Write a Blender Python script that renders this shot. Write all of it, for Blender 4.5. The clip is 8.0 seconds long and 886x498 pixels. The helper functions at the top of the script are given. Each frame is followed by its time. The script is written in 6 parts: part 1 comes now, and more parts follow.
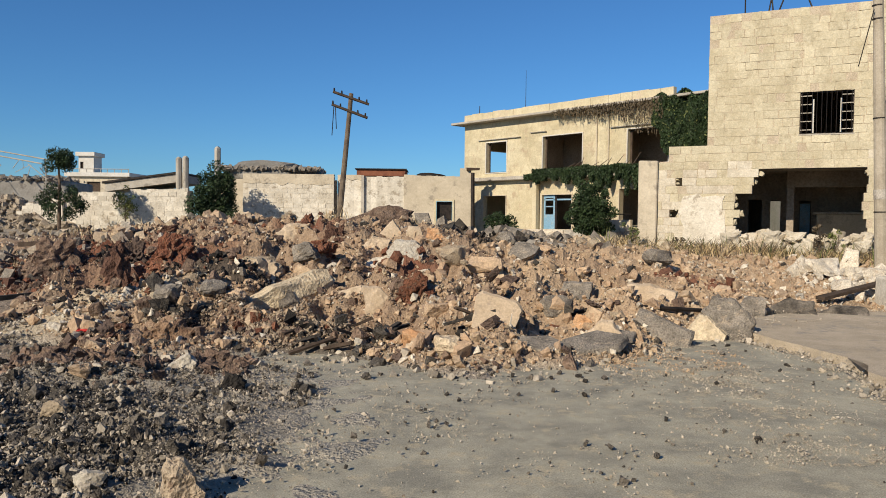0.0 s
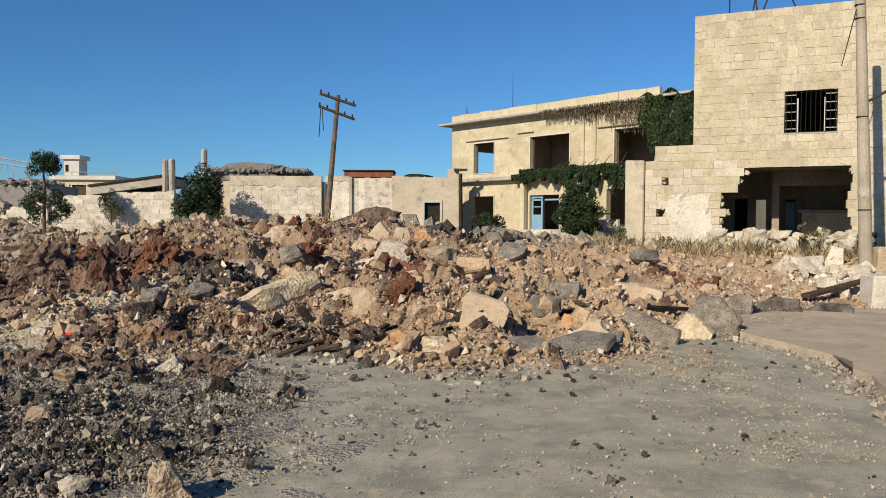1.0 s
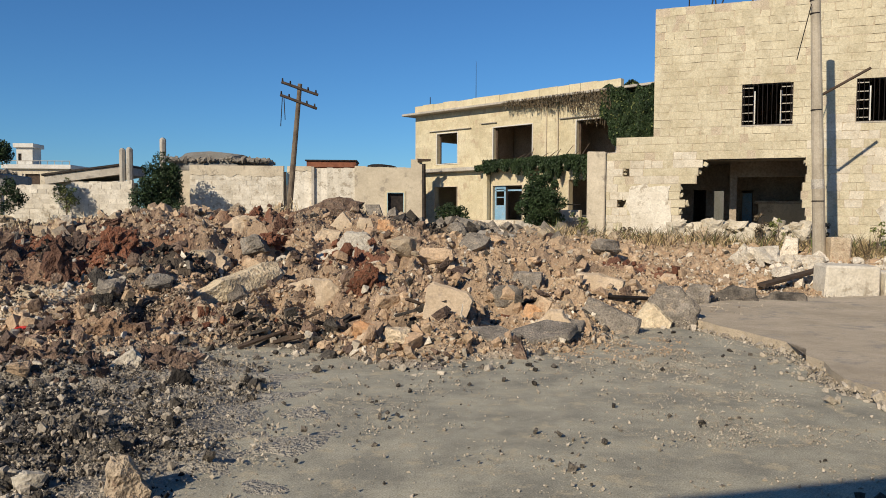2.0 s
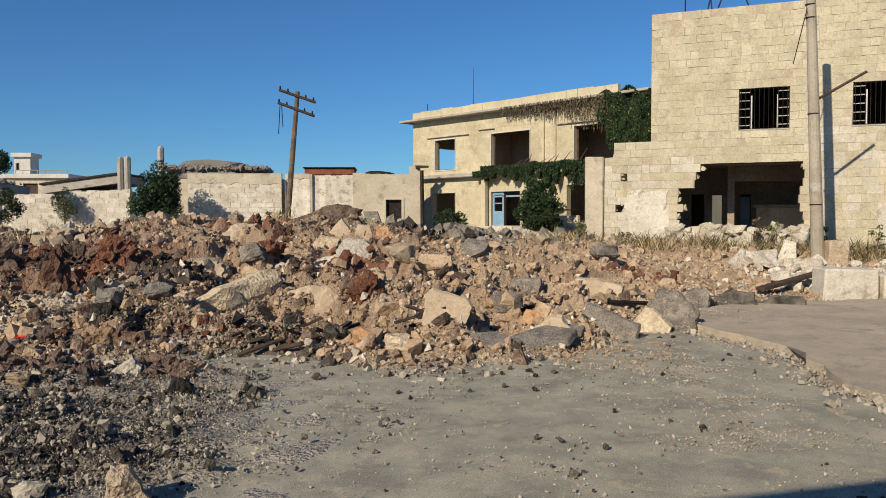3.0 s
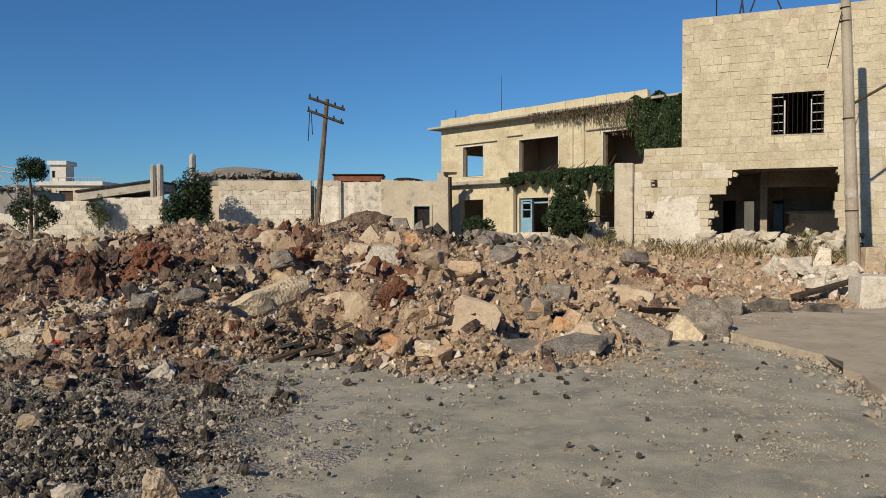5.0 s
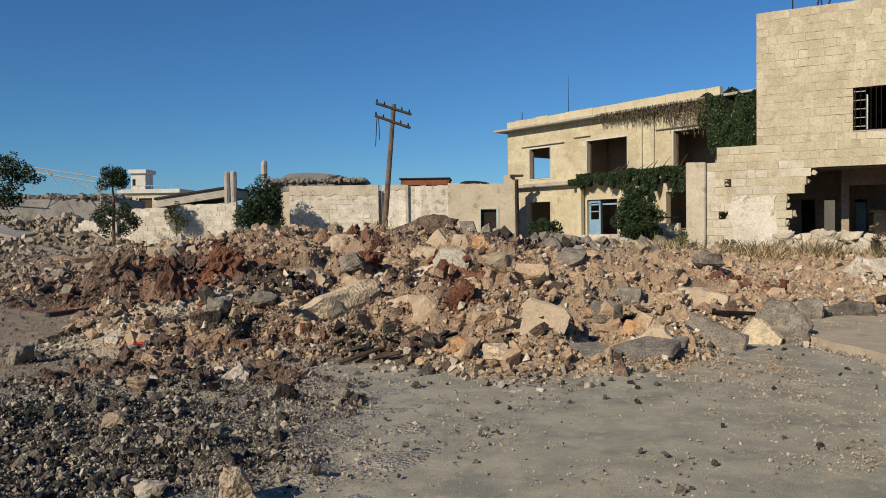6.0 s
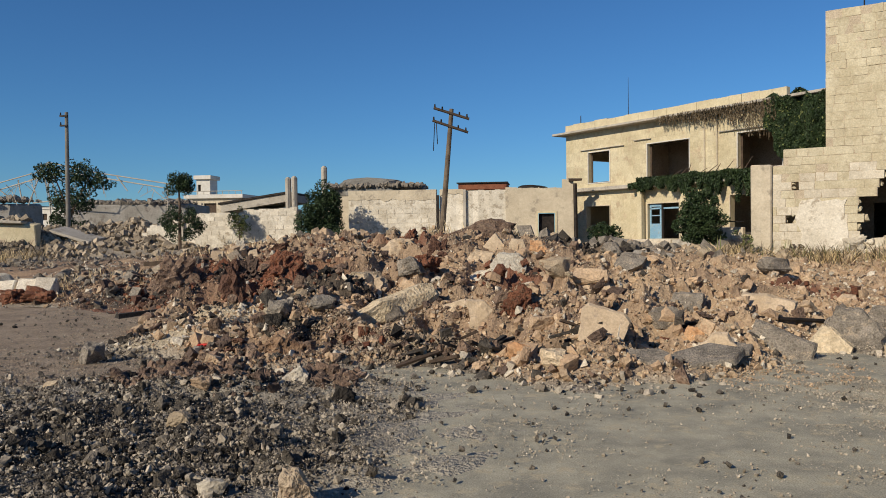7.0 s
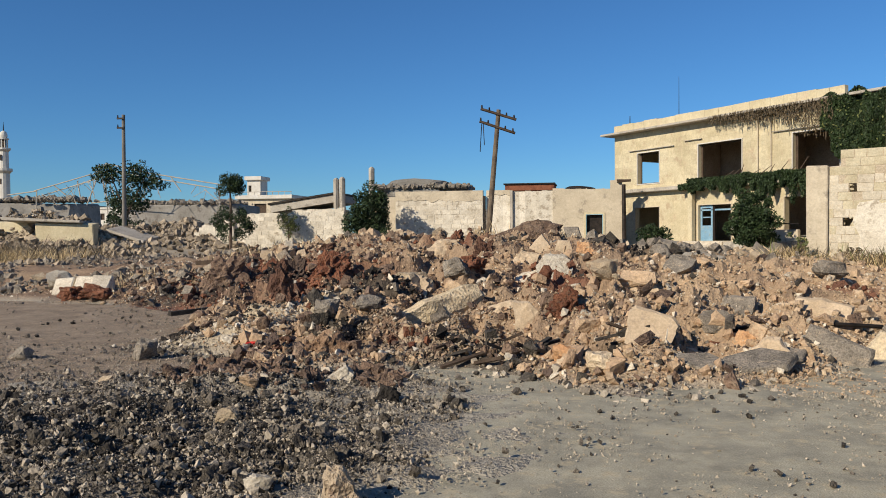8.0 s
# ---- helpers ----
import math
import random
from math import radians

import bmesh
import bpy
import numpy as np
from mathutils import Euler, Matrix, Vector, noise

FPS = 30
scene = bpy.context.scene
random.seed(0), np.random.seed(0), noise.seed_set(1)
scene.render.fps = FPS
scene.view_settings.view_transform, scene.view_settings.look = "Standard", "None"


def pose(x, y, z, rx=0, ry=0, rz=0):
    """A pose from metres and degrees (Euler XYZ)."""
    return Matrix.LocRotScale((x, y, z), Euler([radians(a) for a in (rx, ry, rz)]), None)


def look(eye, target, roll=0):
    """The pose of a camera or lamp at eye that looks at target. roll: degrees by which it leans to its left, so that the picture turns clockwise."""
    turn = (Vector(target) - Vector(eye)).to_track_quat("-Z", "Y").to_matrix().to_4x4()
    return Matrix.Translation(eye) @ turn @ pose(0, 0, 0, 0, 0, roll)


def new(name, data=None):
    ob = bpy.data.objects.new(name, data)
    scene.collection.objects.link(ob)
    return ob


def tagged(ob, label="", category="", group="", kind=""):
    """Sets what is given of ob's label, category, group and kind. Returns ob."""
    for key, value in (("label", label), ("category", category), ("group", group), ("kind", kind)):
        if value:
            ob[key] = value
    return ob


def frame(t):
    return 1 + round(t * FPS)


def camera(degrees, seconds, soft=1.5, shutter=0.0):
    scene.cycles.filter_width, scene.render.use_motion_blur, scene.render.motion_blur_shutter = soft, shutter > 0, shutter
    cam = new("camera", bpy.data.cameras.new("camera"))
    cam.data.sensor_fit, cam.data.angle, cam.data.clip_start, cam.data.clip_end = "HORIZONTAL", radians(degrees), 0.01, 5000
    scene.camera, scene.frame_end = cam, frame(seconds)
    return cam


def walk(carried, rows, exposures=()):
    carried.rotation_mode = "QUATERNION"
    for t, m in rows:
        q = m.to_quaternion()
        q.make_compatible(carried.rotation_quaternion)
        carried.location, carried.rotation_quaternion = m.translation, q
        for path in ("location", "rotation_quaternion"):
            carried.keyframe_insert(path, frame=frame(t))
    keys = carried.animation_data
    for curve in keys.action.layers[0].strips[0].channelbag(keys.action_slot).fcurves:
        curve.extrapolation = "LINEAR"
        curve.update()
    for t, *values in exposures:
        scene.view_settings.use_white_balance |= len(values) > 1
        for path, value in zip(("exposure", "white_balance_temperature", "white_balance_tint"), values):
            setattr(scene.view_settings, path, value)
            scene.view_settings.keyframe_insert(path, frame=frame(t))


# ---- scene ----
cam = camera(60.3, 8.0, soft=0.9)
EYE = 1.6
# seconds and the three turns of a camera held at eye height by someone who stands and pans
TURNS = [
    (0, 87.9, -0.65, 0.024),
    (0.5, 87.856, -0.564, 0.147),
    (1, 87.977, -0.229, -0.849),
    (1.5, 87.32, 0.025, -2.765),
    (1.7, 87.202, -0.214, -3.295),
    (2.8, 87.695, -0.179, -3.924),
    (3, 87.746, 0.148, -3.724),
    (3.5, 87.867, 0.198, -3.394),
    (4, 87.844, 0.261, -3.11),
    (4.5, 88.17, 0.308, -2.929),
    (4.7, 88.164, 0.265, -2.564),
    (5.8, 88.589, 0.431, 2.202),
    (6, 88.509, 0.696, 3.347),
    (6.5, 88.652, 0.823, 5.262),
    (7, 88.884, 0.681, 7.671),
    (7.5, 88.948, 0.591, 9.41),
    (8, 88.985, 0.401, 11.173),
]
walk(cam, [(t, pose(0.02 * math.sin(0.8 * t), 0.0, EYE, rx, ry, rz)) for t, rx, ry, rz in TURNS],
     exposures=[(0.0, 0.06), (1.5, 0.02), (3.0, -0.07), (4.5, -0.16), (6.0, -0.17), (7.5, -0.06), (8.0, 0.05)])

# ---- daylight ----
SUN_HEIGHT, SUN_WAY = 28.5, 53.0      # degrees: above the horizon; heading of the shadows from the x axis
world = bpy.data.worlds.new("sky")
scene.world = world
world.use_nodes = True
sky = world.node_tree.nodes.new("ShaderNodeTexSky")
sky.sky_type, sky.sun_disc = "NISHITA", False
sky.sun_elevation, sky.sun_rotation = radians(SUN_HEIGHT), radians(270 - SUN_WAY)
sky.altitude, sky.air_density, sky.dust_density, sky.ozone_density = 0, 1.0, 0.0, 8.0
background = world.node_tree.nodes["Background"]
background.inputs["Strength"].default_value = 0.086
clear = world.node_tree.nodes.new("ShaderNodeMix")     # dry clear air: a deeper blue
clear.data_type, clear.blend_type = "RGBA", "MULTIPLY"
clear.inputs[0].default_value, clear.inputs[7].default_value = 1.0, (0.66, 0.95, 1.1, 1)
world.node_tree.links.new(sky.outputs["Color"], clear.inputs[6])
world.node_tree.links.new(clear.outputs[2], background.inputs["Color"])
sun = new("sun", bpy.data.lights.new("sun", "SUN"))
sun.data.energy, sun.data.angle, sun.data.color = 5.0, radians(0.53), (1.0, 0.88, 0.7)
a, b = radians(SUN_HEIGHT), radians(SUN_WAY)
sun.matrix_world = look((0, 0, 60), (60 * math.cos(a) * math.cos(b), 60 * math.cos(a) * math.sin(b), 60 - 60 * math.sin(a)))

rng = np.random.default_rng(7)


# ---- materials ----
def surface(name, dark, light, size=1.0, rough=0.9, bump=0.4, grain=60.0, spots=None, metal=0.0, island=0.0, objects=0.0, colour=None, odd=None, deep=0.02, speck=1.0):
    """A weathered surface: broad stains of size metres between two colours, fine grain, relief. spots: a third colour in patches."""
    m = bpy.data.materials.new(name)
    m.use_nodes = True
    n, link = m.node_tree.nodes, m.node_tree.links.new
    shader = n["Principled BSDF"]
    shader.inputs["Roughness"].default_value, shader.inputs["Metallic"].default_value = rough, metal
    shader.inputs["Specular IOR Level"].default_value = 0.25
    where = n.new("ShaderNodeNewGeometry")
    place = where.outputs["Position"]

    def cloud(scale, detail=4.0, roughness=0.6):
        c = n.new("ShaderNodeTexNoise")
        c.inputs["Scale"].default_value, c.inputs["Detail"].default_value, c.inputs["Roughness"].default_value = scale, detail, roughness
        link(place, c.inputs["Vector"])
        return c.outputs["Fac"]

    def ramp(fac, lo, hi):
        r = n.new("ShaderNodeMapRange")
        r.inputs["From Min"].default_value, r.inputs["From Max"].default_value = lo, hi
        link(fac, r.inputs["Value"])
        return r.outputs["Result"]

    def mix(fac, x, y, kind="MIX"):
        c = n.new("ShaderNodeMix")
        c.data_type, c.blend_type = "RGBA", kind
        for k, v in ((0, fac), (6, x), (7, y)):
            if hasattr(v, "is_output"):
                link(v, c.inputs[k])
            else:
                c.inputs[k].default_value = v if k == 0 else (*v, 1)
        return c.outputs[2]

    broad, fine = cloud(1.0 / size), cloud(grain, 3.0)
    col = mix(ramp(broad, 0.36, 0.64), dark, light)
    if colour:
        held = n.new("ShaderNodeVertexColor")
        held.layer_name = colour
        col = mix(ramp(broad, 0.3, 0.7), mix(1.0, held.outputs["Color"], (0.85, 0.85, 0.85), "MULTIPLY"), held.outputs["Color"])
    if spots:
        col = mix(ramp(cloud(2.3 / size, 6.0, 0.7), 0.54, 0.64), col, spots)
    col = mix(ramp(cloud(7.0 / size, 5.0, 0.65), 0.35, 0.7), mix(1.0, col, (0.86, 0.85, 0.83), "MULTIPLY"), col)
    if odd:      # a share of the pieces is of another colour
        piece = n.new("ShaderNodeNewGeometry")
        col = mix(ramp(piece.outputs["Random Per Island"], 0.62, 0.74), col, odd)
    for amount, source in ((island, "ShaderNodeNewGeometry"), (objects, "ShaderNodeObjectInfo")):
        if amount:
            piece = n.new(source)
            one = piece.outputs["Random Per Island" if amount == island and source.endswith("Geometry") else "Random"]
            v = n.new("ShaderNodeMapRange")
            v.inputs["To Min"].default_value, v.inputs["To Max"].default_value = 1 - amount, 1 + amount * 0.8
            link(one, v.inputs["Value"])
            tone = n.new("ShaderNodeCombineColor")
            for k in range(3):
                link(v.outputs["Result"], tone.inputs[k])
            col = mix(1.0, col, tone.outputs["Color"], "MULTIPLY")
    g = n.new("ShaderNodeMapRange")
    g.inputs["From Min"].default_value, g.inputs["From Max"].default_value = 0.3, 0.7
    g.inputs["To Min"].default_value, g.inputs["To Max"].default_value = 1 - 0.24 * speck, 1 + 0.26 * speck
    link(fine, g.inputs["Value"])
    tone = n.new("ShaderNodeCombineColor")
    for k in range(3):
        link(g.outputs["Result"], tone.inputs[k])
    link(mix(1.0, col, tone.outputs["Color"], "MULTIPLY"), shader.inputs["Base Color"])
    relief = n.new("ShaderNodeBump")
    relief.inputs["Strength"].default_value, relief.inputs["Distance"].default_value = bump, deep
    both = n.new("ShaderNodeMath")
    both.operation = "ADD"
    link(fine, both.inputs[0])
    link(cloud(grain / 6.0, 5.0), both.inputs[1])
    link(both.outputs[0], relief.inputs["Height"])
    link(relief.outputs["Normal"], shader.inputs["Normal"])
    return m


EARTH = surface("earth", (0.3, 0.22, 0.15), (0.4, 0.3, 0.2), 0.6, 0.95, 1.0, 26, colour="soil", deep=0.05)
ASPHALT = surface("dusty asphalt", (0.285, 0.268, 0.212), (0.46, 0.425, 0.322), 0.55, 0.92, 0.35, 90, (0.48, 0.415, 0.29), deep=0.012, speck=1.5)
DUSTY_ROAD = surface("sandy asphalt", (0.45, 0.37, 0.265), (0.57, 0.475, 0.35), 1.0, 0.93, 0.4, 90, (0.36, 0.32, 0.265), deep=0.03, speck=1.2)
BROWN_ROAD = surface("brown dusty road", (0.28, 0.215, 0.155), (0.41, 0.325, 0.235), 0.6, 0.95, 0.9, 45, (0.44, 0.33, 0.22), deep=0.04, speck=1.7)
BROKEN_ASPHALT = surface("broken asphalt", (0.05, 0.044, 0.038), (0.19, 0.165, 0.135), 0.25, 0.92, 0.9, 40, (0.19, 0.16, 0.125), island=0.6, deep=0.05)
LIMESTONE = surface("limestone rubble", (0.54, 0.42, 0.285), (0.69, 0.56, 0.395), 0.35, 0.92, 0.7, 35, (0.42, 0.29, 0.19), island=0.4, objects=0.15, odd=(0.4, 0.29, 0.19), deep=0.04)
MAUVE_EARTH = surface("dark purplish earth", (0.18, 0.118, 0.088), (0.38, 0.265, 0.19), 0.2, 0.96, 1.0, 28, (0.4, 0.3, 0.21), island=0.5, odd=(0.1, 0.07, 0.055), deep=0.06)
TAN_BLOCK = surface("tan building stone", (0.49, 0.375, 0.25), (0.6, 0.475, 0.335), 0.3, 0.92, 0.25, 40, (0.42, 0.33, 0.24), deep=0.015, speck=0.6)
PEACH_STONE = surface("peach limestone", (0.52, 0.37, 0.235), (0.66, 0.5, 0.34), 0.3, 0.92, 0.7, 30, (0.44, 0.28, 0.17), island=0.35, odd=(0.36, 0.25, 0.16), deep=0.04)
GRIT = surface("pale grit", (0.35, 0.3, 0.235), (0.49, 0.43, 0.345), 0.5, 0.95, 0.4, 60, island=0.35)
# black of char and tar, also of the shade in the heap's hollows
SOOT_AND_HOLLOWS = surface("char and shaded hollows", (0.025, 0.022, 0.02), (0.06, 0.052, 0.045), 0.3, 0.95, 0.8, 40, island=0.5, deep=0.04)
PALE_STONE = surface("pale limestone", (0.55, 0.485, 0.385), (0.68, 0.615, 0.505), 0.4, 0.9, 0.4, 35, (0.45, 0.36, 0.27), island=0.25, objects=0.1, deep=0.05)
RED_CLAY = surface("red clay", (0.2, 0.078, 0.048), (0.39, 0.17, 0.098), 0.22, 0.95, 1.0, 30, (0.3, 0.2, 0.135), island=0.4, odd=(0.12, 0.065, 0.045), deep=0.08)
BLOCKS = surface("cream limestone block", (0.485, 0.42, 0.285), (0.6, 0.535, 0.385), 0.7, 0.9, 0.45, 25, (0.46, 0.395, 0.27), objects=0.06, island=0.07, speck=0.6)
WORN_BLOCKS = surface("worn whitish limestone block", (0.54, 0.475, 0.365), (0.66, 0.595, 0.475), 0.6, 0.9, 0.4, 25, (0.52, 0.45, 0.34), objects=0.06, speck=0.6)
CREAM_STONE = surface("cream gravelly limestone", (0.56, 0.45, 0.3), (0.72, 0.6, 0.42), 0.25, 0.93, 1.0, 20, (0.5, 0.38, 0.25), deep=0.05)
ROUGH_STONE = surface("rough brownish limestone", (0.34, 0.265, 0.19), (0.5, 0.4, 0.29), 0.2, 0.95, 1.0, 30, (0.28, 0.2, 0.14), deep=0.05)
MORTAR = surface("mortar", (0.45, 0.37, 0.265), (0.53, 0.445, 0.33), 0.5, 0.95, 0.5, 40)
PLASTER = surface("cream plaster", (0.53, 0.455, 0.295), (0.635, 0.56, 0.385), 1.6, 0.9, 0.25, 14, (0.57, 0.47, 0.33), speck=0.4)
VILLA_BLOCK = surface("cream house stone", (0.53, 0.455, 0.295), (0.635, 0.56, 0.385), 1.2, 0.9, 0.3, 16, (0.5, 0.4, 0.27), island=0.07, speck=0.5)
WHITEWASH = surface("whitewashed stone", (0.59, 0.53, 0.425), (0.72, 0.665, 0.56), 0.8, 0.88, 0.4, 24, (0.4, 0.345, 0.265), island=0.14, speck=0.6)
GREY_PLASTER = surface("grey beige plaster", (0.5, 0.43, 0.32), (0.61, 0.53, 0.4), 1.2, 0.9, 0.25, 20, (0.36, 0.31, 0.24), speck=0.4)
# one brown plaster for the rooms of both houses
ROOM = surface("brown room plaster", (0.3, 0.24, 0.18), (0.42, 0.35, 0.27), 1.2, 0.95, 0.3, 15)
POLE_GREY = surface("dark grey concrete", (0.17, 0.155, 0.135), (0.25, 0.23, 0.2), 0.8, 0.9, 0.4, 40)
POLE_STONE = surface("beige pole concrete", (0.36, 0.31, 0.235), (0.46, 0.4, 0.31), 0.6, 0.9, 0.3, 30, speck=0.5)
CONCRETE = surface("weathered concrete", (0.38, 0.345, 0.29), (0.5, 0.455, 0.385), 0.8, 0.9, 0.5, 40, (0.28, 0.25, 0.21))
DARK_CONCRETE = surface("grey concrete", (0.24, 0.225, 0.2), (0.33, 0.31, 0.28), 1.5, 0.92, 0.5, 25, (0.18, 0.16, 0.14), island=0.2)
OLD_WOOD = surface("weathered pole wood", (0.12, 0.09, 0.065), (0.2, 0.155, 0.11), 0.3, 0.9, 0.6, 50)
# dark wood; also painted where distant openings should look unlit
DARK_WOOD_AND_ROOMS = surface("dark old wood and unlit rooms", (0.05, 0.035, 0.025), (0.1, 0.07, 0.05), 0.3, 0.9, 0.5, 50)
RUST = surface("rusted sheet", (0.17, 0.06, 0.035), (0.28, 0.11, 0.06), 0.4, 0.8, 0.4, 40, metal=0.2)
DARK_METAL = surface("dark iron", (0.02, 0.018, 0.016), (0.05, 0.04, 0.035), 0.2, 0.6, 0.2, 60, metal=0.6)
BLUE_PAINT = surface("faded blue paint", (0.17, 0.33, 0.47), (0.27, 0.43, 0.55), 0.5, 0.6, 0.2, 40, (0.3, 0.36, 0.38))
WHITE_PAINT = surface("white painted render", (0.56, 0.53, 0.47), (0.66, 0.635, 0.58), 2.0, 0.7, 0.2, 15, speck=0.4)
RED_CLOTH = surface("red cloth", (0.5, 0.03, 0.03), (0.65, 0.06, 0.05), 0.1, 0.9, 0.3, 80)
BARK = surface("bark", (0.1, 0.07, 0.05), (0.18, 0.135, 0.1), 0.2, 0.95, 0.8, 40)


def leaf_material(name, dark, light):
    m = surface(name, dark, light, 0.5, 0.6, 0.1, 40, island=0.45)
    m.node_tree.nodes["Principled BSDF"].inputs["Specular IOR Level"].default_value = 0.3
    return m


LEAVES = leaf_material("dark green leaves", (0.017, 0.034, 0.012), (0.042, 0.07, 0.024))
LIGHT_LEAVES = leaf_material("yellowish leaves", (0.1, 0.13, 0.04), (0.2, 0.21, 0.07))
DRY_VINE = leaf_material("dry vine", (0.1, 0.075, 0.045), (0.17, 0.13, 0.08))
STRAW = leaf_material("dry grass", (0.5, 0.38, 0.2), (0.68, 0.53, 0.31))


# ---- mesh helpers ----
def thing(name, label, category, m=None, group="", kind=""):
    ob = tagged(new(name), label, category, group, kind)
    ob.matrix_basis = m or Matrix()
    return ob


def mesh_of(name, bm, material):
    data = bpy.data.meshes.new(name)
    bm.to_mesh(data)
    bm.free()
    data.materials.append(material)
    return data


def part(name, bm, material, parent=None, label="", kind="", m=None):
    ob = new(name, mesh_of(name, bm, material))
    ob.parent = parent
    if m:
        ob.matrix_basis = m
    return tagged(ob, label, kind=kind)


def single(name, bm, material, label, category, m=None, group="", kind=""):
    """A thing that is one mesh."""
    ob = new(name, mesh_of(name, bm, material))
    if m:
        ob.matrix_basis = m
    return tagged(ob, label, category, group, kind)


def box(x0, x1, y0, y1, z0, z1, bm=None, bevel=0.0, jitter=0.0):
    bm = bm or bmesh.new()
    made = bmesh.ops.create_cube(bm, size=1.0)["verts"]
    for v in made:
        v.co = Vector((x0 + (v.co.x + 0.5) * (x1 - x0), y0 + (v.co.y + 0.5) * (y1 - y0), z0 + (v.co.z + 0.5) * (z1 - z0)))
        if jitter:
            v.co += Vector([random.uniform(-jitter, jitter) for _ in range(3)])
    if bevel:
        edges = list({e for v in made for e in v.link_edges})
        bmesh.ops.bevel(bm, geom=edges, offset=bevel, segments=1, affect="EDGES")
    return bm


def rod(p, q, r0, r1=None, sides=8, bm=None):
    """A tapered round bar from p to q."""
    bm = bm or bmesh.new()
    p, q, r1 = Vector(p), Vector(q), r0 if r1 is None else r1
    m = Matrix.Translation((p + q) / 2) @ (q - p).to_track_quat("Z", "Y").to_matrix().to_4x4()
    bmesh.ops.create_cone(bm, cap_ends=True, segments=sides, radius1=r0, radius2=r1, depth=(q - p).length, matrix=m)
    return bm


def panel(s0, s1, z0, z1, thick, openings=(), bm=None, y0=0.0):
    """A wall in the x-z plane with rectangular openings (s0, s1, z0, z1) through it, from y0 back by thick."""
    bm = bm or bmesh.new()
    xs = sorted({s0, s1, *[v for o in openings for v in o[:2] if s0 < v < s1]})
    zs = sorted({z0, z1, *[v for o in openings for v in o[2:] if z0 < v < z1]})

    def solid(i, k):
        if not (0 <= i < len(xs) - 1 and 0 <= k < len(zs) - 1):
            return False
        cx, cz = (xs[i] + xs[i + 1]) / 2, (zs[k] + zs[k + 1]) / 2
        return not any(o[0] < cx < o[1] and o[2] < cz < o[3] for o in openings)

    held = {}

    def at(i, k, back):
        if (i, k, back) not in held:
            held[i, k, back] = bm.verts.new((xs[i], y0 + thick * back, zs[k]))
        return held[i, k, back]

    for i in range(len(xs) - 1):
        for k in range(len(zs) - 1):
            if not solid(i, k):
                continue
            bm.faces.new([at(i, k, 0), at(i + 1, k, 0), at(i + 1, k + 1, 0), at(i, k + 1, 0)])
            bm.faces.new([at(i, k, 1), at(i, k + 1, 1), at(i + 1, k + 1, 1), at(i + 1, k, 1)])
            if not solid(i - 1, k):
                bm.faces.new([at(i, k, 0), at(i, k + 1, 0), at(i, k + 1, 1), at(i, k, 1)])
            if not solid(i + 1, k):
                bm.faces.new([at(i + 1, k, 0), at(i + 1, k, 1), at(i + 1, k + 1, 1), at(i + 1, k + 1, 0)])
            if not solid(i, k - 1):
                bm.faces.new([at(i, k, 0), at(i, k, 1), at(i + 1, k, 1), at(i + 1, k, 0)])
            if not solid(i, k + 1):
                bm.faces.new([at(i, k + 1, 0), at(i + 1, k + 1, 0), at(i + 1, k + 1, 1), at(i, k + 1, 1)])
    return bm


# ---- ground ----
def lattice(x, y, seed):
    """Smooth random values between -1 and 1 over the plane."""
    i, j = np.floor(x).astype(np.int64), np.floor(y).astype(np.int64)
    u, v = x - i, y - j
    u, v = u * u * (3 - 2 * u), v * v * (3 - 2 * v)

    def value(p, q):
        k = (p * 374761393 + q * 668265263 + seed * 974711) & 0x7FFFFFFF
        k = ((k ^ (k >> 13)) * 1274126177) & 0x7FFFFFFF
        return ((k ^ (k >> 16)) & 0xFFFF) / 32767.5 - 1

    return (value(i, j) * (1 - u) + value(i + 1, j) * u) * (1 - v) + (value(i, j + 1) * (1 - u) + value(i + 1, j + 1) * u) * v


def rise(x, lo, hi):
    t = np.clip((x - lo) / (hi - lo), 0, 1)
    return t * t * (3 - 2 * t)


FOOT_X = [-60, -14, -11, -9, -7.6, -6.2, -3.7, -2, -0.9, -0.25, 0.4, 1.3, 2, 3.4, 5, 7.3, 14, 60]
FOOT_Y = [22, 17, 16.3, 15.6, 14.2, 10.4, 8.6, 9.1, 8.7, 8.1, 7.85, 8.05, 8.7, 10.4, 12.6, 13.4, 14.5, 17]
CREST_X = [-60, -30, -20, -13, -9.5, -5, -1.5, 0, 1.2, 3.8, 8, 14, 60]
CREST_Z = [0.4, 0.5, 0.6, 0.8, 1.08, 1.12, 1.18, 0.94, 0.8, 0.62, 0.58, 0.6, 0.6]


def rubble_share(x, y):
    """0 on the roads, 1 in the heap."""
    foot = np.interp(x, FOOT_X, FOOT_Y) + 0.35 * lattice(x * 1.1, y * 1.1, 3) + 0.2 * lattice(x * 3.1, y * 3.1, 4)
    return rise(y, foot - 0.2, foot + 0.45) * (1 - 0.8 * rise(y, 26, 40))


def pale_piles(x, y):
    """Two low piles of pale gravel at the foot of the heap."""
    return np.clip(np.exp(-((x + 5.55) / 0.7) ** 2 - ((y - 10.15) / 0.42) ** 2) + np.exp(-((x + 4.7) / 0.8) ** 2 - ((y - 11.0 - 0.3 * (x + 4.7)) / 0.85) ** 2), 0, 1)


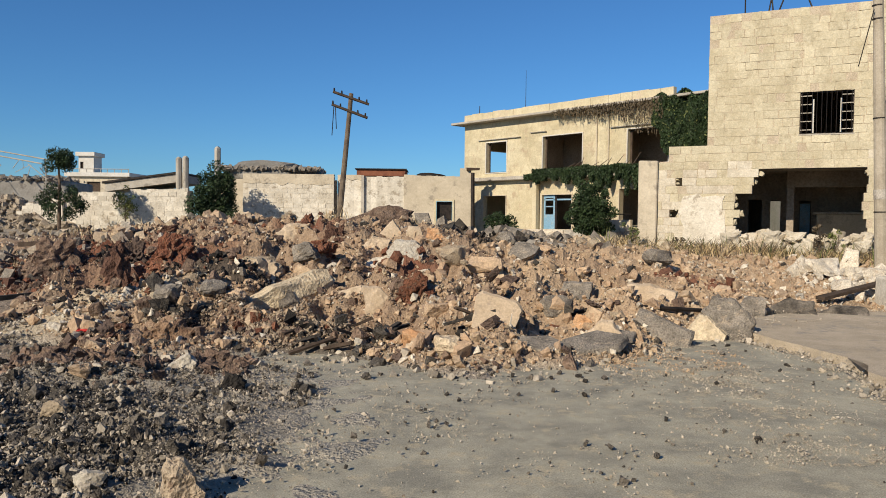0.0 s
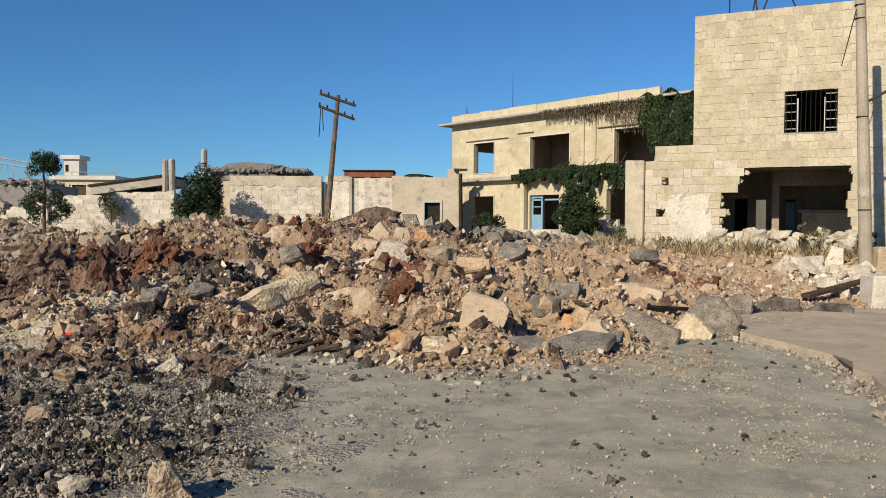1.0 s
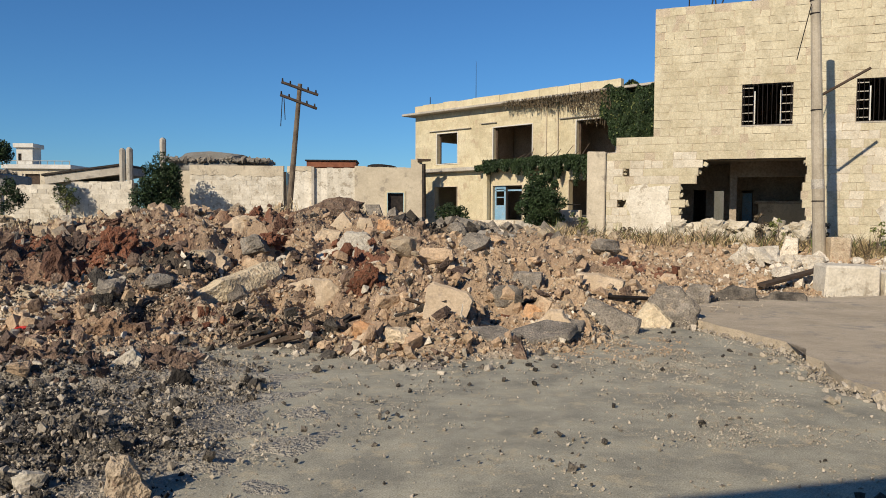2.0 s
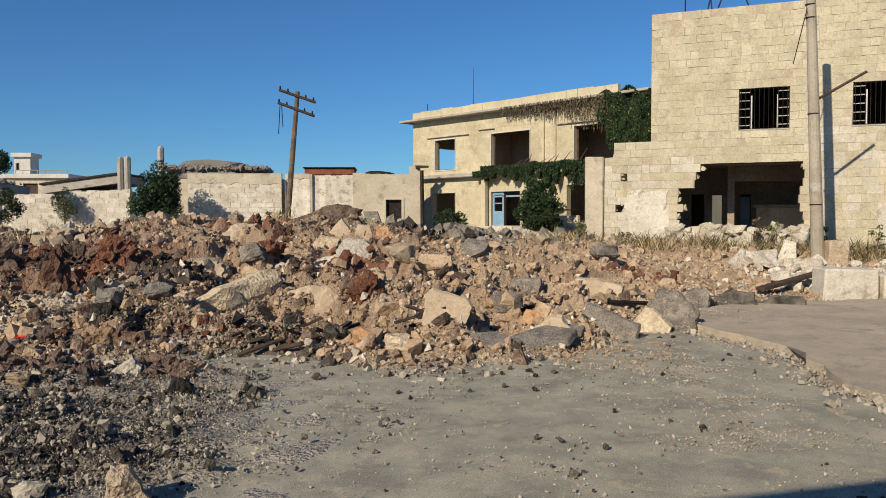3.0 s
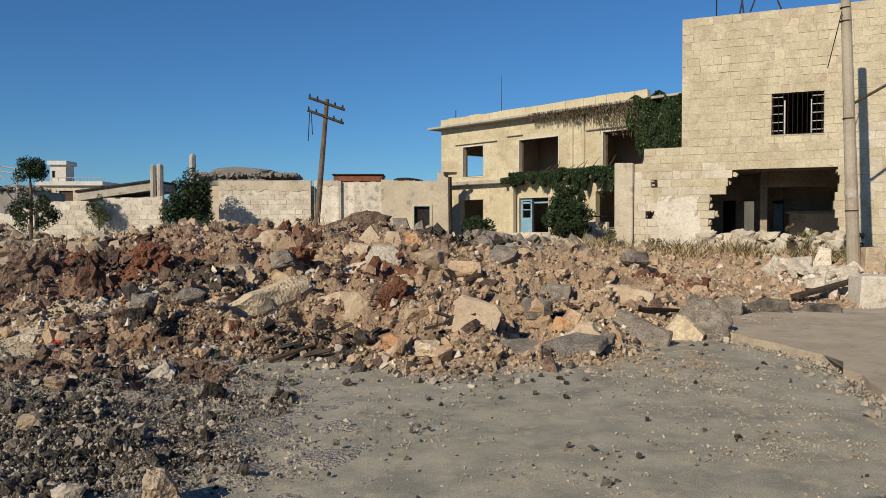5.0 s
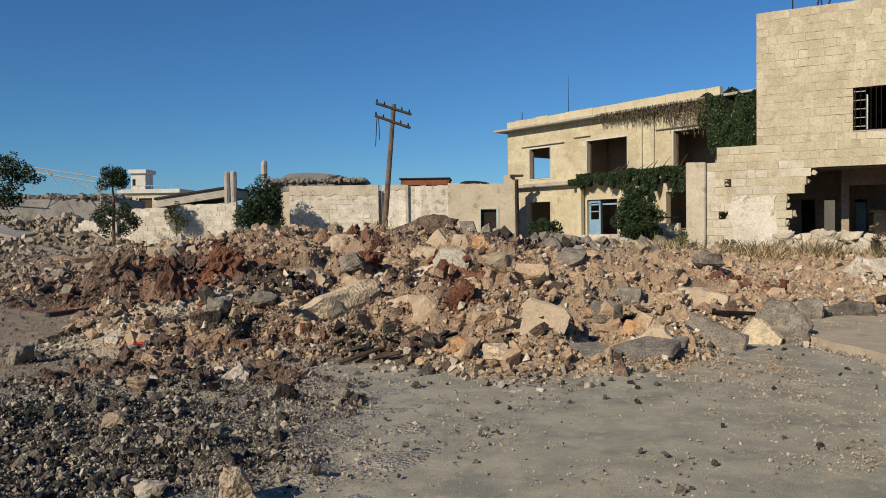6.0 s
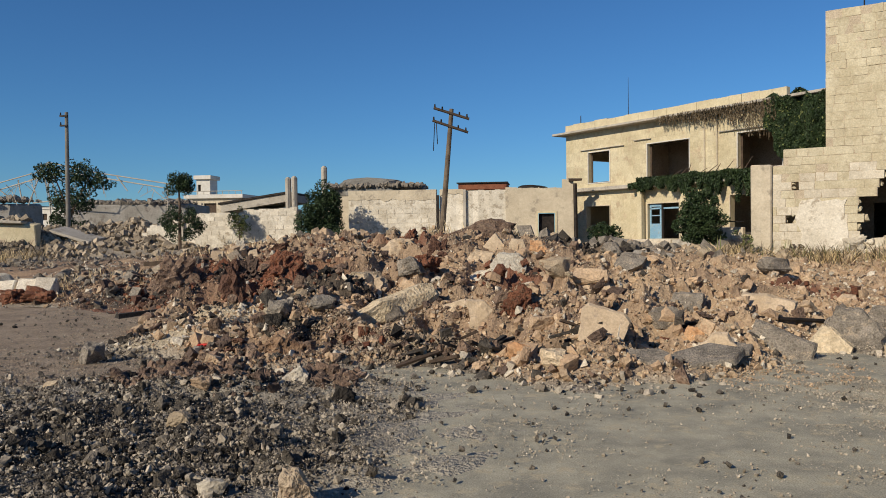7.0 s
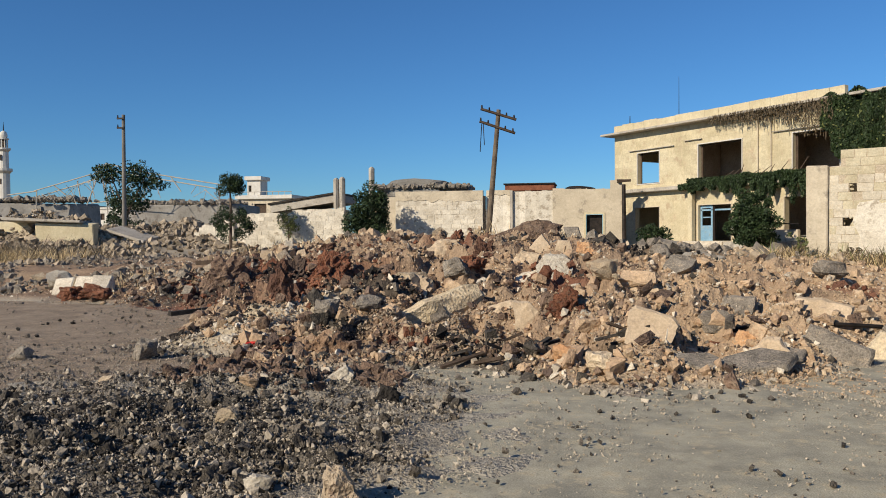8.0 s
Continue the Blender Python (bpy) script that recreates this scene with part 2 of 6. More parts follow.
def ground_z(x, y):
    x, y = np.asarray(x, float), np.asarray(y, float)
    foot, crest = np.interp(x, FOOT_X, FOOT_Y), np.interp(x, CREST_X, CREST_Z)
    reach = np.interp(x, [-30, -9, -4, 2, 6, 14], [18, 9, 9, 9.5, 7, 6.5])
    up = np.clip((y - foot) / reach, 0, 1)
    up = 0.45 * up + 0.55 * up * up * (3 - 2 * up)
    back = 0.7
    z = crest * up + (np.minimum(back, crest) - crest) * rise(y, foot + reach * 1.3, foot + reach * 2.4)
    share = rubble_share(x, y)
    inside = share * rise(y, foot + 0.1, foot + 1.6) * (1 - 0.75 * pale_piles(x, y))
    wx, wy = x + 0.25 * lattice(x * 1.7, y * 1.7, 41), y + 0.25 * lattice(x * 1.7, y * 1.7, 42)
    ridge = 0.26 * (0.42 - np.abs(lattice(wx * 0.75, wy * 0.75, 11))) + 0.2 * (0.4 - np.abs(lattice(wx * 1.6, wy * 1.6, 12))) + 0.12 * (0.4 - np.abs(lattice(wx * 3.3, wy * 3.3, 13)))
    crumbs = 0.07 * lattice(x * 4.1, y * 4.1, 14) + 0.05 * np.abs(lattice(x * 9, y * 9, 16)) + 0.03 * lattice(x * 15, y * 15, 17)
    z = z + inside * (1.9 * ridge + crumbs) * np.interp(x, [-14, -9, -6, 3, 6], [0.5, 0.9, 1.15, 1.0, 0.5]) * (1 - 0.6 * rise(y, 24, 34)) + 0.13 * share
    gravel = np.exp(-((x + 3.5) / 2.2) ** 2 - ((y - 5.6) / 2.0) ** 2) * 0.18 * (1 + 0.55 * lattice(x * 1.9, y * 1.9, 43) + 0.4 * lattice(x * 4.5, y * 4.5, 44)) + 0.1 * np.exp(-((x + 3.5) / 0.9) ** 2 - ((y - 7.4) / 0.5) ** 2)
    z = z + 0.16 * pale_piles(x, y)
    ruins = 2.3 * np.exp(-((x + 33) / 7.0) ** 2 - ((y - 39.5) / 3.2) ** 2) + 1.5 * np.exp(-((x + 24) / 4.0) ** 2 - ((y - 43) / 2.4) ** 2)
    z = z + ruins * (1 + 0.25 * lattice(x * 1.2, y * 1.2, 18))
    z = z + (gravel + 0.018 * lattice(x * 6, y * 6, 15)) * (1 - share) * (y < 12)
    return z - 0.035


def blob(x, y, cx, cy, rx, ry, seed):
    d = ((x - cx) / rx) ** 2 + ((y - cy) / ry) ** 2
    return np.clip(1.25 - d + 0.55 * lattice(x * 2.3, y * 2.3, seed), 0, 1)


def red_share(x, y):
    return np.clip(blob(x, y, -9, 18.5, 1.9, 4, 21) + blob(x, y, -6.6, 14, 2.2, 2.2, 22) + blob(x, y, -0.7, 13.2, 0.9, 1.1, 23) + blob(x, y, -3.2, 18, 1.0, 2, 24)
                   + 0.45 * blob(x, y, -2.9, 9.7, 0.9, 0.5, 26) + blob(x, y, 5.0, 15.3, 0.8, 0.8, 25) + blob(x, y, -4.5, 13, 1.2, 1.2, 27), 0, 1)


# zones of dark debris, with extra black to deepen shade in the heap
def dark_share(x, y):
    return np.clip(blob(x, y, -3.6, 5.3, 2.3, 2.0, 31) + blob(x, y, -0.5, 9.3, 1.5, 0.6, 32) + blob(x, y, -3.9, 11.2, 0.7, 0.4, 33) + blob(x, y, 1.5, 20, 2.0, 3.0, 34)
                   + blob(x, y, -7, 12.2, 1.0, 1.8, 35) + blob(x, y, -6.2, 14.2, 0.9, 0.6, 55) + blob(x, y, -3.6, 12.2, 0.9, 0.5, 56) + blob(x, y, -3.5, 10.2, 0.5, 0.25, 75) + blob(x, y, -9, 16.5, 2.4, 0.7, 36), 0, 1)


def build_ground():
    def axis(lo, hi, step, near, far, growth=1.16):
        mid, out, back = list(np.arange(lo, hi, step)), [], []
        v, d = hi, step
        while v < far:
            out.append(v)
            d *= growth
            v += d
        v, d = lo, step
        while v > near:
            d *= growth
            v -= d
            back.append(v)
        return np.array(back[::-1] + mid + out + [far])

    xs, ys = axis(-13, 10.5, 0.065, -1500, 1500), axis(3.6, 23, 0.06, -300, 2500)
    x, y = np.meshgrid(xs, ys)
    z = ground_z(x, y)
    red, dark, share = red_share(x, y), dark_share(x, y), rubble_share(x, y)
    # brown and the near-black are kept dark so gaps between stones look shaded
    tan, brown, clay, tar_and_gaps, dust = np.array([0.5, 0.365, 0.24]), np.array([0.275, 0.19, 0.132]), np.array([0.22, 0.09, 0.055]), np.array([0.055, 0.047, 0.04]), np.array([0.42, 0.38, 0.31])
    warm = np.clip(np.interp(x, [-18, -11, -9, -3, 2, 4, 7], [0.75, 0.8, 1.0, 0.8, 0.2, 0.0, -0.1]) + 0.5 * lattice(x * 0.8, y * 0.8, 19) + 0.35 * lattice(x * 3.1, y * 3.1, 20), 0, 1) * (y < 34)
    earth = tan + (brown - tan) * warm[..., None]
    col = dust + (earth - dust) * share[..., None]
    col = col + (clay - col) * (red * 0.9)[..., None]
    col = col + (tar_and_gaps - col) * (dark * 0.88)[..., None]
    col = col + (np.array([0.55, 0.46, 0.33]) - col) * (0.9 * np.clip(pale_piles(x, y) * 1.6, 0, 1))[..., None]
    nx, ny = len(xs), len(ys)
    i = np.arange(nx * ny).reshape(ny, nx)
    quads = np.stack([i[:-1, :-1], i[:-1, 1:], i[1:, 1:], i[1:, :-1]], -1).reshape(-1, 4)
    data = bpy.data.meshes.new("ground")
    data.from_pydata(np.stack([x, y, z], -1).reshape(-1, 3), [], quads)
    held = data.color_attributes.new("soil", "FLOAT_COLOR", "POINT")
    held.data.foreach_set("color", np.concatenate([col, np.ones((ny, nx, 1))], -1).astype(np.float32).ravel())
    data.materials.append(EARTH)
    data.shade_flat()
    tagged(new("ground", data), "tan and red-brown churned earth under the rubble", "ground", kind="structure")


build_ground()


# ---- stones: loose fragments of one kind, joined ----
def chunk_shapes(count, points, seed, flat=0.75):
    """Angular lumps about one metre across, as (vertices, triangles)."""
    random.seed(seed)
    made = []
    for _ in range(count):
        bm = bmesh.new()
        for k in range(8):
            corner = Vector((k & 1, k >> 1 & 1, k >> 2)) - Vector((0.5, 0.5, 0.5))
            bm.verts.new((corner.x * random.uniform(0.5, 1.1), corner.y * random.uniform(0.5, 1.0), corner.z * random.uniform(0.35, 0.95) * flat))
        for _ in range(points):
            v = Vector([random.gauss(0, 1) for _ in range(3)]).normalized() * random.uniform(0.4, 0.6)
            bm.verts.new((v.x, v.y * 0.9, v.z * flat))
        hull = bmesh.ops.convex_hull(bm, input=bm.verts)
        bmesh.ops.delete(bm, geom=[g for g in hull["geom_interior"] if isinstance(g, bmesh.types.BMVert)], context="VERTS")
        bmesh.ops.triangulate(bm, faces=bm.faces)
        bm.verts.index_update()
        made.append((np.array([v.co for v in bm.verts]), np.array([[v.index for v in f.verts] for f in bm.faces])))
        bm.free()
    return made


SHAPES = chunk_shapes(18, 4, 5)
SMALL_SHAPES = chunk_shapes(14, 0, 6)


def tiny_shapes(count, seed):
    """Little six-cornered chips."""
    pick, made = np.random.default_rng(seed), []
    faces = np.array([[0, 2, 4], [2, 1, 4], [1, 3, 4], [3, 0, 4], [2, 0, 5], [1, 2, 5], [3, 1, 5], [0, 3, 5]])
    axes = np.array([[1, 0, 0], [-1, 0, 0], [0, 1, 0], [0, -1, 0], [0, 0, 0.75], [0, 0, -0.75]]) * 0.58
    for _ in range(count):
        made.append((axes * pick.uniform(0.75, 1.15, (6, 1)) + pick.normal(0, 0.13, (6, 3)), faces))
    return made


TINY_SHAPES = tiny_shapes(24, 9)


def scatter(name, x, y, size, material, label, category, sink=0.08, lift=0.0, forms=None):
    """One object of many stones at x, y on the ground."""
    count = len(x)
    z = ground_z(x, y) + size * (0.4 - sink) + lift
    turn = rng.normal(size=(count, 4))
    turn /= np.linalg.norm(turn, axis=1, keepdims=True)
    w, a, b, c = turn.T
    spin = np.stack([np.stack([1 - 2 * (b * b + c * c), 2 * (a * b - w * c), 2 * (a * c + w * b)], -1),
                     np.stack([2 * (a * b + w * c), 1 - 2 * (a * a + c * c), 2 * (b * c - w * a)], -1),
                     np.stack([2 * (a * c - w * b), 2 * (b * c + w * a), 1 - 2 * (a * a + b * b)], -1)], 1)
    stretch = size[:, None] * rng.uniform(0.7, 1.3, (count, 3))
    forms = forms or SHAPES
    kind = rng.integers(0, len(forms), count)
    points, faces, start = [], [], 0
    for k, (v, f) in enumerate(forms):
        pick = np.where(kind == k)[0]
        p = np.einsum("nij,nvj->nvi", spin[pick], v[None] * stretch[pick][:, None]) + np.stack([x, y, z], -1)[pick][:, None]
        points.append(p.reshape(-1, 3))
        faces.append((f[None] + start + np.arange(len(pick))[:, None, None] * len(v)).reshape(-1, 3))
        start += len(pick) * len(v)
    points, faces = np.concatenate(points), np.concatenate(faces)
    data = bpy.data.meshes.new(name)
    data.vertices.add(len(points))
    data.vertices.foreach_set("co", points.astype(np.float32).ravel())
    data.loops.add(faces.size)
    data.loops.foreach_set("vertex_index", faces.astype(np.int32).ravel())
    data.polygons.add(len(faces))
    data.polygons.foreach_set("loop_start", np.arange(0, faces.size, 3, dtype=np.int32))
    data.update(calc_edges=True)
    data.shade_flat()
    data.materials.append(material)
    return tagged(new(name, data), label, category, kind="stuff")


def sown(count, x0, x1, y0, y1, share, near=True):
    """Random places in a rectangle, kept where share(x, y) beats chance; denser towards small y."""
    x, t = rng.uniform(x0, x1, count), rng.uniform(0, 1, count)
    y = y0 * (y1 / y0) ** t if near else y0 + (y1 - y0) * t
    keep = rng.uniform(0, 1, count) < share(x, y)
    return x[keep], y[keep]


def sizes(count, least, most, power=2.2):
    u = rng.uniform(0, 1, count)
    a = 1 - power
    return (least ** a + u * (most ** a - least ** a)) ** (1 / a)



# ---- roads: broken plates of asphalt ----
def ragged(points, step=0.35, wobble=0.07, seed=1):
    """A closed outline with a broken edge."""
    random.seed(seed)
    out = []
    for p, q in zip(points, points[1:] + points[:1]):
        p, q = Vector(p), Vector(q)
        length = (q - p).length
        count = max(1, int(length / step)) if length < 14 else 1
        for k in range(count):
            v = p.lerp(q, k / count)
            out.append((v.x + random.uniform(-wobble, wobble), v.y + random.uniform(-wobble, wobble)) if count > 1 else (v.x, v.y))
    return out


def plate(name, outline, top, thick, material, label, category="road", tilt=(0.0, 0.0), kind="structure", at=(0, 0)):
    bm = bmesh.new()
    upper = [bm.verts.new((x, y, top + (x - at[0]) * tilt[0] + (y - at[1]) * tilt[1])) for x, y in outline]
    lower = [bm.verts.new((v.co.x * 1.0, v.co.y, v.co.z - thick)) for v in upper]
    bm.faces.new(upper)
    bm.faces.new(lower[::-1])
    for k in range(len(upper)):
        j = (k + 1) % len(upper)
        bm.faces.new([upper[k], lower[k], lower[j], upper[j]])
    bmesh.ops.triangulate(bm, faces=[f for f in bm.faces if len(f.verts) > 4])
    bmesh.ops.recalc_face_normals(bm, faces=bm.faces)
    return single(name, bm, material, label, category, kind=kind)


plate("road", ragged([(-7, -25), (4.3, -25), (4.15, 5.5), (4.02, 6.8), (4.45, 8.7), (4.2, 10.0), (3.9, 10.75), (3.4, 10.9), (2.2, 9.6), (1.4, 9.1), (0.4, 8.9), (-0.25, 9.0), (-0.9, 9.4), (-1.2, 9.6), (-2.1, 9.6),
      (-3.7, 8.3), (-5.2, 9.6), (-4.6, 8.0), (-5.4, 6.0), (-6.0, 3.0), (-7, -25)], seed=3), 0.0, 0.14, ASPHALT, "cracked grey asphalt road covered in dust")
plate("road", ragged([(-40, -25), (-7.02, -25), (-6.05, 3.0), (-5.45, 6.0), (-4.65, 8.0), (-5.25, 9.6), (-6.0, 10.2), (-7.4, 14.0), (-11, 16.2), (-14, 17), (-40, 20)], seed=5), -0.008, 0.14, BROWN_ROAD, "brown dirt-covered road beside the heap")
plate("road", ragged([(4.4, -25), (40, -25), (40, 15), (13, 14), (7.6, 13.1), (5.6, 12.7), (4.6, 11.9), (4.15, 10.9), (4.4, 10.0), (4.68, 8.7), (4.25, 6.8), (4.35, 5.5)], seed=4),
      0.07, 0.2, DUSTY_ROAD, "lifted asphalt road plate beside a long crack", tilt=(0.004, 0.006), at=(4.4, 6))


# ---- the stone house with a breach in its front ----
HOUSE = pose(7.44, 21.66, 0, 0, 0, -25)
STONE_HOUSE = thing("stone_house", "two-storey cream limestone house with a blown-open front", "house", HOUSE)
COURSE = 0.226
WINDOWS = [(2.35, 3.64, 4.04, 5.17), (5.15, 6.44, 4.04, 5.17)]
PITS = [(-1.0, -0.74, 1.8, 2.02), (-0.84, -0.66, 2.7, 2.9), (5.9, 6.1, 3.1, 3.2)]
END, BASE, TOP = 8.0, 0.424, 7.46


def course_spans(z):
    """Where the front wall stands along a course at height z."""
    left = 0.0 if z > 3.8 else (-1.05 if z > 3.42 else -1.34)
    gaps = [(o[0], o[1]) for o in WINDOWS + PITS if o[2] < z < o[3]]
    if 0.95 < z < 3.18:
        gaps.append((float(np.interp(z, [1.0, 1.45, 2.0, 2.25, 2.7, 2.9, 3.1, 3.2], [1.0, 0.84, 0.74, 0.86, 1.1, 1.36, 1.66, 1.75])) + 0.13 * math.sin(z * 37) + 0.07 * math.sin(z * 91), 3.96 + 0.07 * math.sin(z * 23)))
    spans, at = [], left
    for g0, g1 in sorted(gaps):
        if g0 > at:
            spans.append((at, g0))
        at = max(at, g1)
    spans.append((at, END))
    return spans


def stone_front():
    core, rest, shapes, placed = bmesh.new(), bmesh.new(), [], []
    random.seed(12)
    for k in range(6):
        bm = box(-0.5, 0.5, 0, 1, -0.5, 0.5, jitter=0.045)
        bmesh.ops.bevel(bm, geom=list(bm.edges), offset=0.035, segments=1, affect="EDGES")
        shapes.append(mesh_of("stone_block", bm, BLOCKS))
    pale = []
    for data in shapes:
        twin = data.copy()
        twin.materials[0] = WORN_BLOCKS
        pale.append(twin)
    z, row = BASE, 0
    while z < TOP - 0.05:
        for s0, s1 in course_spans(z + COURSE / 2):
            box(s0, s1, 0.004, 0.3, z, z + COURSE, core)
            at, first = s0, True
            while at < s1 - 0.03:
                length = random.uniform(0.2, 0.46) * (0.55 if first and row % 2 else 1)
                first = False
                if s1 - at - length < 0.16:
                    length = s1 - at
                placed.append((at + length / 2, z + COURSE / 2, length - random.uniform(0.002, 0.02), COURSE - random.uniform(0.001, 0.018), max(-0.012, min(0.006, random.gauss(0, 0.005)))))
                at += length
        z, row = z + COURSE, row + 1
    wall = part("front_wall", core, MORTAR, STONE_HOUSE, "mortared limestone wall with a ragged breach")
    near = [p for p in placed if p[0] < 6.2 and p[1] < 5.9]
    random.shuffle(near)
    chosen = set(near[:300])
    for p in placed:
        x, zz, w, h, d = p
        white = zz > TOP - 0.3 or (x > 4.1 and zz < 4.3 and random.random() < 0.55) or (zz < 3.3 and x < 1.2 and random.random() < 0.7)
        k = random.randrange(6)
        if (w < 0.28 and random.random() < 0.1) or (zz > TOP - 0.3 and random.random() < 0.3):      # a stone shot out of the wall
            continue
        if p in chosen:
            ob = new("stone_block", (pale if white else shapes)[k])
            ob.parent = wall
            ob.matrix_basis = Matrix.Translation((x, -0.006 + 0.6 * d, zz)) @ Matrix.Diagonal((w, 0.06, h, 1))
        else:
            box(x - w / 2, x + w / 2, -0.006 + 0.6 * d, 0.04, zz - h / 2, zz + h / 2, rest, jitter=0.011)
    part("block_masonry", rest, BLOCKS, wall, "cream squared limestone blocks", kind="stuff")


stone_front()
# sides, floors and rooms behind the front
part("side_wall", box(0.0, 0.3, 0.302, 9, 0.3, 7.4), BLOCKS, STONE_HOUSE)
part("side_wall", box(-1.34, -1.04, 0.302, 5, 0.3, 3.4), MORTAR, STONE_HOUSE)
part("side_wall", box(END - 0.3, END, 0.302, 9, 0.3, 7.4), BLOCKS, STONE_HOUSE)
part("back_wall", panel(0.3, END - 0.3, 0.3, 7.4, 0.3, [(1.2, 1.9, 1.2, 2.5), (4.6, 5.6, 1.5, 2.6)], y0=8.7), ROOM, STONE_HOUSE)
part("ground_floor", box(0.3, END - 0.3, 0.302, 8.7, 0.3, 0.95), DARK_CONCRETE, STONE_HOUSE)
part("upper_floor", box(0.3, END - 0.3, 0.302, 8.7, 3.22, 3.42), ROOM, STONE_HOUSE, "brown concrete ceiling slab")
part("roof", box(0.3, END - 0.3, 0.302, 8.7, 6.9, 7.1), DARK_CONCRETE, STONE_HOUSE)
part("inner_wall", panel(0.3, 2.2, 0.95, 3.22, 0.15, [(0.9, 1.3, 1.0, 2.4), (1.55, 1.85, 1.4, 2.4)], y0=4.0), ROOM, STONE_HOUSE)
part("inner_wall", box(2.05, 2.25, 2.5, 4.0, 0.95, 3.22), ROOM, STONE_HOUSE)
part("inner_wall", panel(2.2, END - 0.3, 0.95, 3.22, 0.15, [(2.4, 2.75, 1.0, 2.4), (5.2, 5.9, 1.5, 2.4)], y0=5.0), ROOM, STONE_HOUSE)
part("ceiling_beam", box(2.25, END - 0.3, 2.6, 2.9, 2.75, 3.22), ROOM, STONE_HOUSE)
part("counter", box(2.9, 5.6, 4.2, 4.9, 0.95, 1.95, bevel=0.02), GREY_PLASTER, STONE_HOUSE, "plastered counter inside the room")
part("counter_top", box(2.8, 5.7, 4.1, 4.95, 1.952, 2.03, bevel=0.01), CONCRETE, STONE_HOUSE)
part("inner_door", box(2.42, 2.72, 4.9, 4.95, 0.95, 2.3), BLUE_PAINT, STONE_HOUSE, "pale blue door leaf")


def plaster_patch(outline, seed):
    """Old plaster left on the stones, its edge broken."""
    bm = bmesh.new()
    front = [bm.verts.new((x, -0.032, z)) for x, z in ragged(outline, 0.12, 0.03, seed)]
    made = bmesh.ops.extrude_face_region(bm, geom=[bm.faces.new(front)])
    for v in made["geom"]:
        if isinstance(v, bmesh.types.BMVert):
            v.co.y = -0.005
    bmesh.ops.recalc_face_normals(bm, faces=bm.faces)
    part("plaster_patch", bm, WHITEWASH, STONE_HOUSE, "chipped white plaster over the stones")


plaster_patch([(-0.66, 0.8), (0.52, 0.8), (0.55, 1.5), (0.42, 2.05), (0.5, 2.4), (-0.1, 2.36), (-0.2, 2.46), (-0.6, 2.4), (-0.74, 1.9), (-0.6, 1.5)], 8)
plaster_patch([(5.75, 0.8), (7.8, 0.8), (7.8, 2.3), (7.2, 2.75), (6.7, 2.5), (6.3, 2.6), (6.05, 2.0), (5.7, 1.7), (5.85, 1.3)], 9)
part("corner_pier", box(-1.88, -1.345, -0.12, 0.45, 0.4, 3.42, bevel=0.03, jitter=0.01), GREY_PLASTER, STONE_HOUSE, "plastered concrete gate pier")
part("lintel", box(1.5, 3.95, 0.02, 0.26, 3.12, 3.2, jitter=0.012), DARK_METAL, STONE_HOUSE, "bent iron lintel over the breach")


def barred_window(o):
    s0, s1, z0, z1 = o
    w = part("window", panel(s0, s1, z0, z1, 0.05, [(s0 + 0.03, s1 - 0.03, z0 + 0.03, z1 - 0.03)], y0=0.06), DARK_METAL, STONE_HOUSE, "iron-barred window without panes")
    count = 11
    for k in range(count):
        x = s0 + (s1 - s0) * (k + 0.5) / count
        part("bar", rod((x, -0.03, z0 + 0.02), (x, -0.03, z1 - 0.02), 0.009, sides=6), DARK_METAL, w)
    for k in range(5):
        zz = z0 + (z1 - z0) * (k + 0.5) / 5
        for x0, x1 in ((s0 + 0.02, s0 + 0.3), (s1 - 0.3, s1 - 0.02)):
            part("crossbar", box(x0, x1, -0.02, -0.008, zz - 0.012, zz + 0.012), CONCRETE, w)
    for x in (s0 + 0.3, s1 - 0.32):
        part("shutter_edge", box(x, x + 0.045, 0.02, 0.055, z0 + 0.03, z1 - 0.2), WHITE_PAINT, w, "white painted shutter edge")
    part("sill", box(s0 - 0.02, s1 + 0.02, -0.018, 0.1, z0 - 0.03, z0 + 0.004, jitter=0.006), CONCRETE, w)


for opening in WINDOWS:
    barred_window(opening)
part("downpipe", rod((6.0, -0.06, 2.1), (5.96, -0.06, 3.55), 0.045), WHITE_PAINT, STONE_HOUSE, "short white plastic pipe")
for x, h, lean in ((0.9, 0.45, 0), (1.5, 0.5, 0.1), (1.62, 0.6, -0.08), (1.75, 0.45, 0.2), (2.6, 0.4, -0.2)):
    part("roof_bar", rod((x, 0.15, 7.4), (x + lean, 0.15, 7.5 + h), 0.02, sides=6), DARK_METAL, STONE_HOUSE)

# ---- the plastered house behind, with creepers ----
VILLA = thing("plastered_house", "two-storey cream plastered house with empty windows", "house", pose(1.18, 44, 0, 0, 0, -48.7))
OPEN = [(1.79, 3.35, 4.3, 5.95), (5.95, 8.5, 4.3, 6.0), (11.15, 13.3, 4.35, 5.95), (1.6, 3.35, 1.6, 3.02), (5.95, 7.9, 1.25, 3.0), (10.75, 13.6, 1.5, 3.2)]
part("front_wall", panel(0, 15.5, 0.3, 7.08, 0.3, OPEN), PLASTER, VILLA)
part("side_wall", panel(0.302, 9, 0.3, 7.08, 0.3, [(1.3, 4.0, 4.1, 5.75)]), PLASTER, VILLA, m=pose(0.0, 0, 0, 0, 0, 90) @ Matrix.Diagonal((1, -1, 1, 1)))
part("side_wall", box(15.2, 15.5, 0.302, 9, 0.3, 7.08), PLASTER, VILLA)
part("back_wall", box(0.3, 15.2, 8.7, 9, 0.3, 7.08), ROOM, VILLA)
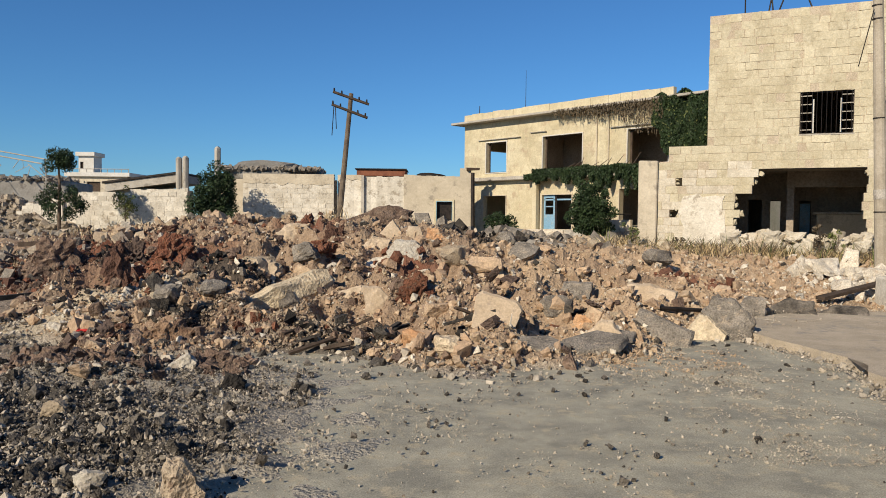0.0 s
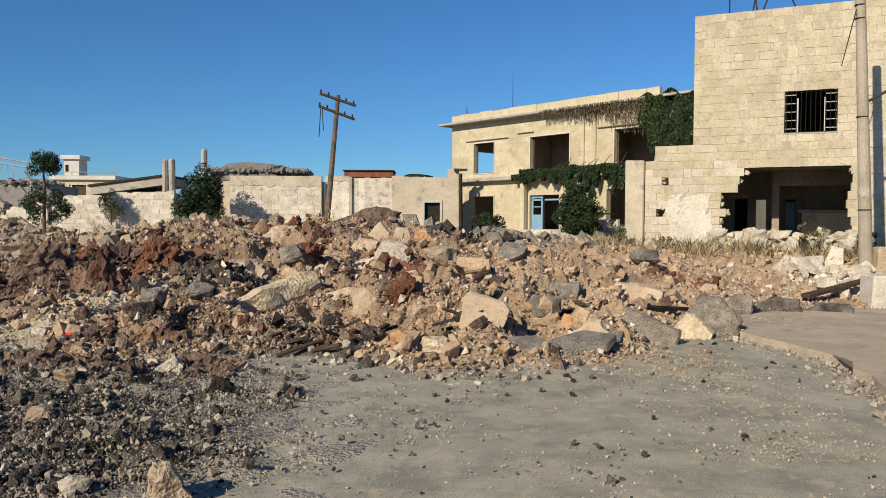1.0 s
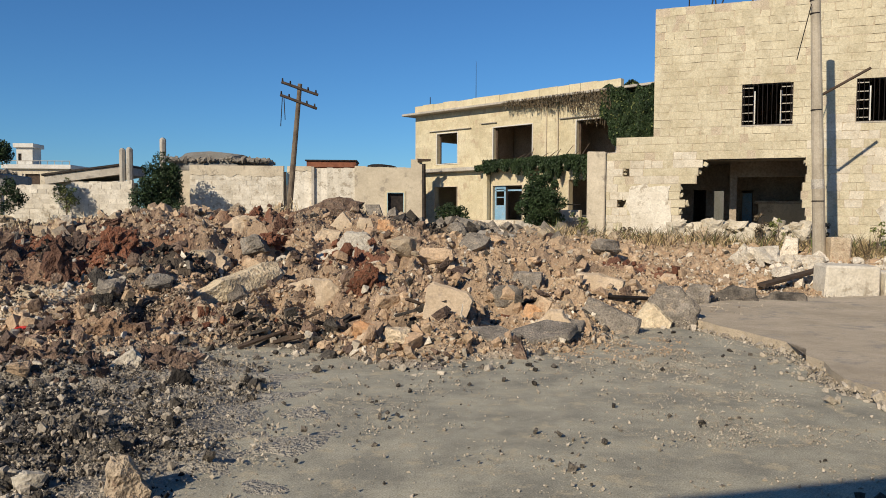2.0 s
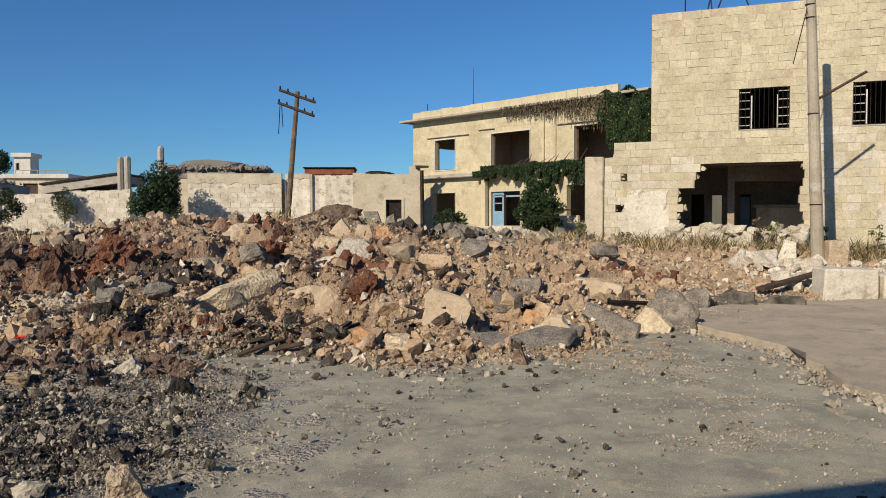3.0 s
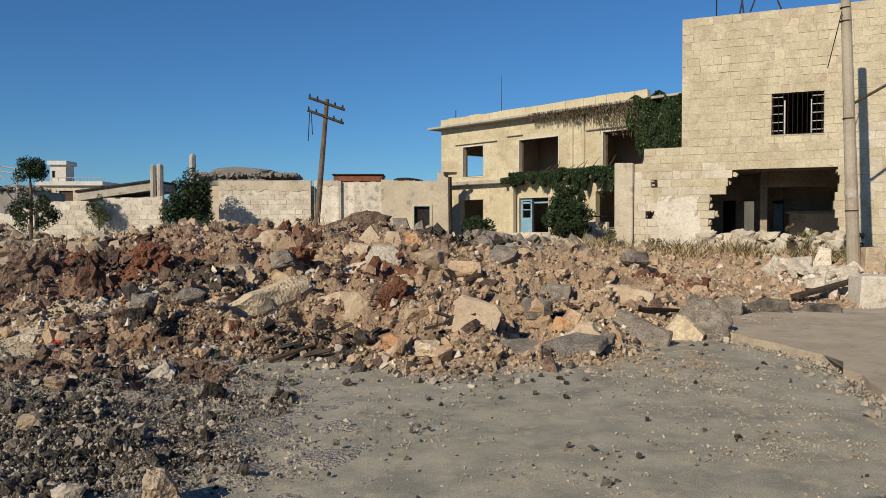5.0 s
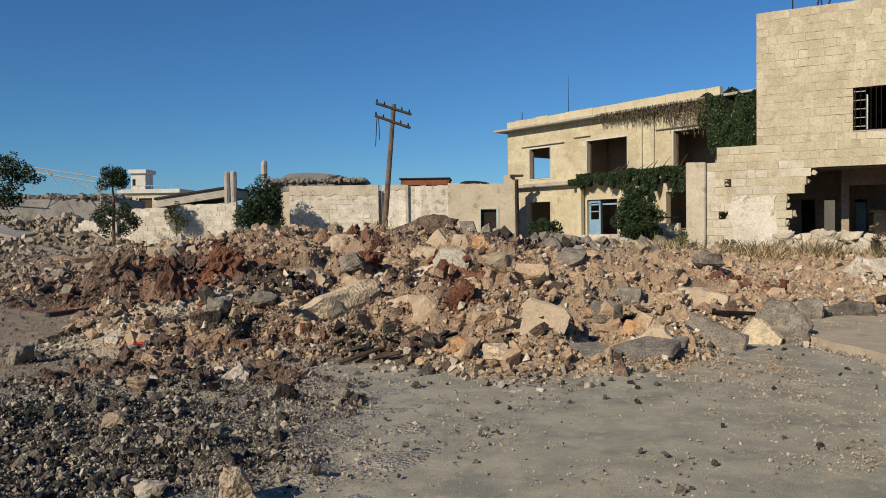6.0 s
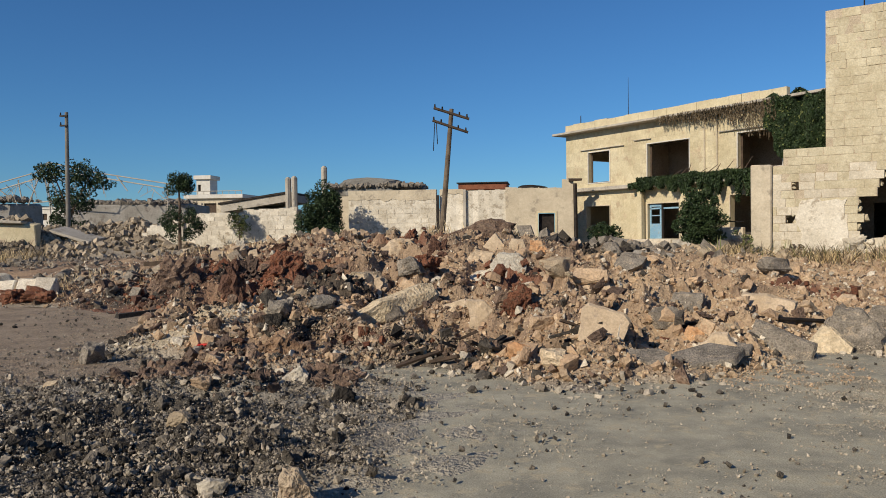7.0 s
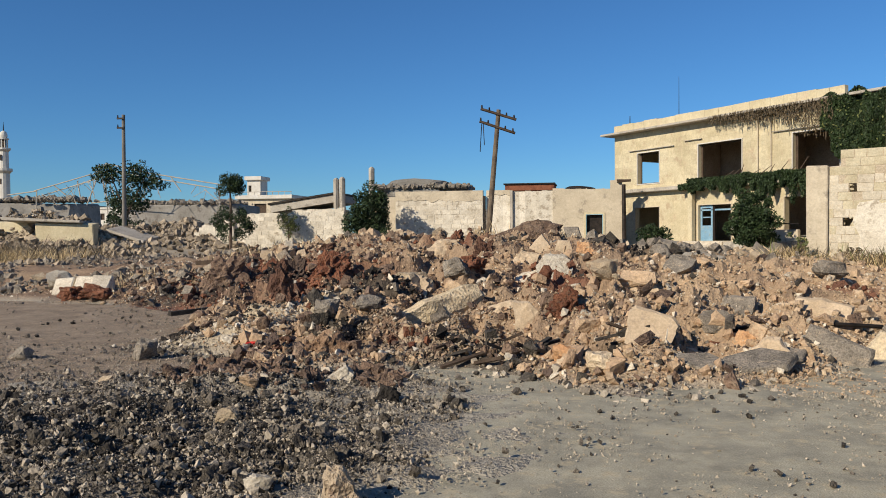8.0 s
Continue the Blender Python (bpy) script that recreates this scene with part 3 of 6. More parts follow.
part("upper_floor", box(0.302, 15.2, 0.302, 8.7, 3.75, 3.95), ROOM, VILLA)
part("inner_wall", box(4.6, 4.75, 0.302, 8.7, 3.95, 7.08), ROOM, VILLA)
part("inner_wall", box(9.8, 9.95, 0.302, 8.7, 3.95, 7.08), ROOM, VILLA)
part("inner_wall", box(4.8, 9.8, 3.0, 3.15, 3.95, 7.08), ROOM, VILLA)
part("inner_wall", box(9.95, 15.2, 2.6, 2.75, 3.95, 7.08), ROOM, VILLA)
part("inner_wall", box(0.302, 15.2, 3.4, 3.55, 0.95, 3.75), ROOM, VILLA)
part("ground_floor", box(0.302, 15.2, 0.302, 8.7, 0.3, 1.22), DARK_CONCRETE, VILLA)
part("roof_slab", box(-0.57, 15.5, -0.57, 9.3, 7.082, 7.2, bevel=0.02), CONCRETE, VILLA, "thin projecting concrete roof slab")


def house_courses():
    """Faint courses of squared stone over the front, between the openings."""
    bm = bmesh.new()
    random.seed(44)
    z, row = 1.3, 0
    while z < 7.0:
        spans, at = [], 0.02
        for g0, g1 in sorted((o[0] - 0.06, o[1] + 0.06) for o in OPEN if o[2] - 0.06 < z + 0.25 and o[3] + 0.06 > z):
            spans.append((at, g0))
            at = max(at, g1)
        spans.append((at, 15.2))
        for s0, s1 in spans:
            at = s0
            while at < s1 - 0.05:
                w = min(random.uniform(0.35, 0.62), s1 - at)
                box(at + 0.0015, at + w - 0.0015, -0.006 + random.uniform(-0.002, 0.002), 0.02, z + 0.0015, min(z + 0.2485, 7.07), bm, jitter=0.0025)
                at += w
        z, row = z + 0.25, row + 1
    part("block_masonry", bm, VILLA_BLOCK, VILLA, "faint courses of cream stone", kind="stuff")


house_courses()


def parapet():
    s = -0.02
    random.seed(4)
    while s < 13.5:
        w = min(random.uniform(0.5, 1.1), 13.52 - s)
        part("parapet_block", box(s, s + w - 0.01, -0.02, 0.23, 7.202, 7.66 + random.uniform(-0.03, 0.02), jitter=0.008), PLASTER, VILLA)
        s += w
    part("parapet", box(-0.02, 0.23, 0.235, 9, 7.202, 7.6), PLASTER, VILLA)


parapet()
part("canopy", box(0.9, 12.4, -0.42, -0.002, 3.82, 4.02, bevel=0.03), CONCRETE, VILLA, "concrete canopy slab over the entrance")
part("canopy_edge", box(0.0, 12.4, -0.16, -0.004, 4.024, 4.12), PLASTER, VILLA)
for s in (5.55,):
    part("porch_post", box(s, s + 0.28, -0.36, -0.1, 0.4, 3.818, bevel=0.02), PLASTER, VILLA)


def frame_of(o, material, name="window", width=0.05):
    s0, s1, z0, z1 = o
    return part(name, panel(s0 - width, s1 + width, z0 - width, z1 + width, 0.06, [o], y0=-0.035), material, VILLA)


for o in OPEN:
    w = frame_of(o, WHITE_PAINT if o[2] > 4 else GREY_PLASTER, "door_surround" if o[0] == 5.95 and o[2] < 2 else "window_surround")
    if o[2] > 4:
        # dark border set back in the opening, widest at its left
        part("reveal", panel(o[0], o[1], o[2], o[3], 0.04, [(o[0] + 0.1, o[1] - 0.03, o[2] + 0.04, o[3] - 0.06)], y0=0.2), DARK_WOOD_AND_ROOMS, w)
for s0, s1, z in ((1.2, 4.4, 6.1), (5.1, 6.2, 6.25), (10.2, 13.0, 6.1)):
    part("sunshade", box(s0, s1, -0.12, -0.002, z, z + 0.03, jitter=0.008), CONCRETE, VILLA, "thin concrete sunshade over a window")
for s0 in (9.4, 10.1):
    part("downpipe", rod((s0, -0.06, 4.2), (s0, -0.06, 6.9), 0.03, sides=6), GREY_PLASTER, VILLA)
door = part("door", panel(5.98, 6.72, 1.25, 2.98, 0.05, [(6.08, 6.62, 2.0, 2.85)], y0=0.1), BLUE_PAINT, VILLA, "faded blue metal door")
part("door_bar", box(6.1, 6.6, 0.11, 0.13, 2.38, 2.43), BLUE_PAINT, door)
part("transom", box(5.98, 7.88, 0.1, 0.15, 2.72, 2.8), BLUE_PAINT, VILLA)
part("door_post", box(6.74, 6.86, 0.08, 0.16, 1.25, 2.98), DARK_METAL, VILLA)
for k in range(3):
    part("step", box(5.2 - 0.15 * k, 8.6 + 0.15 * k, -1.5 - 0.32 * k, -1.1 - 0.3 * k + 0.1, 0.5, 1.24 - 0.17 * k, bevel=0.02), PALE_STONE, VILLA)
part("porch_floor", box(4.9, 12.4, -1.4, -0.002, 0.4, 1.22), CONCRETE, VILLA)
part("railing", rod((9.0, -1.0, 2.0), (12.1, -1.0, 2.0), 0.025, sides=6), DARK_METAL, VILLA)
part("low_wall", box(9.2, 12.1, -1.05, -0.85, 1.222, 1.75, bevel=0.02), GREY_PLASTER, VILLA)
part("antenna", rod((4.6, 0.1, 7.6), (4.6, 0.1, 9.6), 0.018, 0.008, 6), DARK_METAL, VILLA)
part("antenna", rod((1.1, 0.1, 7.6), (1.1, 0.1, 8.1), 0.03, 0.02, 6), DARK_METAL, VILLA)

# ---- compound walls along the back ----
YARD = pose(-2.135, 41, 0)


def rough_top_wall(name, s0, s1, z0, tops, thick, material, label, y0=0.0, course=0.0, openings=()):
    """A wall whose broken top follows tops (s, z); with course, stone blocks stand proud of it."""
    owner = thing(name, label, "wall", YARD)
    bm = bmesh.new()
    random.seed(int(abs(s0) * 100))
    step = 0.3
    edges = sorted({s0, s1, *np.arange(s0, s1, step).tolist(), *[v for o in openings for v in o[:2]]})
    for a, b in zip(edges, edges[1:]):
        if b - a < 1e-4:
            continue
        mid = (a + b) / 2
        top = float(np.interp(mid, [t[0] for t in tops], [t[1] for t in tops])) + random.uniform(-0.04, 0.03)
        spans = [(z0, top)]
        for o in openings:
            if o[0] < mid < o[1]:
                spans = [(z0, o[2]), (o[3], top)]
        for lo, hi in spans:
            if hi > lo:
                box(a, b, y0, y0 + thick, lo, hi, bm)
    body = part("wall_body", bm, material, owner)
    if course:
        blocks, z, row = bmesh.new(), z0, 0
        while True:
            at = s0 - (0.2 if row % 2 else 0)
            alive = False
            while at < s1:
                w = random.uniform(0.36, 0.6)
                a, b = max(at, s0), min(at + w, s1)
                mid = (a + b) / 2
                top = float(np.interp(mid, [t[0] for t in tops], [t[1] for t in tops]))
                if b - a > 0.05 and z + course < top + 0.05:
                    alive = True
                    box(a + 0.012, b - 0.012, y0 - 0.014 + random.uniform(-0.01, 0.01), y0 + 0.1, z + 0.01, z + course - 0.01, blocks, jitter=0.008)
                at += w
            z, row = z + course, row + 1
            if not alive or z > 6:
                break
        part("block_masonry", blocks, material, body, "whitewashed squared blocks", kind="stuff")
    return owner


beige = rough_top_wall("yard_wall", 0.0, 3.6, 0.4, [(0, 4.05), (2.9, 4.0), (3.0, 4.12), (3.1, 4.45), (3.6, 4.5)], 0.3, GREY_PLASTER, "grey-beige plastered yard wall with a dark doorway", openings=[(1.74, 2.61, 0.4, 2.66)])
# near-black leaf filling the doorway
part("door", box(1.76, 2.59, 0.22, 0.27, 0.5, 2.64), DARK_METAL, beige, "near-black door leaf in the yard doorway")
part("door_surround", panel(1.64, 2.71, 0.4, 2.76, 0.06, [(1.74, 2.61, 0.4, 2.66)], y0=-0.05), PLASTER, beige)
rough_top_wall("yard_wall", -3.58, -0.004, 0.4, [(-3.58, 4.0), (-0.5, 3.95), (0, 4.0)], 0.28, WHITEWASH, "white-painted smooth yard wall", y0=0.15)
rough_top_wall("yard_wall", -8.63, -3.75, 0.4, [(-8.63, 3.85), (-3.7, 4.02)], 0.3, WHITEWASH, "whitewashed stone block yard wall", course=0.26)
rough_top_wall("yard_wall", -10.6, -8.8, 0.4, [(-10.6, 3.75), (-8.7, 3.8)], 0.3, GREY_PLASTER, "grey stained return of the yard wall", y0=1.2)
rough_top_wall("yard_wall", -14.7, -11.6, 0.4, [(-14.7, 3.08), (-11.6, 3.2)], 0.3, WHITEWASH, "whitewashed stone block yard wall", course=0.26)
rough_top_wall("yard_wall", -18.3, -14.72, 0.4, [(-18.3, 2.75), (-17.5, 2.95), (-14.7, 2.95)], 0.3, WHITEWASH, "stained low stretch of whitewashed wall", y0=0.2, course=0.26)
rough_top_wall("ruined_wall", -21.4, -18.32, 0.2, [(-21.4, 1.3), (-20.6, 1.9), (-20.2, 2.35), (-19.4, 2.2), (-18.9, 2.7), (-18.3, 2.6)], 0.35, WHITEWASH, "broken end of a whitewashed wall", course=0.3)
def stained_band(s0, s1, z0, z1, y0):
    """A strip of old render along the top of a yard wall, its lower edge ragged."""
    bm = bmesh.new()
    random.seed(int(10 * s1) + 90)
    count = int((s1 - s0) / 0.22)
    low = [(s0 + (s1 - s0) * k / count, z0 + random.uniform(-0.09, 0.07)) for k in range(count + 1)]
    for (a, za), (b, zb) in zip(low, low[1:]):
        front = [bm.verts.new(p) for p in ((a, y0 - 0.034, za), (b, y0 - 0.034, zb), (b, y0 - 0.034, z1 + 0.05), (a, y0 - 0.034, z1 + 0.05))]
        back = [bm.verts.new(p) for p in ((a, y0 + 0.33, za), (b, y0 + 0.33, zb), (b, y0 + 0.33, z1 + 0.05), (a, y0 + 0.33, z1 + 0.05))]
        for f in (front, back[::-1], [front[3], front[2], back[2], back[3]], [front[0], back[0], back[1], front[1]]):
            bm.faces.new(f)
    bmesh.ops.remove_doubles(bm, verts=bm.verts, dist=0.0005)
    return bm


single("wall_coping", stained_band(-8.63, -3.75, 3.5, 3.98, 0.0), GREY_PLASTER, "stained old render along the top of the wall", "coping", YARD)
single("wall_coping", stained_band(-3.56, -2.3, 3.75, 3.98, 0.15), GREY_PLASTER, "stained old render along the top of the wall", "coping", YARD)
post = single("iron_post", rod((3.72, -0.1, 0.5), (3.68, -0.1, 4.2), 0.11, 0.1), DARK_METAL, "dark rusted iron post beside the yard wall", "post", YARD)
part("bracket", box(3.35, 4.05, -0.2, 0.0, 4.32, 4.46, jitter=0.02), DARK_WOOD_AND_ROOMS, post)
single("iron_post", box(-3.72, -3.6, -0.06, 0.12, 0.4, 3.72), DARK_METAL, "dark iron post between two yard walls", "post", YARD)
single("concrete_post", box(-2.28, -2.14, -0.02, 0.14, 0.4, 4.0), CONCRETE, "slim grey concrete post in the yard wall", "post", YARD)
for s0, s1, top in ((-12.4, -12.12, 4.9), (-12.04, -11.76, 4.98), (-10.3, -10.02, 5.5)):
    bm = box(s0, s1, 0.4, 0.75, 0.4, top, bevel=0.1, jitter=0.03)
    single("concrete_pillar", bm, CONCRETE, "broken grey concrete pillar above the yard wall", "pillar", YARD, "pillars of the yard")
shed = thing("shed", "low shed with a dark flat roof behind the wall", "shed", YARD)
part("roof", box(-2.1, 2.1, -2, 2, -0.06, 0.06, bevel=0.02), DARK_METAL, shed, m=pose(-14.4, 2.6, 3.78, 0, -8, 0))
part("fascia", box(-2.0, 2.05, -1.9, 1.9, -0.5, -0.065), CONCRETE, shed, m=pose(-14.4, 2.6, 3.78, 0, -8, 0))
part("wall", box(-16.2, -12.6, 1.2, 4.0, 0.4, 3.2), GREY_PLASTER, shed)
shelter = thing("shelter", "rust-red sheet roof behind the white wall", "shelter", YARD)
part("roof", box(-2.62, 0.05, 0.7, 3.0, 4.0, 4.36, bevel=0.03), RUST, shelter)
part("ridge", box(-2.7, 0.1, 0.6, 3.1, 4.362, 4.42), DARK_METAL, shelter)
part("post", box(-2.5, -2.3, 0.9, 1.1, 0.4, 4.0), OLD_WOOD, shelter)
part("post", box(-0.3, -0.1, 0.9, 1.1, 0.4, 4.0), OLD_WOOD, shelter)


# ---- poles ----
leaning = thing("utility_pole", "leaning wooden utility pole with two crossarms", "utility pole", pose(-4.21, 30.0, 0.75) @ Matrix.Diagonal((0.845, 0.845, 0.845, 1)))
part("pole", rod((0, 0, -0.5), (0.66, 0, 6.85), 0.15, 0.1, 10), OLD_WOOD, leaning)
for z, tiltz in ((6.62, -0.28), (6.02, -0.3)):
    x = 0.66 * z / 6.85
    arm = part("crossarm", rod((x - 0.8, -0.12, z - tiltz), (x + 0.85, -0.12, z + tiltz), 0.065, sides=6), DARK_WOOD_AND_ROOMS, leaning)
    for f in (-0.75, -0.4, 0.4, 0.75):
        p = Vector((x + f, -0.12, z + tiltz * f / 0.82))
        part("insulator", rod(p + Vector((0, 0, 0.05)), p + Vector((0, 0, 0.2)), 0.05, 0.035, 6), DARK_METAL, arm)
for x0, x1, z0, z1 in ((-0.12, -0.2, 6.2, 4.9), (-0.05, 0.0, 6.2, 5.2)):
    part("loose_wire", rod((x0, -0.15, z0), (x1, -0.15, z1), 0.02, sides=5), DARK_METAL, leaning)

street = thing("street_lamp_pole", "grey concrete pole with a bare iron bracket", "pole", pose(9.85, 17.2, 0))
part("pole", rod((0.08, 0, 0.1), (-0.24, 0, 7.38), 0.15, 0.1, 14), POLE_STONE, street)
part("bracket", rod((0.0, 0.05, 4.35), (1.1, -0.1, 4.98), 0.032, sides=8), DARK_WOOD_AND_ROOMS, street, "rusty bracket arm")
for z in (1.9, 4.0, 6.5, 6.2):
    r = 0.15 - 0.05 * z / 7.7
    x = 0.08 - 0.34 * z / 7.4
    part("band", rod((x, 0, z), (x, 0, z + 0.025), r + 0.005, sides=14), DARK_METAL, street)
part("notice", rod((-0.016, 0, 2.2), (-0.028, 0, 2.42), 0.14, 0.138, 14), CONCRETE, street, "torn pale paper stuck round the pole")
part("wire", rod((-0.35, -0.1, 6.4), (-0.5, 0.2, 5.2), 0.012, sides=5), DARK_METAL, street)

far_pole = thing("utility_pole", "straight grey utility pole with insulators", "utility pole", pose(-29.5, 44, 0))
part("pole", rod((0, 0, 0.2), (0.05, 0, 9.45), 0.15, 0.1, 12), POLE_GREY, far_pole)
for z in (9.2, 8.6):
    arm = part("crossarm", box(-0.3, 0.2, -0.2, -0.1, z - 0.05, z + 0.05), DARK_METAL, far_pole)
    part("insulator", rod((-0.25, -0.15, z + 0.05), (-0.25, -0.15, z + 0.22), 0.05, 0.03, 6), DARK_METAL, arm)



# ---- stones that stand out of the heap ----
def lump(seed, rough=0.06, flat=0.8, boxy=0.4, cuts=1, aspect=(1, 1, 1)):
    """An angular stone about one metre across, resting on z = 0."""
    random.seed(seed)
    bm = bmesh.new()
    for _ in range(16):
        v = Vector([random.gauss(0, 1) for _ in range(3)]).normalized() * random.uniform(0.5, 0.62)
        bm.verts.new([max(-boxy, min(boxy, c)) for c in v])
    hull = bmesh.ops.convex_hull(bm, input=bm.verts)
    bmesh.ops.delete(bm, geom=[g for g in hull["geom_interior"] if isinstance(g, bmesh.types.BMVert)], context="VERTS")
    bmesh.ops.triangulate(bm, faces=bm.faces)
    for _ in range(cuts):
        bmesh.ops.subdivide_edges(bm, edges=bm.edges, cuts=1, use_grid_fill=True)
        bmesh.ops.triangulate(bm, faces=bm.faces)
    shift = Vector((seed * 3.1, seed * 1.7, 0))
    for v in bm.verts:
        at = Vector([c * k for c, k in zip(v.co, aspect)])
        v.co += v.co.normalized() * rough * (noise.noise(at * 3 + shift) + 0.6 * noise.noise(at * 8 + shift) + 0.35 * noise.noise(at * 19 + shift))
        v.co.z *= flat
    low = min(v.co.z for v in bm.verts)
    for v in bm.verts:
        v.co.z -= low
    return bm


def broken_slab(seed, thick=0.16):
    """A flat broken slab about one metre across."""
    random.seed(seed)
    bm = bmesh.new()
    count = random.randint(4, 6)
    ring = []
    for k in range(count):
        a = 2 * math.pi * (k + random.uniform(-0.3, 0.3)) / count
        r = random.uniform(0.4, 0.68)
        ring.append(bm.verts.new((r * math.cos(a), r * math.sin(a), 0)))
    face = bm.faces.new(ring)
    made = bmesh.ops.extrude_face_region(bm, geom=[face])
    for v in made["geom"]:
        if isinstance(v, bmesh.types.BMVert):
            v.co.z += thick * random.uniform(0.8, 1.2)
            v.co.xy *= random.uniform(0.9, 1.0)
    bmesh.ops.bevel(bm, geom=list(bm.edges), offset=0.022, segments=1, affect="EDGES")
    bmesh.ops.triangulate(bm, faces=bm.faces)
    bmesh.ops.subdivide_edges(bm, edges=bm.edges, cuts=1, use_grid_fill=True)
    for v in bm.verts:
        v.co += Vector([0.012 * noise.noise(v.co * 6 + Vector((seed, k, 0))) for k in range(3)])
    bmesh.ops.recalc_face_normals(bm, faces=bm.faces)
    return bm


ORANGE_STONE = surface("orange stained limestone", (0.48, 0.25, 0.12), (0.58, 0.36, 0.2), 0.3, 0.92, 0.7, 35, (0.4, 0.3, 0.2))
BROWN_EARTH = surface("brown earth", (0.36, 0.222, 0.136), (0.53, 0.35, 0.22), 0.35, 0.96, 1.0, 22, (0.24, 0.14, 0.09), island=0.4, odd=(0.5, 0.37, 0.25), deep=0.06)
GREY_LUMP = surface("grey asphalt chunk", (0.18, 0.158, 0.13), (0.33, 0.29, 0.24), 0.25, 0.93, 1.0, 45, (0.42, 0.345, 0.26), deep=0.03, speck=1.7)
RUIN_STONE = surface("grey-tan ruin stone", (0.32, 0.26, 0.19), (0.48, 0.395, 0.29), 0.5, 0.94, 0.8, 25, (0.22, 0.18, 0.14), island=0.45, deep=0.05)
KINDS = {"slab": PALE_STONE, "long": CREAM_STONE, "pale": PALE_STONE, "tan": LIMESTONE, "red": RED_CLAY, "earth": BROWN_EARTH, "asph": GREY_LUMP, "orange": ORANGE_STONE}


def loose_stone(x, y, wide, high, kind, label, seed):
    """A single stone at x, y, so many metres wide and high."""
    ground = float(ground_z(x, y)) if y > 9 or abs(x) > 2.2 else max(0.0, float(ground_z(x, y)))
    turn = random.Random(seed).uniform(-25, 25)
    name = {"red": "clay_clod", "asph": "asphalt_lump", "slab": "stone_slab"}.get(kind, "boulder")
    category = {"clay_clod": "clod", "stone_slab": "slab"}.get(name, "rock")
    if kind == "slab":
        m = pose(x, y, ground + high * 0.12, 14, random.Random(seed).uniform(-10, 10), turn) @ Matrix.Diagonal((wide, wide * 0.8, wide * 0.9, 1))
        bm = broken_slab(seed)
    elif kind == "long":
        m = pose(x, y, ground - 0.02, 12, -14, 25) @ Matrix.Diagonal((wide * 1.35, wide * 0.55, high * 1.05, 1))
        bm = lump(seed, 0.08, 1.0, 0.42, 2)
    else:
        clod = kind == "red"
        m = pose(x, y, ground - high * 0.12, 0, 0, turn) @ Matrix.Diagonal((wide * 1.2, wide * 0.95, high * (0.95 if clod else 1.3), 1))
        bm = lump(seed, 0.2 if clod else 0.1, 1.0, 0.36 if kind == "tan" else 0.44, 3 if clod else 2, (1, 0.8, high / wide))
    return single(name, bm, KINDS[kind], label, category, m, "loose stones of the rubble heap")


loose_stone(-2.36, 11.62, 1.28, 0.53, "long", "long pale limestone slab half buried", 2)
FACES = []


def clear_of_faces(x, y):
    """0 on and just before the large stones, which lie free, else 1."""
    free = np.ones(np.shape(x))
    for fx, fy, wide in FACES:
        way = math.hypot(fx, fy)
        along, across = (x * fx + y * fy) / way - way, (x * fy - y * fx) / way
        free = np.where((np.abs(across) < 0.55 * wide) & (along > -0.75 - 0.3 * wide) & (along < 0.5 * wide), 0.0, free)
    return free


def face_stone(name, label, material, x, y, z, wide, high, crown, shoulders, deep, lean, rough, roll=0):
    """A stone with one large face towards the road. crown: where its top edge begins and ends along its width;
    shoulders: heights of its two ends; lean: how far the face slopes back for each metre of height."""
    FACES.append((x, y, wide))
    pick = random.Random(int(1000 * x) + int(y * 77))
    near = [(-0.5, shoulders[0]), (crown[0] - 0.5, 1.0), (crown[1] - 0.5, 0.9 + 0.1 * pick.random()), (0.5, shoulders[1]), (0.42, -0.12), (-0.41, -0.12)]
    if crown[1] - crown[0] < 0.08:
        near.pop(2)
    bm = bmesh.new()
    rings = []
    for k, (f, grow) in enumerate(((0.0, 0.94), (0.25, 1.0), (1.0, 0.74))):
        ring = []
        for u, v in near:
            v *= grow if v > 0 else 1
            ring.append(bm.verts.new((u * wide * grow + pick.uniform(-0.02, 0.02) * wide, deep * (f + pick.uniform(-0.06, 0.06)) + lean * v * high, v * high)))
        rings.append(ring)
    middle = bm.verts.new((pick.uniform(-0.12, 0.12) * wide, lean * 0.5 * high - 0.05 * deep, high * pick.uniform(0.4, 0.55)))
    n = len(near)
    for k in range(n):
        j = (k + 1) % n
        bm.faces.new([middle, rings[0][k], rings[0][j]])
        for a, b in zip(rings, rings[1:]):
            bm.faces.new([a[k], b[k], b[j], a[j]])
    bm.faces.new(rings[2])
    bmesh.ops.recalc_face_normals(bm, faces=bm.faces)
    bmesh.ops.triangulate(bm, faces=bm.faces)
    for cut in range(3 if wide > 0.3 else 2):
        bmesh.ops.subdivide_edges(bm, edges=[e for e in bm.edges if e.calc_length() > 0.035], cuts=1)
        bmesh.ops.triangulate(bm, faces=bm.faces)
    shift = Vector((x * 7, y * 5, 0))
    for v in bm.verts:
        at = v.co / max(0.3, wide)
        v.co += (v.co - Vector((0, deep * 0.5, high * 0.4))).normalized() * rough * (1.6 * noise.noise(at * 4 + shift) + noise.noise(at * 11 + shift) + 0.5 * noise.noise(at * 27 + shift))
    category = {"clay_clod": "clod", "earth_clod": "clod", "stone_slab": "slab", "asphalt_slab": "slab"}.get(name, "rock")
    return single(name, bm, material, label, category, pose(x, y, z, 0, roll, math.degrees(math.atan2(-x, y))), "loose stones of the rubble heap")


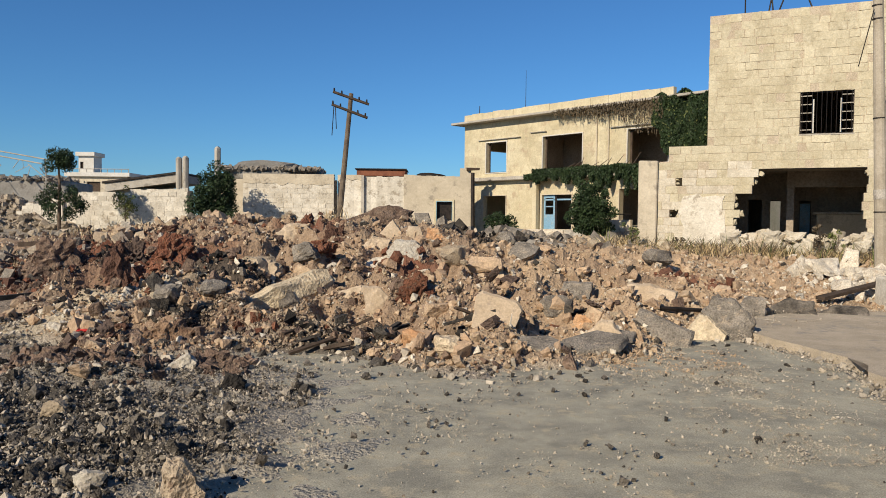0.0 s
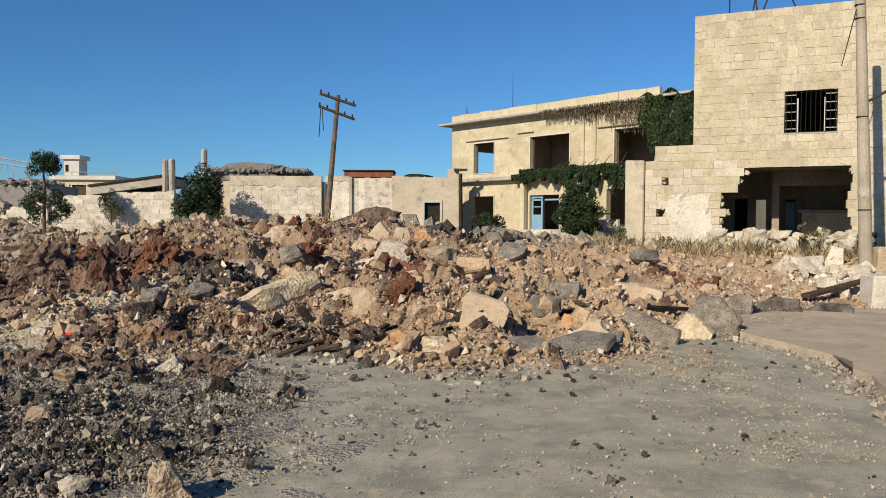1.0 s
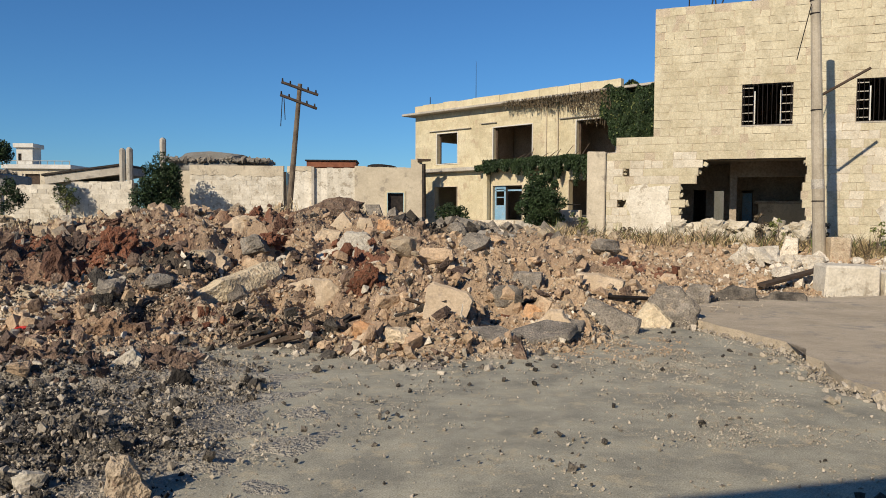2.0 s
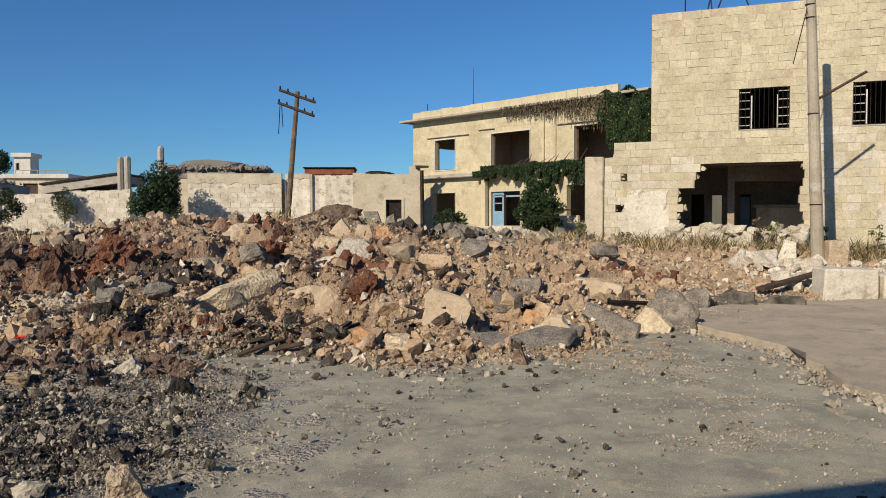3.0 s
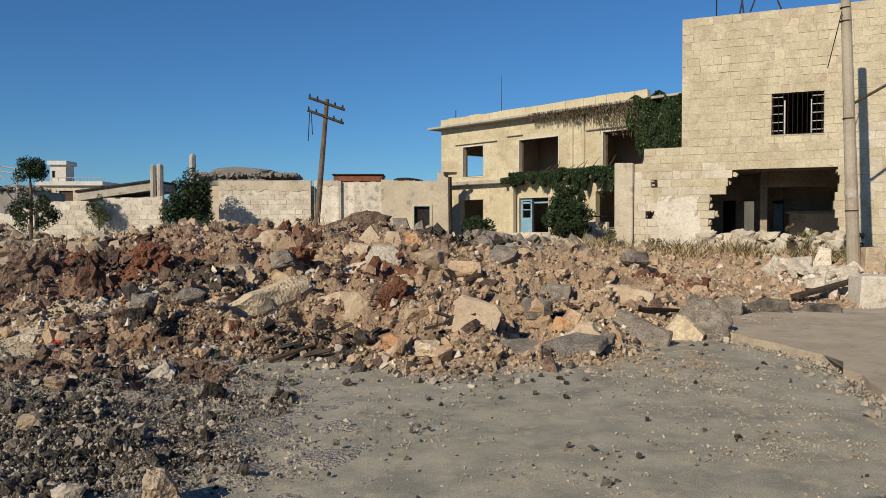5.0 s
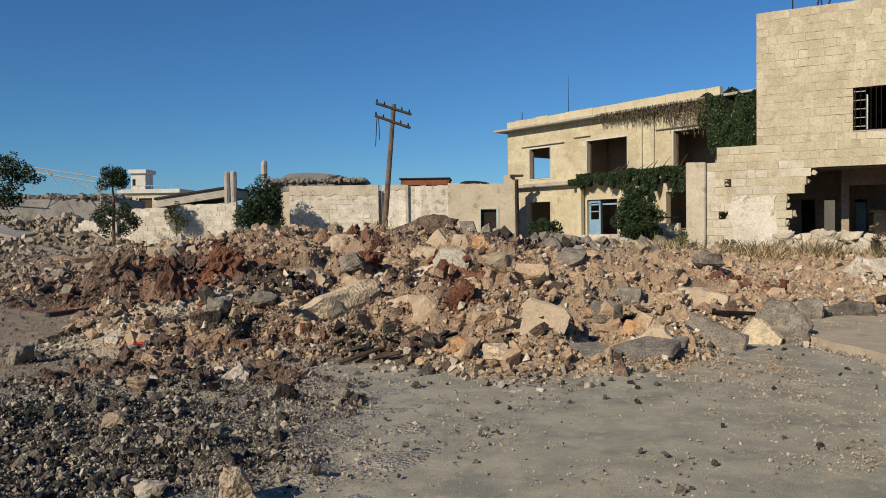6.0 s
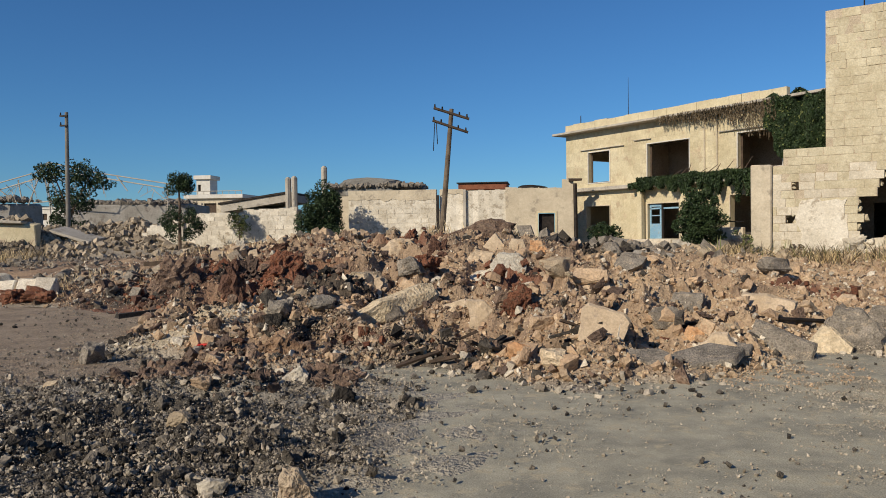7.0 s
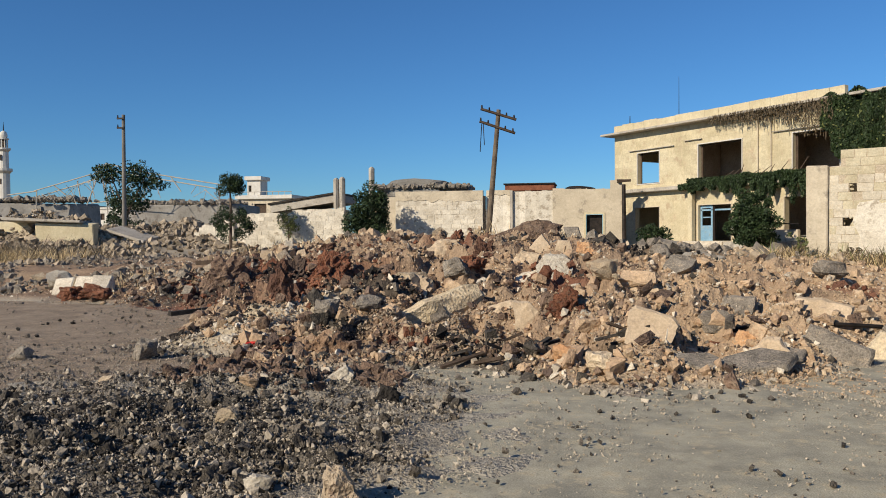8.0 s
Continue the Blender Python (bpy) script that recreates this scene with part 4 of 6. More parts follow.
face_stone("stone_slab", "squared tan building slab leaning in the rubble", TAN_BLOCK, 0.61, 9.12, 0.31, 0.6, 0.4, (0.1, 0.86), (0.8, 0.75), 0.24, 0.5, 0.012, 14)
face_stone("stone_slab", "beige broken slab beside a dark hollow", TAN_BLOCK, -1.32, 11.14, 0.36, 0.43, 0.27, (0.81, 0.81), (0.67, 0.61), 0.26, 0.50, 0.015)
face_stone("stone_slab", "beige slab arching over a dark hollow", TAN_BLOCK, -0.86, 10.93, 0.28, 0.58, 0.37, (0.00, 0.43), (1.00, 0.09), 0.35, 0.10, 0.015)
face_stone("boulder", "white rough limestone block", PALE_STONE, -0.66, 13.38, 0.84, 0.69, 0.43, (0.26, 0.75), (0.50, 0.63), 0.42, 0.40, 0.020)
face_stone("stone_slab", "pale flat stone slab", PALE_STONE, -1.20, 13.43, 0.68, 0.57, 0.32, (0.93, 0.93), (0.43, 0.63), 0.40, 0.80, 0.015)
face_stone("boulder", "squared tan building stone", TAN_BLOCK, -1.07, 15.54, 1.15, 0.48, 0.48, (0.59, 0.59), (0.35, 0.43), 0.29, 0.30, 0.008)
face_stone("boulder", "squared tan building stone", TAN_BLOCK, -0.57, 15.43, 1.13, 0.41, 0.37, (0.16, 0.80), (0.43, 0.00), 0.25, 0.20, 0.008)
face_stone("boulder", "orange-stained stone in the rubble heap", ORANGE_STONE, -0.13, 15.46, 1.12, 0.40, 0.33, (0.00, 0.57), (0.85, 0.28), 0.28, 0.30, 0.030)
face_stone("asphalt_slab", "upturned grey asphalt slab", GREY_LUMP, 2.86, 9.92, -0.00, 0.82, 0.47, (0.13, 0.13), (0.16, 0.41), 0.16, 0.50, 0.015)
face_stone("boulder", "angular tan stone at the road edge", CREAM_STONE, 3.62, 10.43, -0.00, 0.57, 0.34, (0.36, 0.58), (0.26, 0.25), 0.28, 0.60, 0.010)
face_stone("asphalt_lump", "rough grey asphalt chunk", GREY_LUMP, 3.96, 10.52, 0.01, 0.72, 0.56, (0.20, 0.66), (0.61, 0.40), 0.36, 0.35, 0.030)
face_stone("asphalt_lump", "grey-brown asphalt chunk at the road edge", GREY_LUMP, 5.06, 12.36, 0.00, 0.41, 0.43, (0.31, 1.00), (0.66, 0.97), 0.24, 0.35, 0.020)
face_stone("asphalt_lump", "flat dark asphalt chunk at the road edge", BROKEN_ASPHALT, 5.85, 12.70, -0.00, 0.77, 0.35, (0.30, 0.92), (0.56, 0.23), 0.31, 0.50, 0.030)
face_stone("asphalt_lump", "flat dark asphalt chunk at the road edge", BROKEN_ASPHALT, 6.64, 12.64, -0.02, 0.84, 0.28, (0.40, 0.94), (0.38, 0.16), 0.33, 0.50, 0.030)
face_stone("boulder", "orange-stained stone in the rubble heap", ORANGE_STONE, 1.96, 10.54, 0.06, 0.36, 0.26, (0.25, 0.91), (0.41, 0.31), 0.25, 0.30, 0.015)
face_stone("boulder", "low pinkish stone hump", TAN_BLOCK, 3.12, 11.57, 0.34, 0.89, 0.33, (0.16, 0.54), (0.09, 0.65), 0.45, 0.70, 0.015)
face_stone("boulder", "grey concrete chunk in the rubble heap", GREY_LUMP, 2.01, 11.97, 0.32, 0.71, 0.34, (0.39, 1.00), (0.00, 0.90), 0.36, 0.40, 0.020)
face_stone("boulder", "small white stone under a grey chunk", PALE_STONE, 2.03, 11.99, 0.36, 0.31, 0.12, (0.34, 0.34), (0.00, 0.00), 0.25, 0.30, 0.010)
face_stone("asphalt_lump", "black asphalt lump on the road", SOOT_AND_HOLLOWS, -1.89, 6.91, 0.02, 0.22, 0.17, (0.16, 0.59), (0.11, 0.50), 0.17, 0.20, 0.030)
face_stone("boulder", "pale squared stone beside the gravel", PALE_STONE, -2.71, 7.86, 0.02, 0.33, 0.17, (0.74, 0.74), (0.16, 0.47), 0.20, 0.40, 0.015)
face_stone("boulder", "rounded white boulder before the stone house", PALE_STONE, 8.21, 17.42, 0.41, 0.67, 0.52, (0.48, 0.48), (0.25, 0.12), 0.54, 0.30, 0.030)
face_stone("boulder", "upright white stone block", PALE_STONE, 9.56, 17.97, 0.49, 0.47, 0.58, (0.40, 0.98), (0.12, 0.27), 0.33, 0.15, 0.012)
face_stone("boulder", "rounded tan stone in the rubble heap", ROUGH_STONE, -3.24, 10.87, 0.41, 0.26, 0.22, (0.26, 0.79), (0.49, 0.32), 0.21, 0.20, 0.030)
face_stone("clay_clod", "dark red clay mass in the middle of the heap", RED_CLAY, -0.43, 10.95, 0.35, 0.47, 0.39, (0.46, 0.96), (0.51, 0.20), 0.33, 0.30, 0.110)
face_stone("clay_clod", "red clay clod on the crest", RED_CLAY, -4.56, 12.71, 0.81, 0.71, 0.47, (0.39, 0.82), (0.31, 0.78), 0.42, 0.40, 0.110)
face_stone("clay_clod", "tall dark red clay clod", RED_CLAY, -4.86, 11.41, 0.69, 0.27, 0.53, (0.18, 0.62), (0.12, 0.39), 0.19, 0.20, 0.110)
face_stone("earth_clod", "dark rooty clod beside the red clay", MAUVE_EARTH, -5.78, 14.19, 0.67, 0.43, 0.52, (0.25, 0.84), (0.39, 0.28), 0.30, 0.20, 0.100)
face_stone("earth_clod", "orange-brown earth clod at the foot of the heap", BROWN_EARTH, -3.39, 9.17, 0.07, 0.73, 0.25, (0.54, 0.54), (0.27, 0.62), 0.37, 0.60, 0.060)
face_stone("boulder", "tan building stone on the earth bank", TAN_BLOCK, -9.05, 20.38, 0.89, 0.61, 0.33, (0.09, 0.73), (0.00, 0.00), 0.36, 0.20, 0.010)
face_stone("boulder", "upright broken post stone", PALE_STONE, -8.59, 20.62, 1.04, 0.31, 0.46, (0.14, 0.91), (0.00, 0.00), 0.25, 0.10, 0.015)
face_stone("earth_clod", "brown earth overhang with dry roots", MAUVE_EARTH, -8.43, 16.40, 0.29, 1.13, 0.81, (0.35, 0.88), (0.26, 0.59), 0.56, 0.10, 0.110)
face_stone("earth_clod", "brown earth mound on the crest", MAUVE_EARTH, -1.48, 18.00, 1.49, 1.50, 0.49, (0.64, 0.64), (0.27, 0.69), 0.90, 0.50, 0.060)
face_stone("boulder", "tan slab above the long stone", TAN_BLOCK, -3.07, 12.90, 0.58, 0.51, 0.36, (0.45, 0.45), (0.61, 0.79), 0.26, 0.50, 0.030)
face_stone("boulder", "grey-tan flat stone in the rubble heap", TAN_BLOCK, 0.74, 12.06, 0.66, 0.50, 0.23, (0.39, 0.92), (0.38, 0.26), 0.35, 0.50, 0.020)
face_stone("boulder", "tan block in the upper heap", TAN_BLOCK, -1.22, 13.93, 1.02, 0.49, 0.29, (0.37, 0.37), (0.35, 0.80), 0.34, 0.40, 0.020)
face_stone("boulder", "peach stone in the heap", TAN_BLOCK, -3.02, 15.41, 1.13, 0.67, 0.39, (0.41, 0.91), (0.52, 0.15), 0.40, 0.40, 0.030)
face_stone("clay_clod", "red-brown clod near the crest", RED_CLAY, -2.16, 15.13, 1.03, 0.47, 0.47, (0.19, 0.83), (0.19, 0.24), 0.33, 0.30, 0.070)
face_stone("asphalt_lump", "black asphalt lumps in the dark hollow", BROKEN_ASPHALT, -3.62, 9.92, 0.23, 0.33, 0.30, (0.09, 0.68), (0.32, 0.28), 0.23, 0.30, 0.050)
face_stone("boulder", "tan stone at the road edge", TAN_BLOCK, -0.27, 8.52, 0.05, 0.27, 0.20, (0.52, 0.52), (0.75, 0.44), 0.16, 0.40, 0.015)
face_stone("boulder", "white stone in the dark debris", PALE_STONE, -0.14, 10.94, 0.39, 0.23, 0.15, (0.21, 0.21), (0.52, 0.64), 0.18, 0.40, 0.010)
face_stone("stone_slab", "grey-tan leaning slab at the foot of the heap", TAN_BLOCK, 1.87, 9.21, 0.03, 0.67, 0.36, (0.55, 0.80), (0.00, 0.50), 0.33, 0.50, 0.020)
face_stone("boulder", "pale boulder beside the plank", PALE_STONE, 9.15, 16.42, 0.28, 0.73, 0.42, (0.14, 0.99), (0.19, 0.14), 0.44, 0.40, 0.030)
face_stone("boulder", "rough tan stone on the road", ROUGH_STONE, -1.43, 4.17, 0.0, 0.23, 0.27, (0.12, 0.55), (0.75, 0.3), 0.2, 0.1, 0.02)
loose_stone(-3.67, 10.16, 0.32, 0.27, "asph", "dark broken asphalt lump", 14)
loose_stone(-3.30, 10.85, 0.37, 0.23, "asph", "dark broken asphalt lump", 15)
loose_stone(1.64, 10.98, 0.41, 0.28, "asph", "grey concrete chunk in the rubble heap", 30)
loose_stone(8.24, 16.52, 0.81, 0.35, "pale", "white boulder in the rubble heap", 34)
loose_stone(1.52, 18.51, 0.44, 0.38, "asph", "grey boulder in the rubble heap", 36)
loose_stone(2.33, 18.40, 1.00, 0.27, "slab", "flat grey slab in the rubble heap", 37)
loose_stone(2.76, 16.70, 0.74, 0.20, "slab", "flat pale slab in the rubble heap", 38)
loose_stone(-2.26, 13.77, 0.51, 0.37, "red", "red clay clod in the rubble heap", 43)
loose_stone(-3.10, 13.11, 0.69, 0.43, "tan", "tan stone in the rubble heap", 44)
loose_stone(-2.41, 13.49, 0.50, 0.36, "asph", "grey stone in the rubble heap", 45)
loose_stone(0.15, 12.38, 0.54, 0.36, "tan", "tan stone in the rubble heap", 46)
loose_stone(0.68, 12.23, 0.63, 0.32, "tan", "tan stone in the rubble heap", 47)
loose_stone(1.62, 15.13, 0.56, 0.33, "asph", "grey stone in the rubble heap", 48)
loose_stone(-0.09, 10.31, 0.38, 0.23, "tan", "orange-tan stone in the rubble heap", 49)
loose_stone(-0.31, 8.88, 0.33, 0.22, "orange", "orange-tan stone in the rubble heap", 50)
loose_stone(0.05, 8.40, 0.34, 0.23, "tan", "tan stone at the road edge", 51)
loose_stone(4.76, 17.00, 0.60, 0.39, "asph", "grey stone in the rubble heap", 52)
loose_stone(-2.96, 5.81, 0.22, 0.12, "tan", "tan stone in the gravel", 53)
loose_stone(-3.36, 7.03, 0.23, 0.15, "tan", "tan stone in the gravel", 54)
loose_stone(-2.01, 4.31, 0.17, 0.09, "pale", "pale stone in the gravel", 55)
loose_stone(-14.18, 18.26, 0.61, 0.48, "pale", "white kerb stone in the rubble heap", 56)
loose_stone(-12.74, 16.83, 0.62, 0.40, "red", "dark red rock in the rubble heap", 57)
loose_stone(-12.11, 16.92, 0.61, 0.46, "red", "dark red rock in the rubble heap", 58)
loose_stone(-5.85, 9.12, 0.32, 0.27, "asph", "grey stone on the road", 59)
loose_stone(-7.50, 8.86, 0.26, 0.17, "asph", "grey stone on the road", 60)
loose_stone(-5.36, 7.61, 0.15, 0.08, "tan", "small stone on the road", 61)

# medium stones over the heap
shapes = {}
for seed in range(10):
    for kind in ("tan", "pale", "asph", "red", "earth"):
        shapes[seed, kind] = mesh_of("rubble_stone", lump(100 + seed, 0.22 if kind in ("red", "earth") else 0.13, 0.85, 0.4, 2), {"asph": BROKEN_ASPHALT, "earth": MAUVE_EARTH}.get(kind, KINDS[kind]))
SAID = {"tan": "angular tan limestone chunk in the heap", "pale": "pale limestone chunk in the heap", "asph": "grey asphalt chunk in the heap", "red": "red clay clod in the heap", "earth": "brown earth clod in the heap"}
pick = random.Random(31)
count = 0
while count < 220:
    x, y = pick.uniform(-10, 8.5), pick.uniform(8.6, 20)
    if pick.random() > float(rubble_share(x, y)) * (9.0 / y) * float(clear_of_faces(x, y)):
        continue
    red, dark = float(red_share(x, y)), float(dark_share(x, y))
    kind = "red" if pick.random() < 0.75 * red + (0.3 if x < 0 else 0.0) else ("asph" if pick.random() < 0.08 + 0.5 * dark else ("pale" if pick.random() < 0.2 else ("earth" if pick.random() < (0.5 if x < 0 else 0.15) else "tan")))
    size = min(0.4, 0.095 / (pick.random() * 0.9 + 0.1) ** 0.55)
    ob = new({"red": "clay_clod", "earth": "earth_clod"}.get(kind, "rubble_stone"), shapes[pick.randrange(10), kind])
    ob.matrix_basis = pose(x, y, float(ground_z(x, y)) - size * 0.12, pick.uniform(-35, 35), pick.uniform(-35, 35), pick.uniform(0, 360)) @ Matrix.Diagonal((size * pick.uniform(0.9, 1.5), size * pick.uniform(0.7, 1.1), size * pick.uniform(0.6, 1.0), 1))
    tagged(ob, SAID[kind], "clod" if kind in ("red", "earth") else "rock", "loose stones of the rubble heap")
    count += 1

# asphalt torn up along the road's edge
for k, (x, y, wide, tip, lean, turn) in enumerate(((1.75, 9.0, 0.75, 13, -7, 12), (1.1, 8.75, 0.6, 16, 5, -15), (2.2, 9.45, 0.5, 14, -9, 20))):
    single("asphalt_slab", broken_slab(300 + k, 0.11), GREY_LUMP, "torn-up slab of road asphalt with a dark edge", "slab", pose(x, y, max(0.0, float(ground_z(x, y))) + 0.03, tip, lean, turn) @ Matrix.Diagonal((wide, wide * 0.7, wide, 1)), "torn-up road slabs")

# concrete pieces, pipe, planks
for k, (x, y, turn, wide, high) in enumerate(((8.45, 13.75, -8, 1.0, 0.56), (9.5, 13.6, -6, 1.0, 0.58), (10.55, 13.5, -9, 1.0, 0.55))):
    single("concrete_block", box(-wide / 2, wide / 2, -0.28, 0.28, -0.1, high, bevel=0.04, jitter=0.02), WHITEWASH, "pale concrete kerb block with worn edges", "block", pose(x, y, float(ground_z(x, y)), 3, 2, turn), "kerb blocks by the lamp pole")
single("concrete_stub", box(-0.23, 0.23, -0.22, 0.22, -0.1, 0.62, bevel=0.04, jitter=0.03), LIMESTONE, "squared stone block at the foot of the pole", "block", pose(10.25, 17.05, float(ground_z(10.25, 17.05)), 0, 3, -12))
for k, x in enumerate((-13.75, -13.2, -12.7)):
    single("kerb_block", box(-0.25, 0.25, -0.2, 0.2, -0.05, 0.5, bevel=0.03, jitter=0.04), PALE_STONE, "tilted white kerb block at the road edge", "block", pose(x, 17.8 + 0.03 * k, float(ground_z(x, 17.8)) - 0.03, -38, 3 * k - 4, 4 + 5 * k), "white kerb blocks")


def bent_bar(name, points, radius, material, label, category):
    bm = bmesh.new()
    for p, q in zip(points, points[1:]):
        rod(p, q, radius, sides=8, bm=bm)
    return single(name, bm, material, label, category)


def on_ground(x, y, up=0.05):
    return (x, y, float(ground_z(x, y)) + up)


bent_bar("pipe", [on_ground(1.75, 11.1, 0.2), (2.4, 11.12, 0.42), (3.1, 11.2, 0.36), on_ground(3.85, 11.3, 0.2)], 0.03, DARK_METAL, "long rusty dark pipe lying over the rubble", "pipe")
single("plank", box(-1.0, 1.0, -0.09, 0.09, -0.03, 0.03, jitter=0.01), DARK_WOOD_AND_ROOMS, "dark splintered plank in the rubble", "plank", pose(7.75, 14.3, float(ground_z(7.75, 14.3)) + 0.22, 0, -7, 28))
single("plank", box(-1.15, 1.15, -0.12, 0.12, -0.05, 0.05, jitter=0.02), DARK_WOOD_AND_ROOMS, "old timber lying over the earth bank", "plank", pose(-10.4, 20.6, float(ground_z(-10.4, 20.6)) + 0.28, 0, -3, -12))
single("plank", box(-0.9, 0.9, -0.05, 0.05, -0.03, 0.03, jitter=0.02), SOOT_AND_HOLLOWS, "charred timber at the foot of the heap", "plank", pose(-6.7, 12.8, float(ground_z(-6.7, 12.8)) + 0.1, 0, -3, 52))
pick = random.Random(66)
for k in range(26):
    x, y = pick.uniform(-2.0, 0.7), pick.uniform(8.9, 10.1)
    long = pick.uniform(0.15, 0.38)
    single("plank", box(-long, long, -0.025, 0.025, -0.016, 0.016, jitter=0.009), SOOT_AND_HOLLOWS if k % 2 else DARK_WOOD_AND_ROOMS, "charred wood splinter in the rubble", "plank", pose(x, y, float(ground_z(x, y)) + 0.09, pick.uniform(-15, 15), pick.uniform(-22, 22), pick.uniform(-70, 70)), "charred splinters")
bm = lump(77, 0.25, 0.5, 0.44, 2)
single("red_rag", bm, RED_CLOTH, "crumpled red plastic rag in the rubble", "rag", pose(-4.5, 9.55, float(ground_z(-4.5, 9.55)), 0, 0, 20) @ Matrix.Diagonal((0.26, 0.2, 0.12, 1)))

# broken stones along the edges of the breach and the shell holes
stone_forms = [mesh_of("broken_stone", lump(200 + k, 0.07, 0.9, 0.33, 1), BLOCKS) for k in range(6)]
pick = random.Random(19)
edge_points = []
for k in range(10):
    z = BASE + COURSE * (k + 2.5)
    for g0, g1 in [(a[1], b[0]) for a, b in zip(course_spans(z), course_spans(z)[1:])]:
        if g1 - g0 > 1.5:
            edge_points += [(g0 - 0.03, z)] + ([(g1 + 0.06, z)] if k % 4 == 1 else [])
edge_points += [(1.6 + 2.3 * k / 16, 3.24 + pick.uniform(-0.03, 0.03)) for k in range(17)]
edge_points += [(o[0] + (o[1] - o[0]) * f, o[2] + (o[3] - o[2]) * g) for o in PITS[:2] for f, g in ((0.0, 0.3), (0.9, 0.1), (0.5, 1.0), (0.1, 0.9))]
for s, z in edge_points:
    ob = new("broken_stone", stone_forms[pick.randrange(6)])
    ob.parent = STONE_HOUSE
    size = pick.uniform(0.12, 0.26)
    ob.matrix_basis = pose(s + pick.uniform(-0.05, 0.05), 0.12 + pick.uniform(-0.08, 0.06), z - size * 0.3, pick.uniform(-25, 25), pick.uniform(-25, 25), pick.uniform(-30, 30)) @ Matrix.Diagonal((size * 1.3, size, size, 1))

# tumbled stones along the breach
fallen_forms = [mesh_of("fallen_stone", lump(220 + k, 0.1, 0.95, 0.36, 2), WORN_BLOCKS) for k in range(6)]
pick = random.Random(8)
for k in range(40):
    s = 0.8 + 3.2 * (k % 20) / 19 + pick.uniform(-0.1, 0.1)
    size = pick.uniform(0.28, 0.52)
    p = HOUSE @ Vector((s, -0.25 + pick.uniform(-0.2, 0.3) - (0.4 if k > 19 else 0), 1.22 if k < 20 else 0.95))
    ob = new("fallen_stone", fallen_forms[pick.randrange(6)])
    ob.matrix_basis = pose(p.x, p.y, p.z - size * 0.3 + pick.uniform(-0.05, 0.08), pick.uniform(-20, 20), pick.uniform(-20, 20), pick.uniform(0, 360)) @ Matrix.Diagonal((size * 1.3, size, size * 0.95, 1))
    tagged(ob, "cream wall stone fallen from the breach", "rock", "stones fallen from the breach")



# ---- plants ----
def leaf_mesh(name, points, size, material, long=1.6, droop=0.0):
    """Small folded leaves at the given places, joined."""
    count = len(points)
    a, b = rng.normal(size=(count, 3)), rng.normal(size=(count, 3))
    a[:, 2] -= droop
    a /= np.linalg.norm(a, axis=1, keepdims=True)
    b = np.cross(a, b)
    b /= np.linalg.norm(b, axis=1, keepdims=True)
    c = np.cross(a, b)
    s = size * rng.uniform(0.6, 1.3, (count, 1))
    p = np.asarray(points)
    v = np.stack([p - a * s * long * 0.5, p + b * s * 0.4 + c * s * 0.12, p + a * s * long * 0.5, p - b * s * 0.4 + c * s * 0.12], 1).reshape(-1, 3)
    i = np.arange(count)[:, None] * 4
    faces = np.concatenate([i + [0, 1, 2], i + [0, 2, 3]])
    data = bpy.data.meshes.new(name)
    data.from_pydata(v, [], faces)
    data.materials.append(material)
    return data


def clumps(centres, per, spread=0.6):
    """Leaf places in ball-shaped clumps (x, y, z, r), thicker towards the skin."""
    out = []
    for x, y, z, r in centres:
        n = max(20, int(per * r * r))
        d = rng.normal(size=(n, 3))
        d /= np.linalg.norm(d, axis=1, keepdims=True)
        out.append(np.array([x, y, z]) + d * r * rng.uniform(spread, 1.08, (n, 1)) * (1, 1, 0.92))
    return np.concatenate(out)


def ball_of_clumps(cx, cy, cz, rx, rz, count, r, seed, taper=0.0):
    """Clump centres filling an uneven egg."""
    pick, out = random.Random(seed), []
    while len(out) < count:
        x, y, z = pick.uniform(-1, 1), pick.uniform(-1, 1), pick.uniform(-1, 1)
        if x * x + y * y + z * z > 1:
            continue
        k = 1 - taper * (z + 1) / 2
        out.append((cx + x * rx * k, cy + y * rx * k, cz + z * rz, r * pick.uniform(0.6, 1.25)))
    return out


def plant(name, label, category, x, y, z, limbs, centres, per, leaf, material):
    """trunk and limbs: (from, to, r0, r1); a crown of leaf clumps. Coordinates from the foot."""
    owner = thing(name, label, category, pose(x, y, z))
    bm = bmesh.new()
    for p, q, r0, r1 in limbs:
        rod(p, q, r0, r1, 7, bm)
    part("trunk", bm, BARK, owner)
    ob = new("crown", leaf_mesh("crown", clumps(centres, per), leaf, material))
    ob.parent = owner
    return owner


def foot(x, y):
    return float(ground_z(x, y)) - 0.05


plant("bush", "tall dark green evergreen bush before the yard wall", "bush", -11.65, 38.6, foot(-11.65, 38.6), [((0, 0, 0), (0, 0, 2.2), 0.12, 0.05), ((0, 0, 0.6), (0.6, 0.2, 2.0), 0.06, 0.02), ((0, 0, 0.5), (-0.6, 0.1, 1.8), 0.06, 0.02)],
      ball_of_clumps(0, 0, 2.0, 1.15, 1.7, 64, 0.44, 3, 0.3), 1300, 0.085, LEAVES)
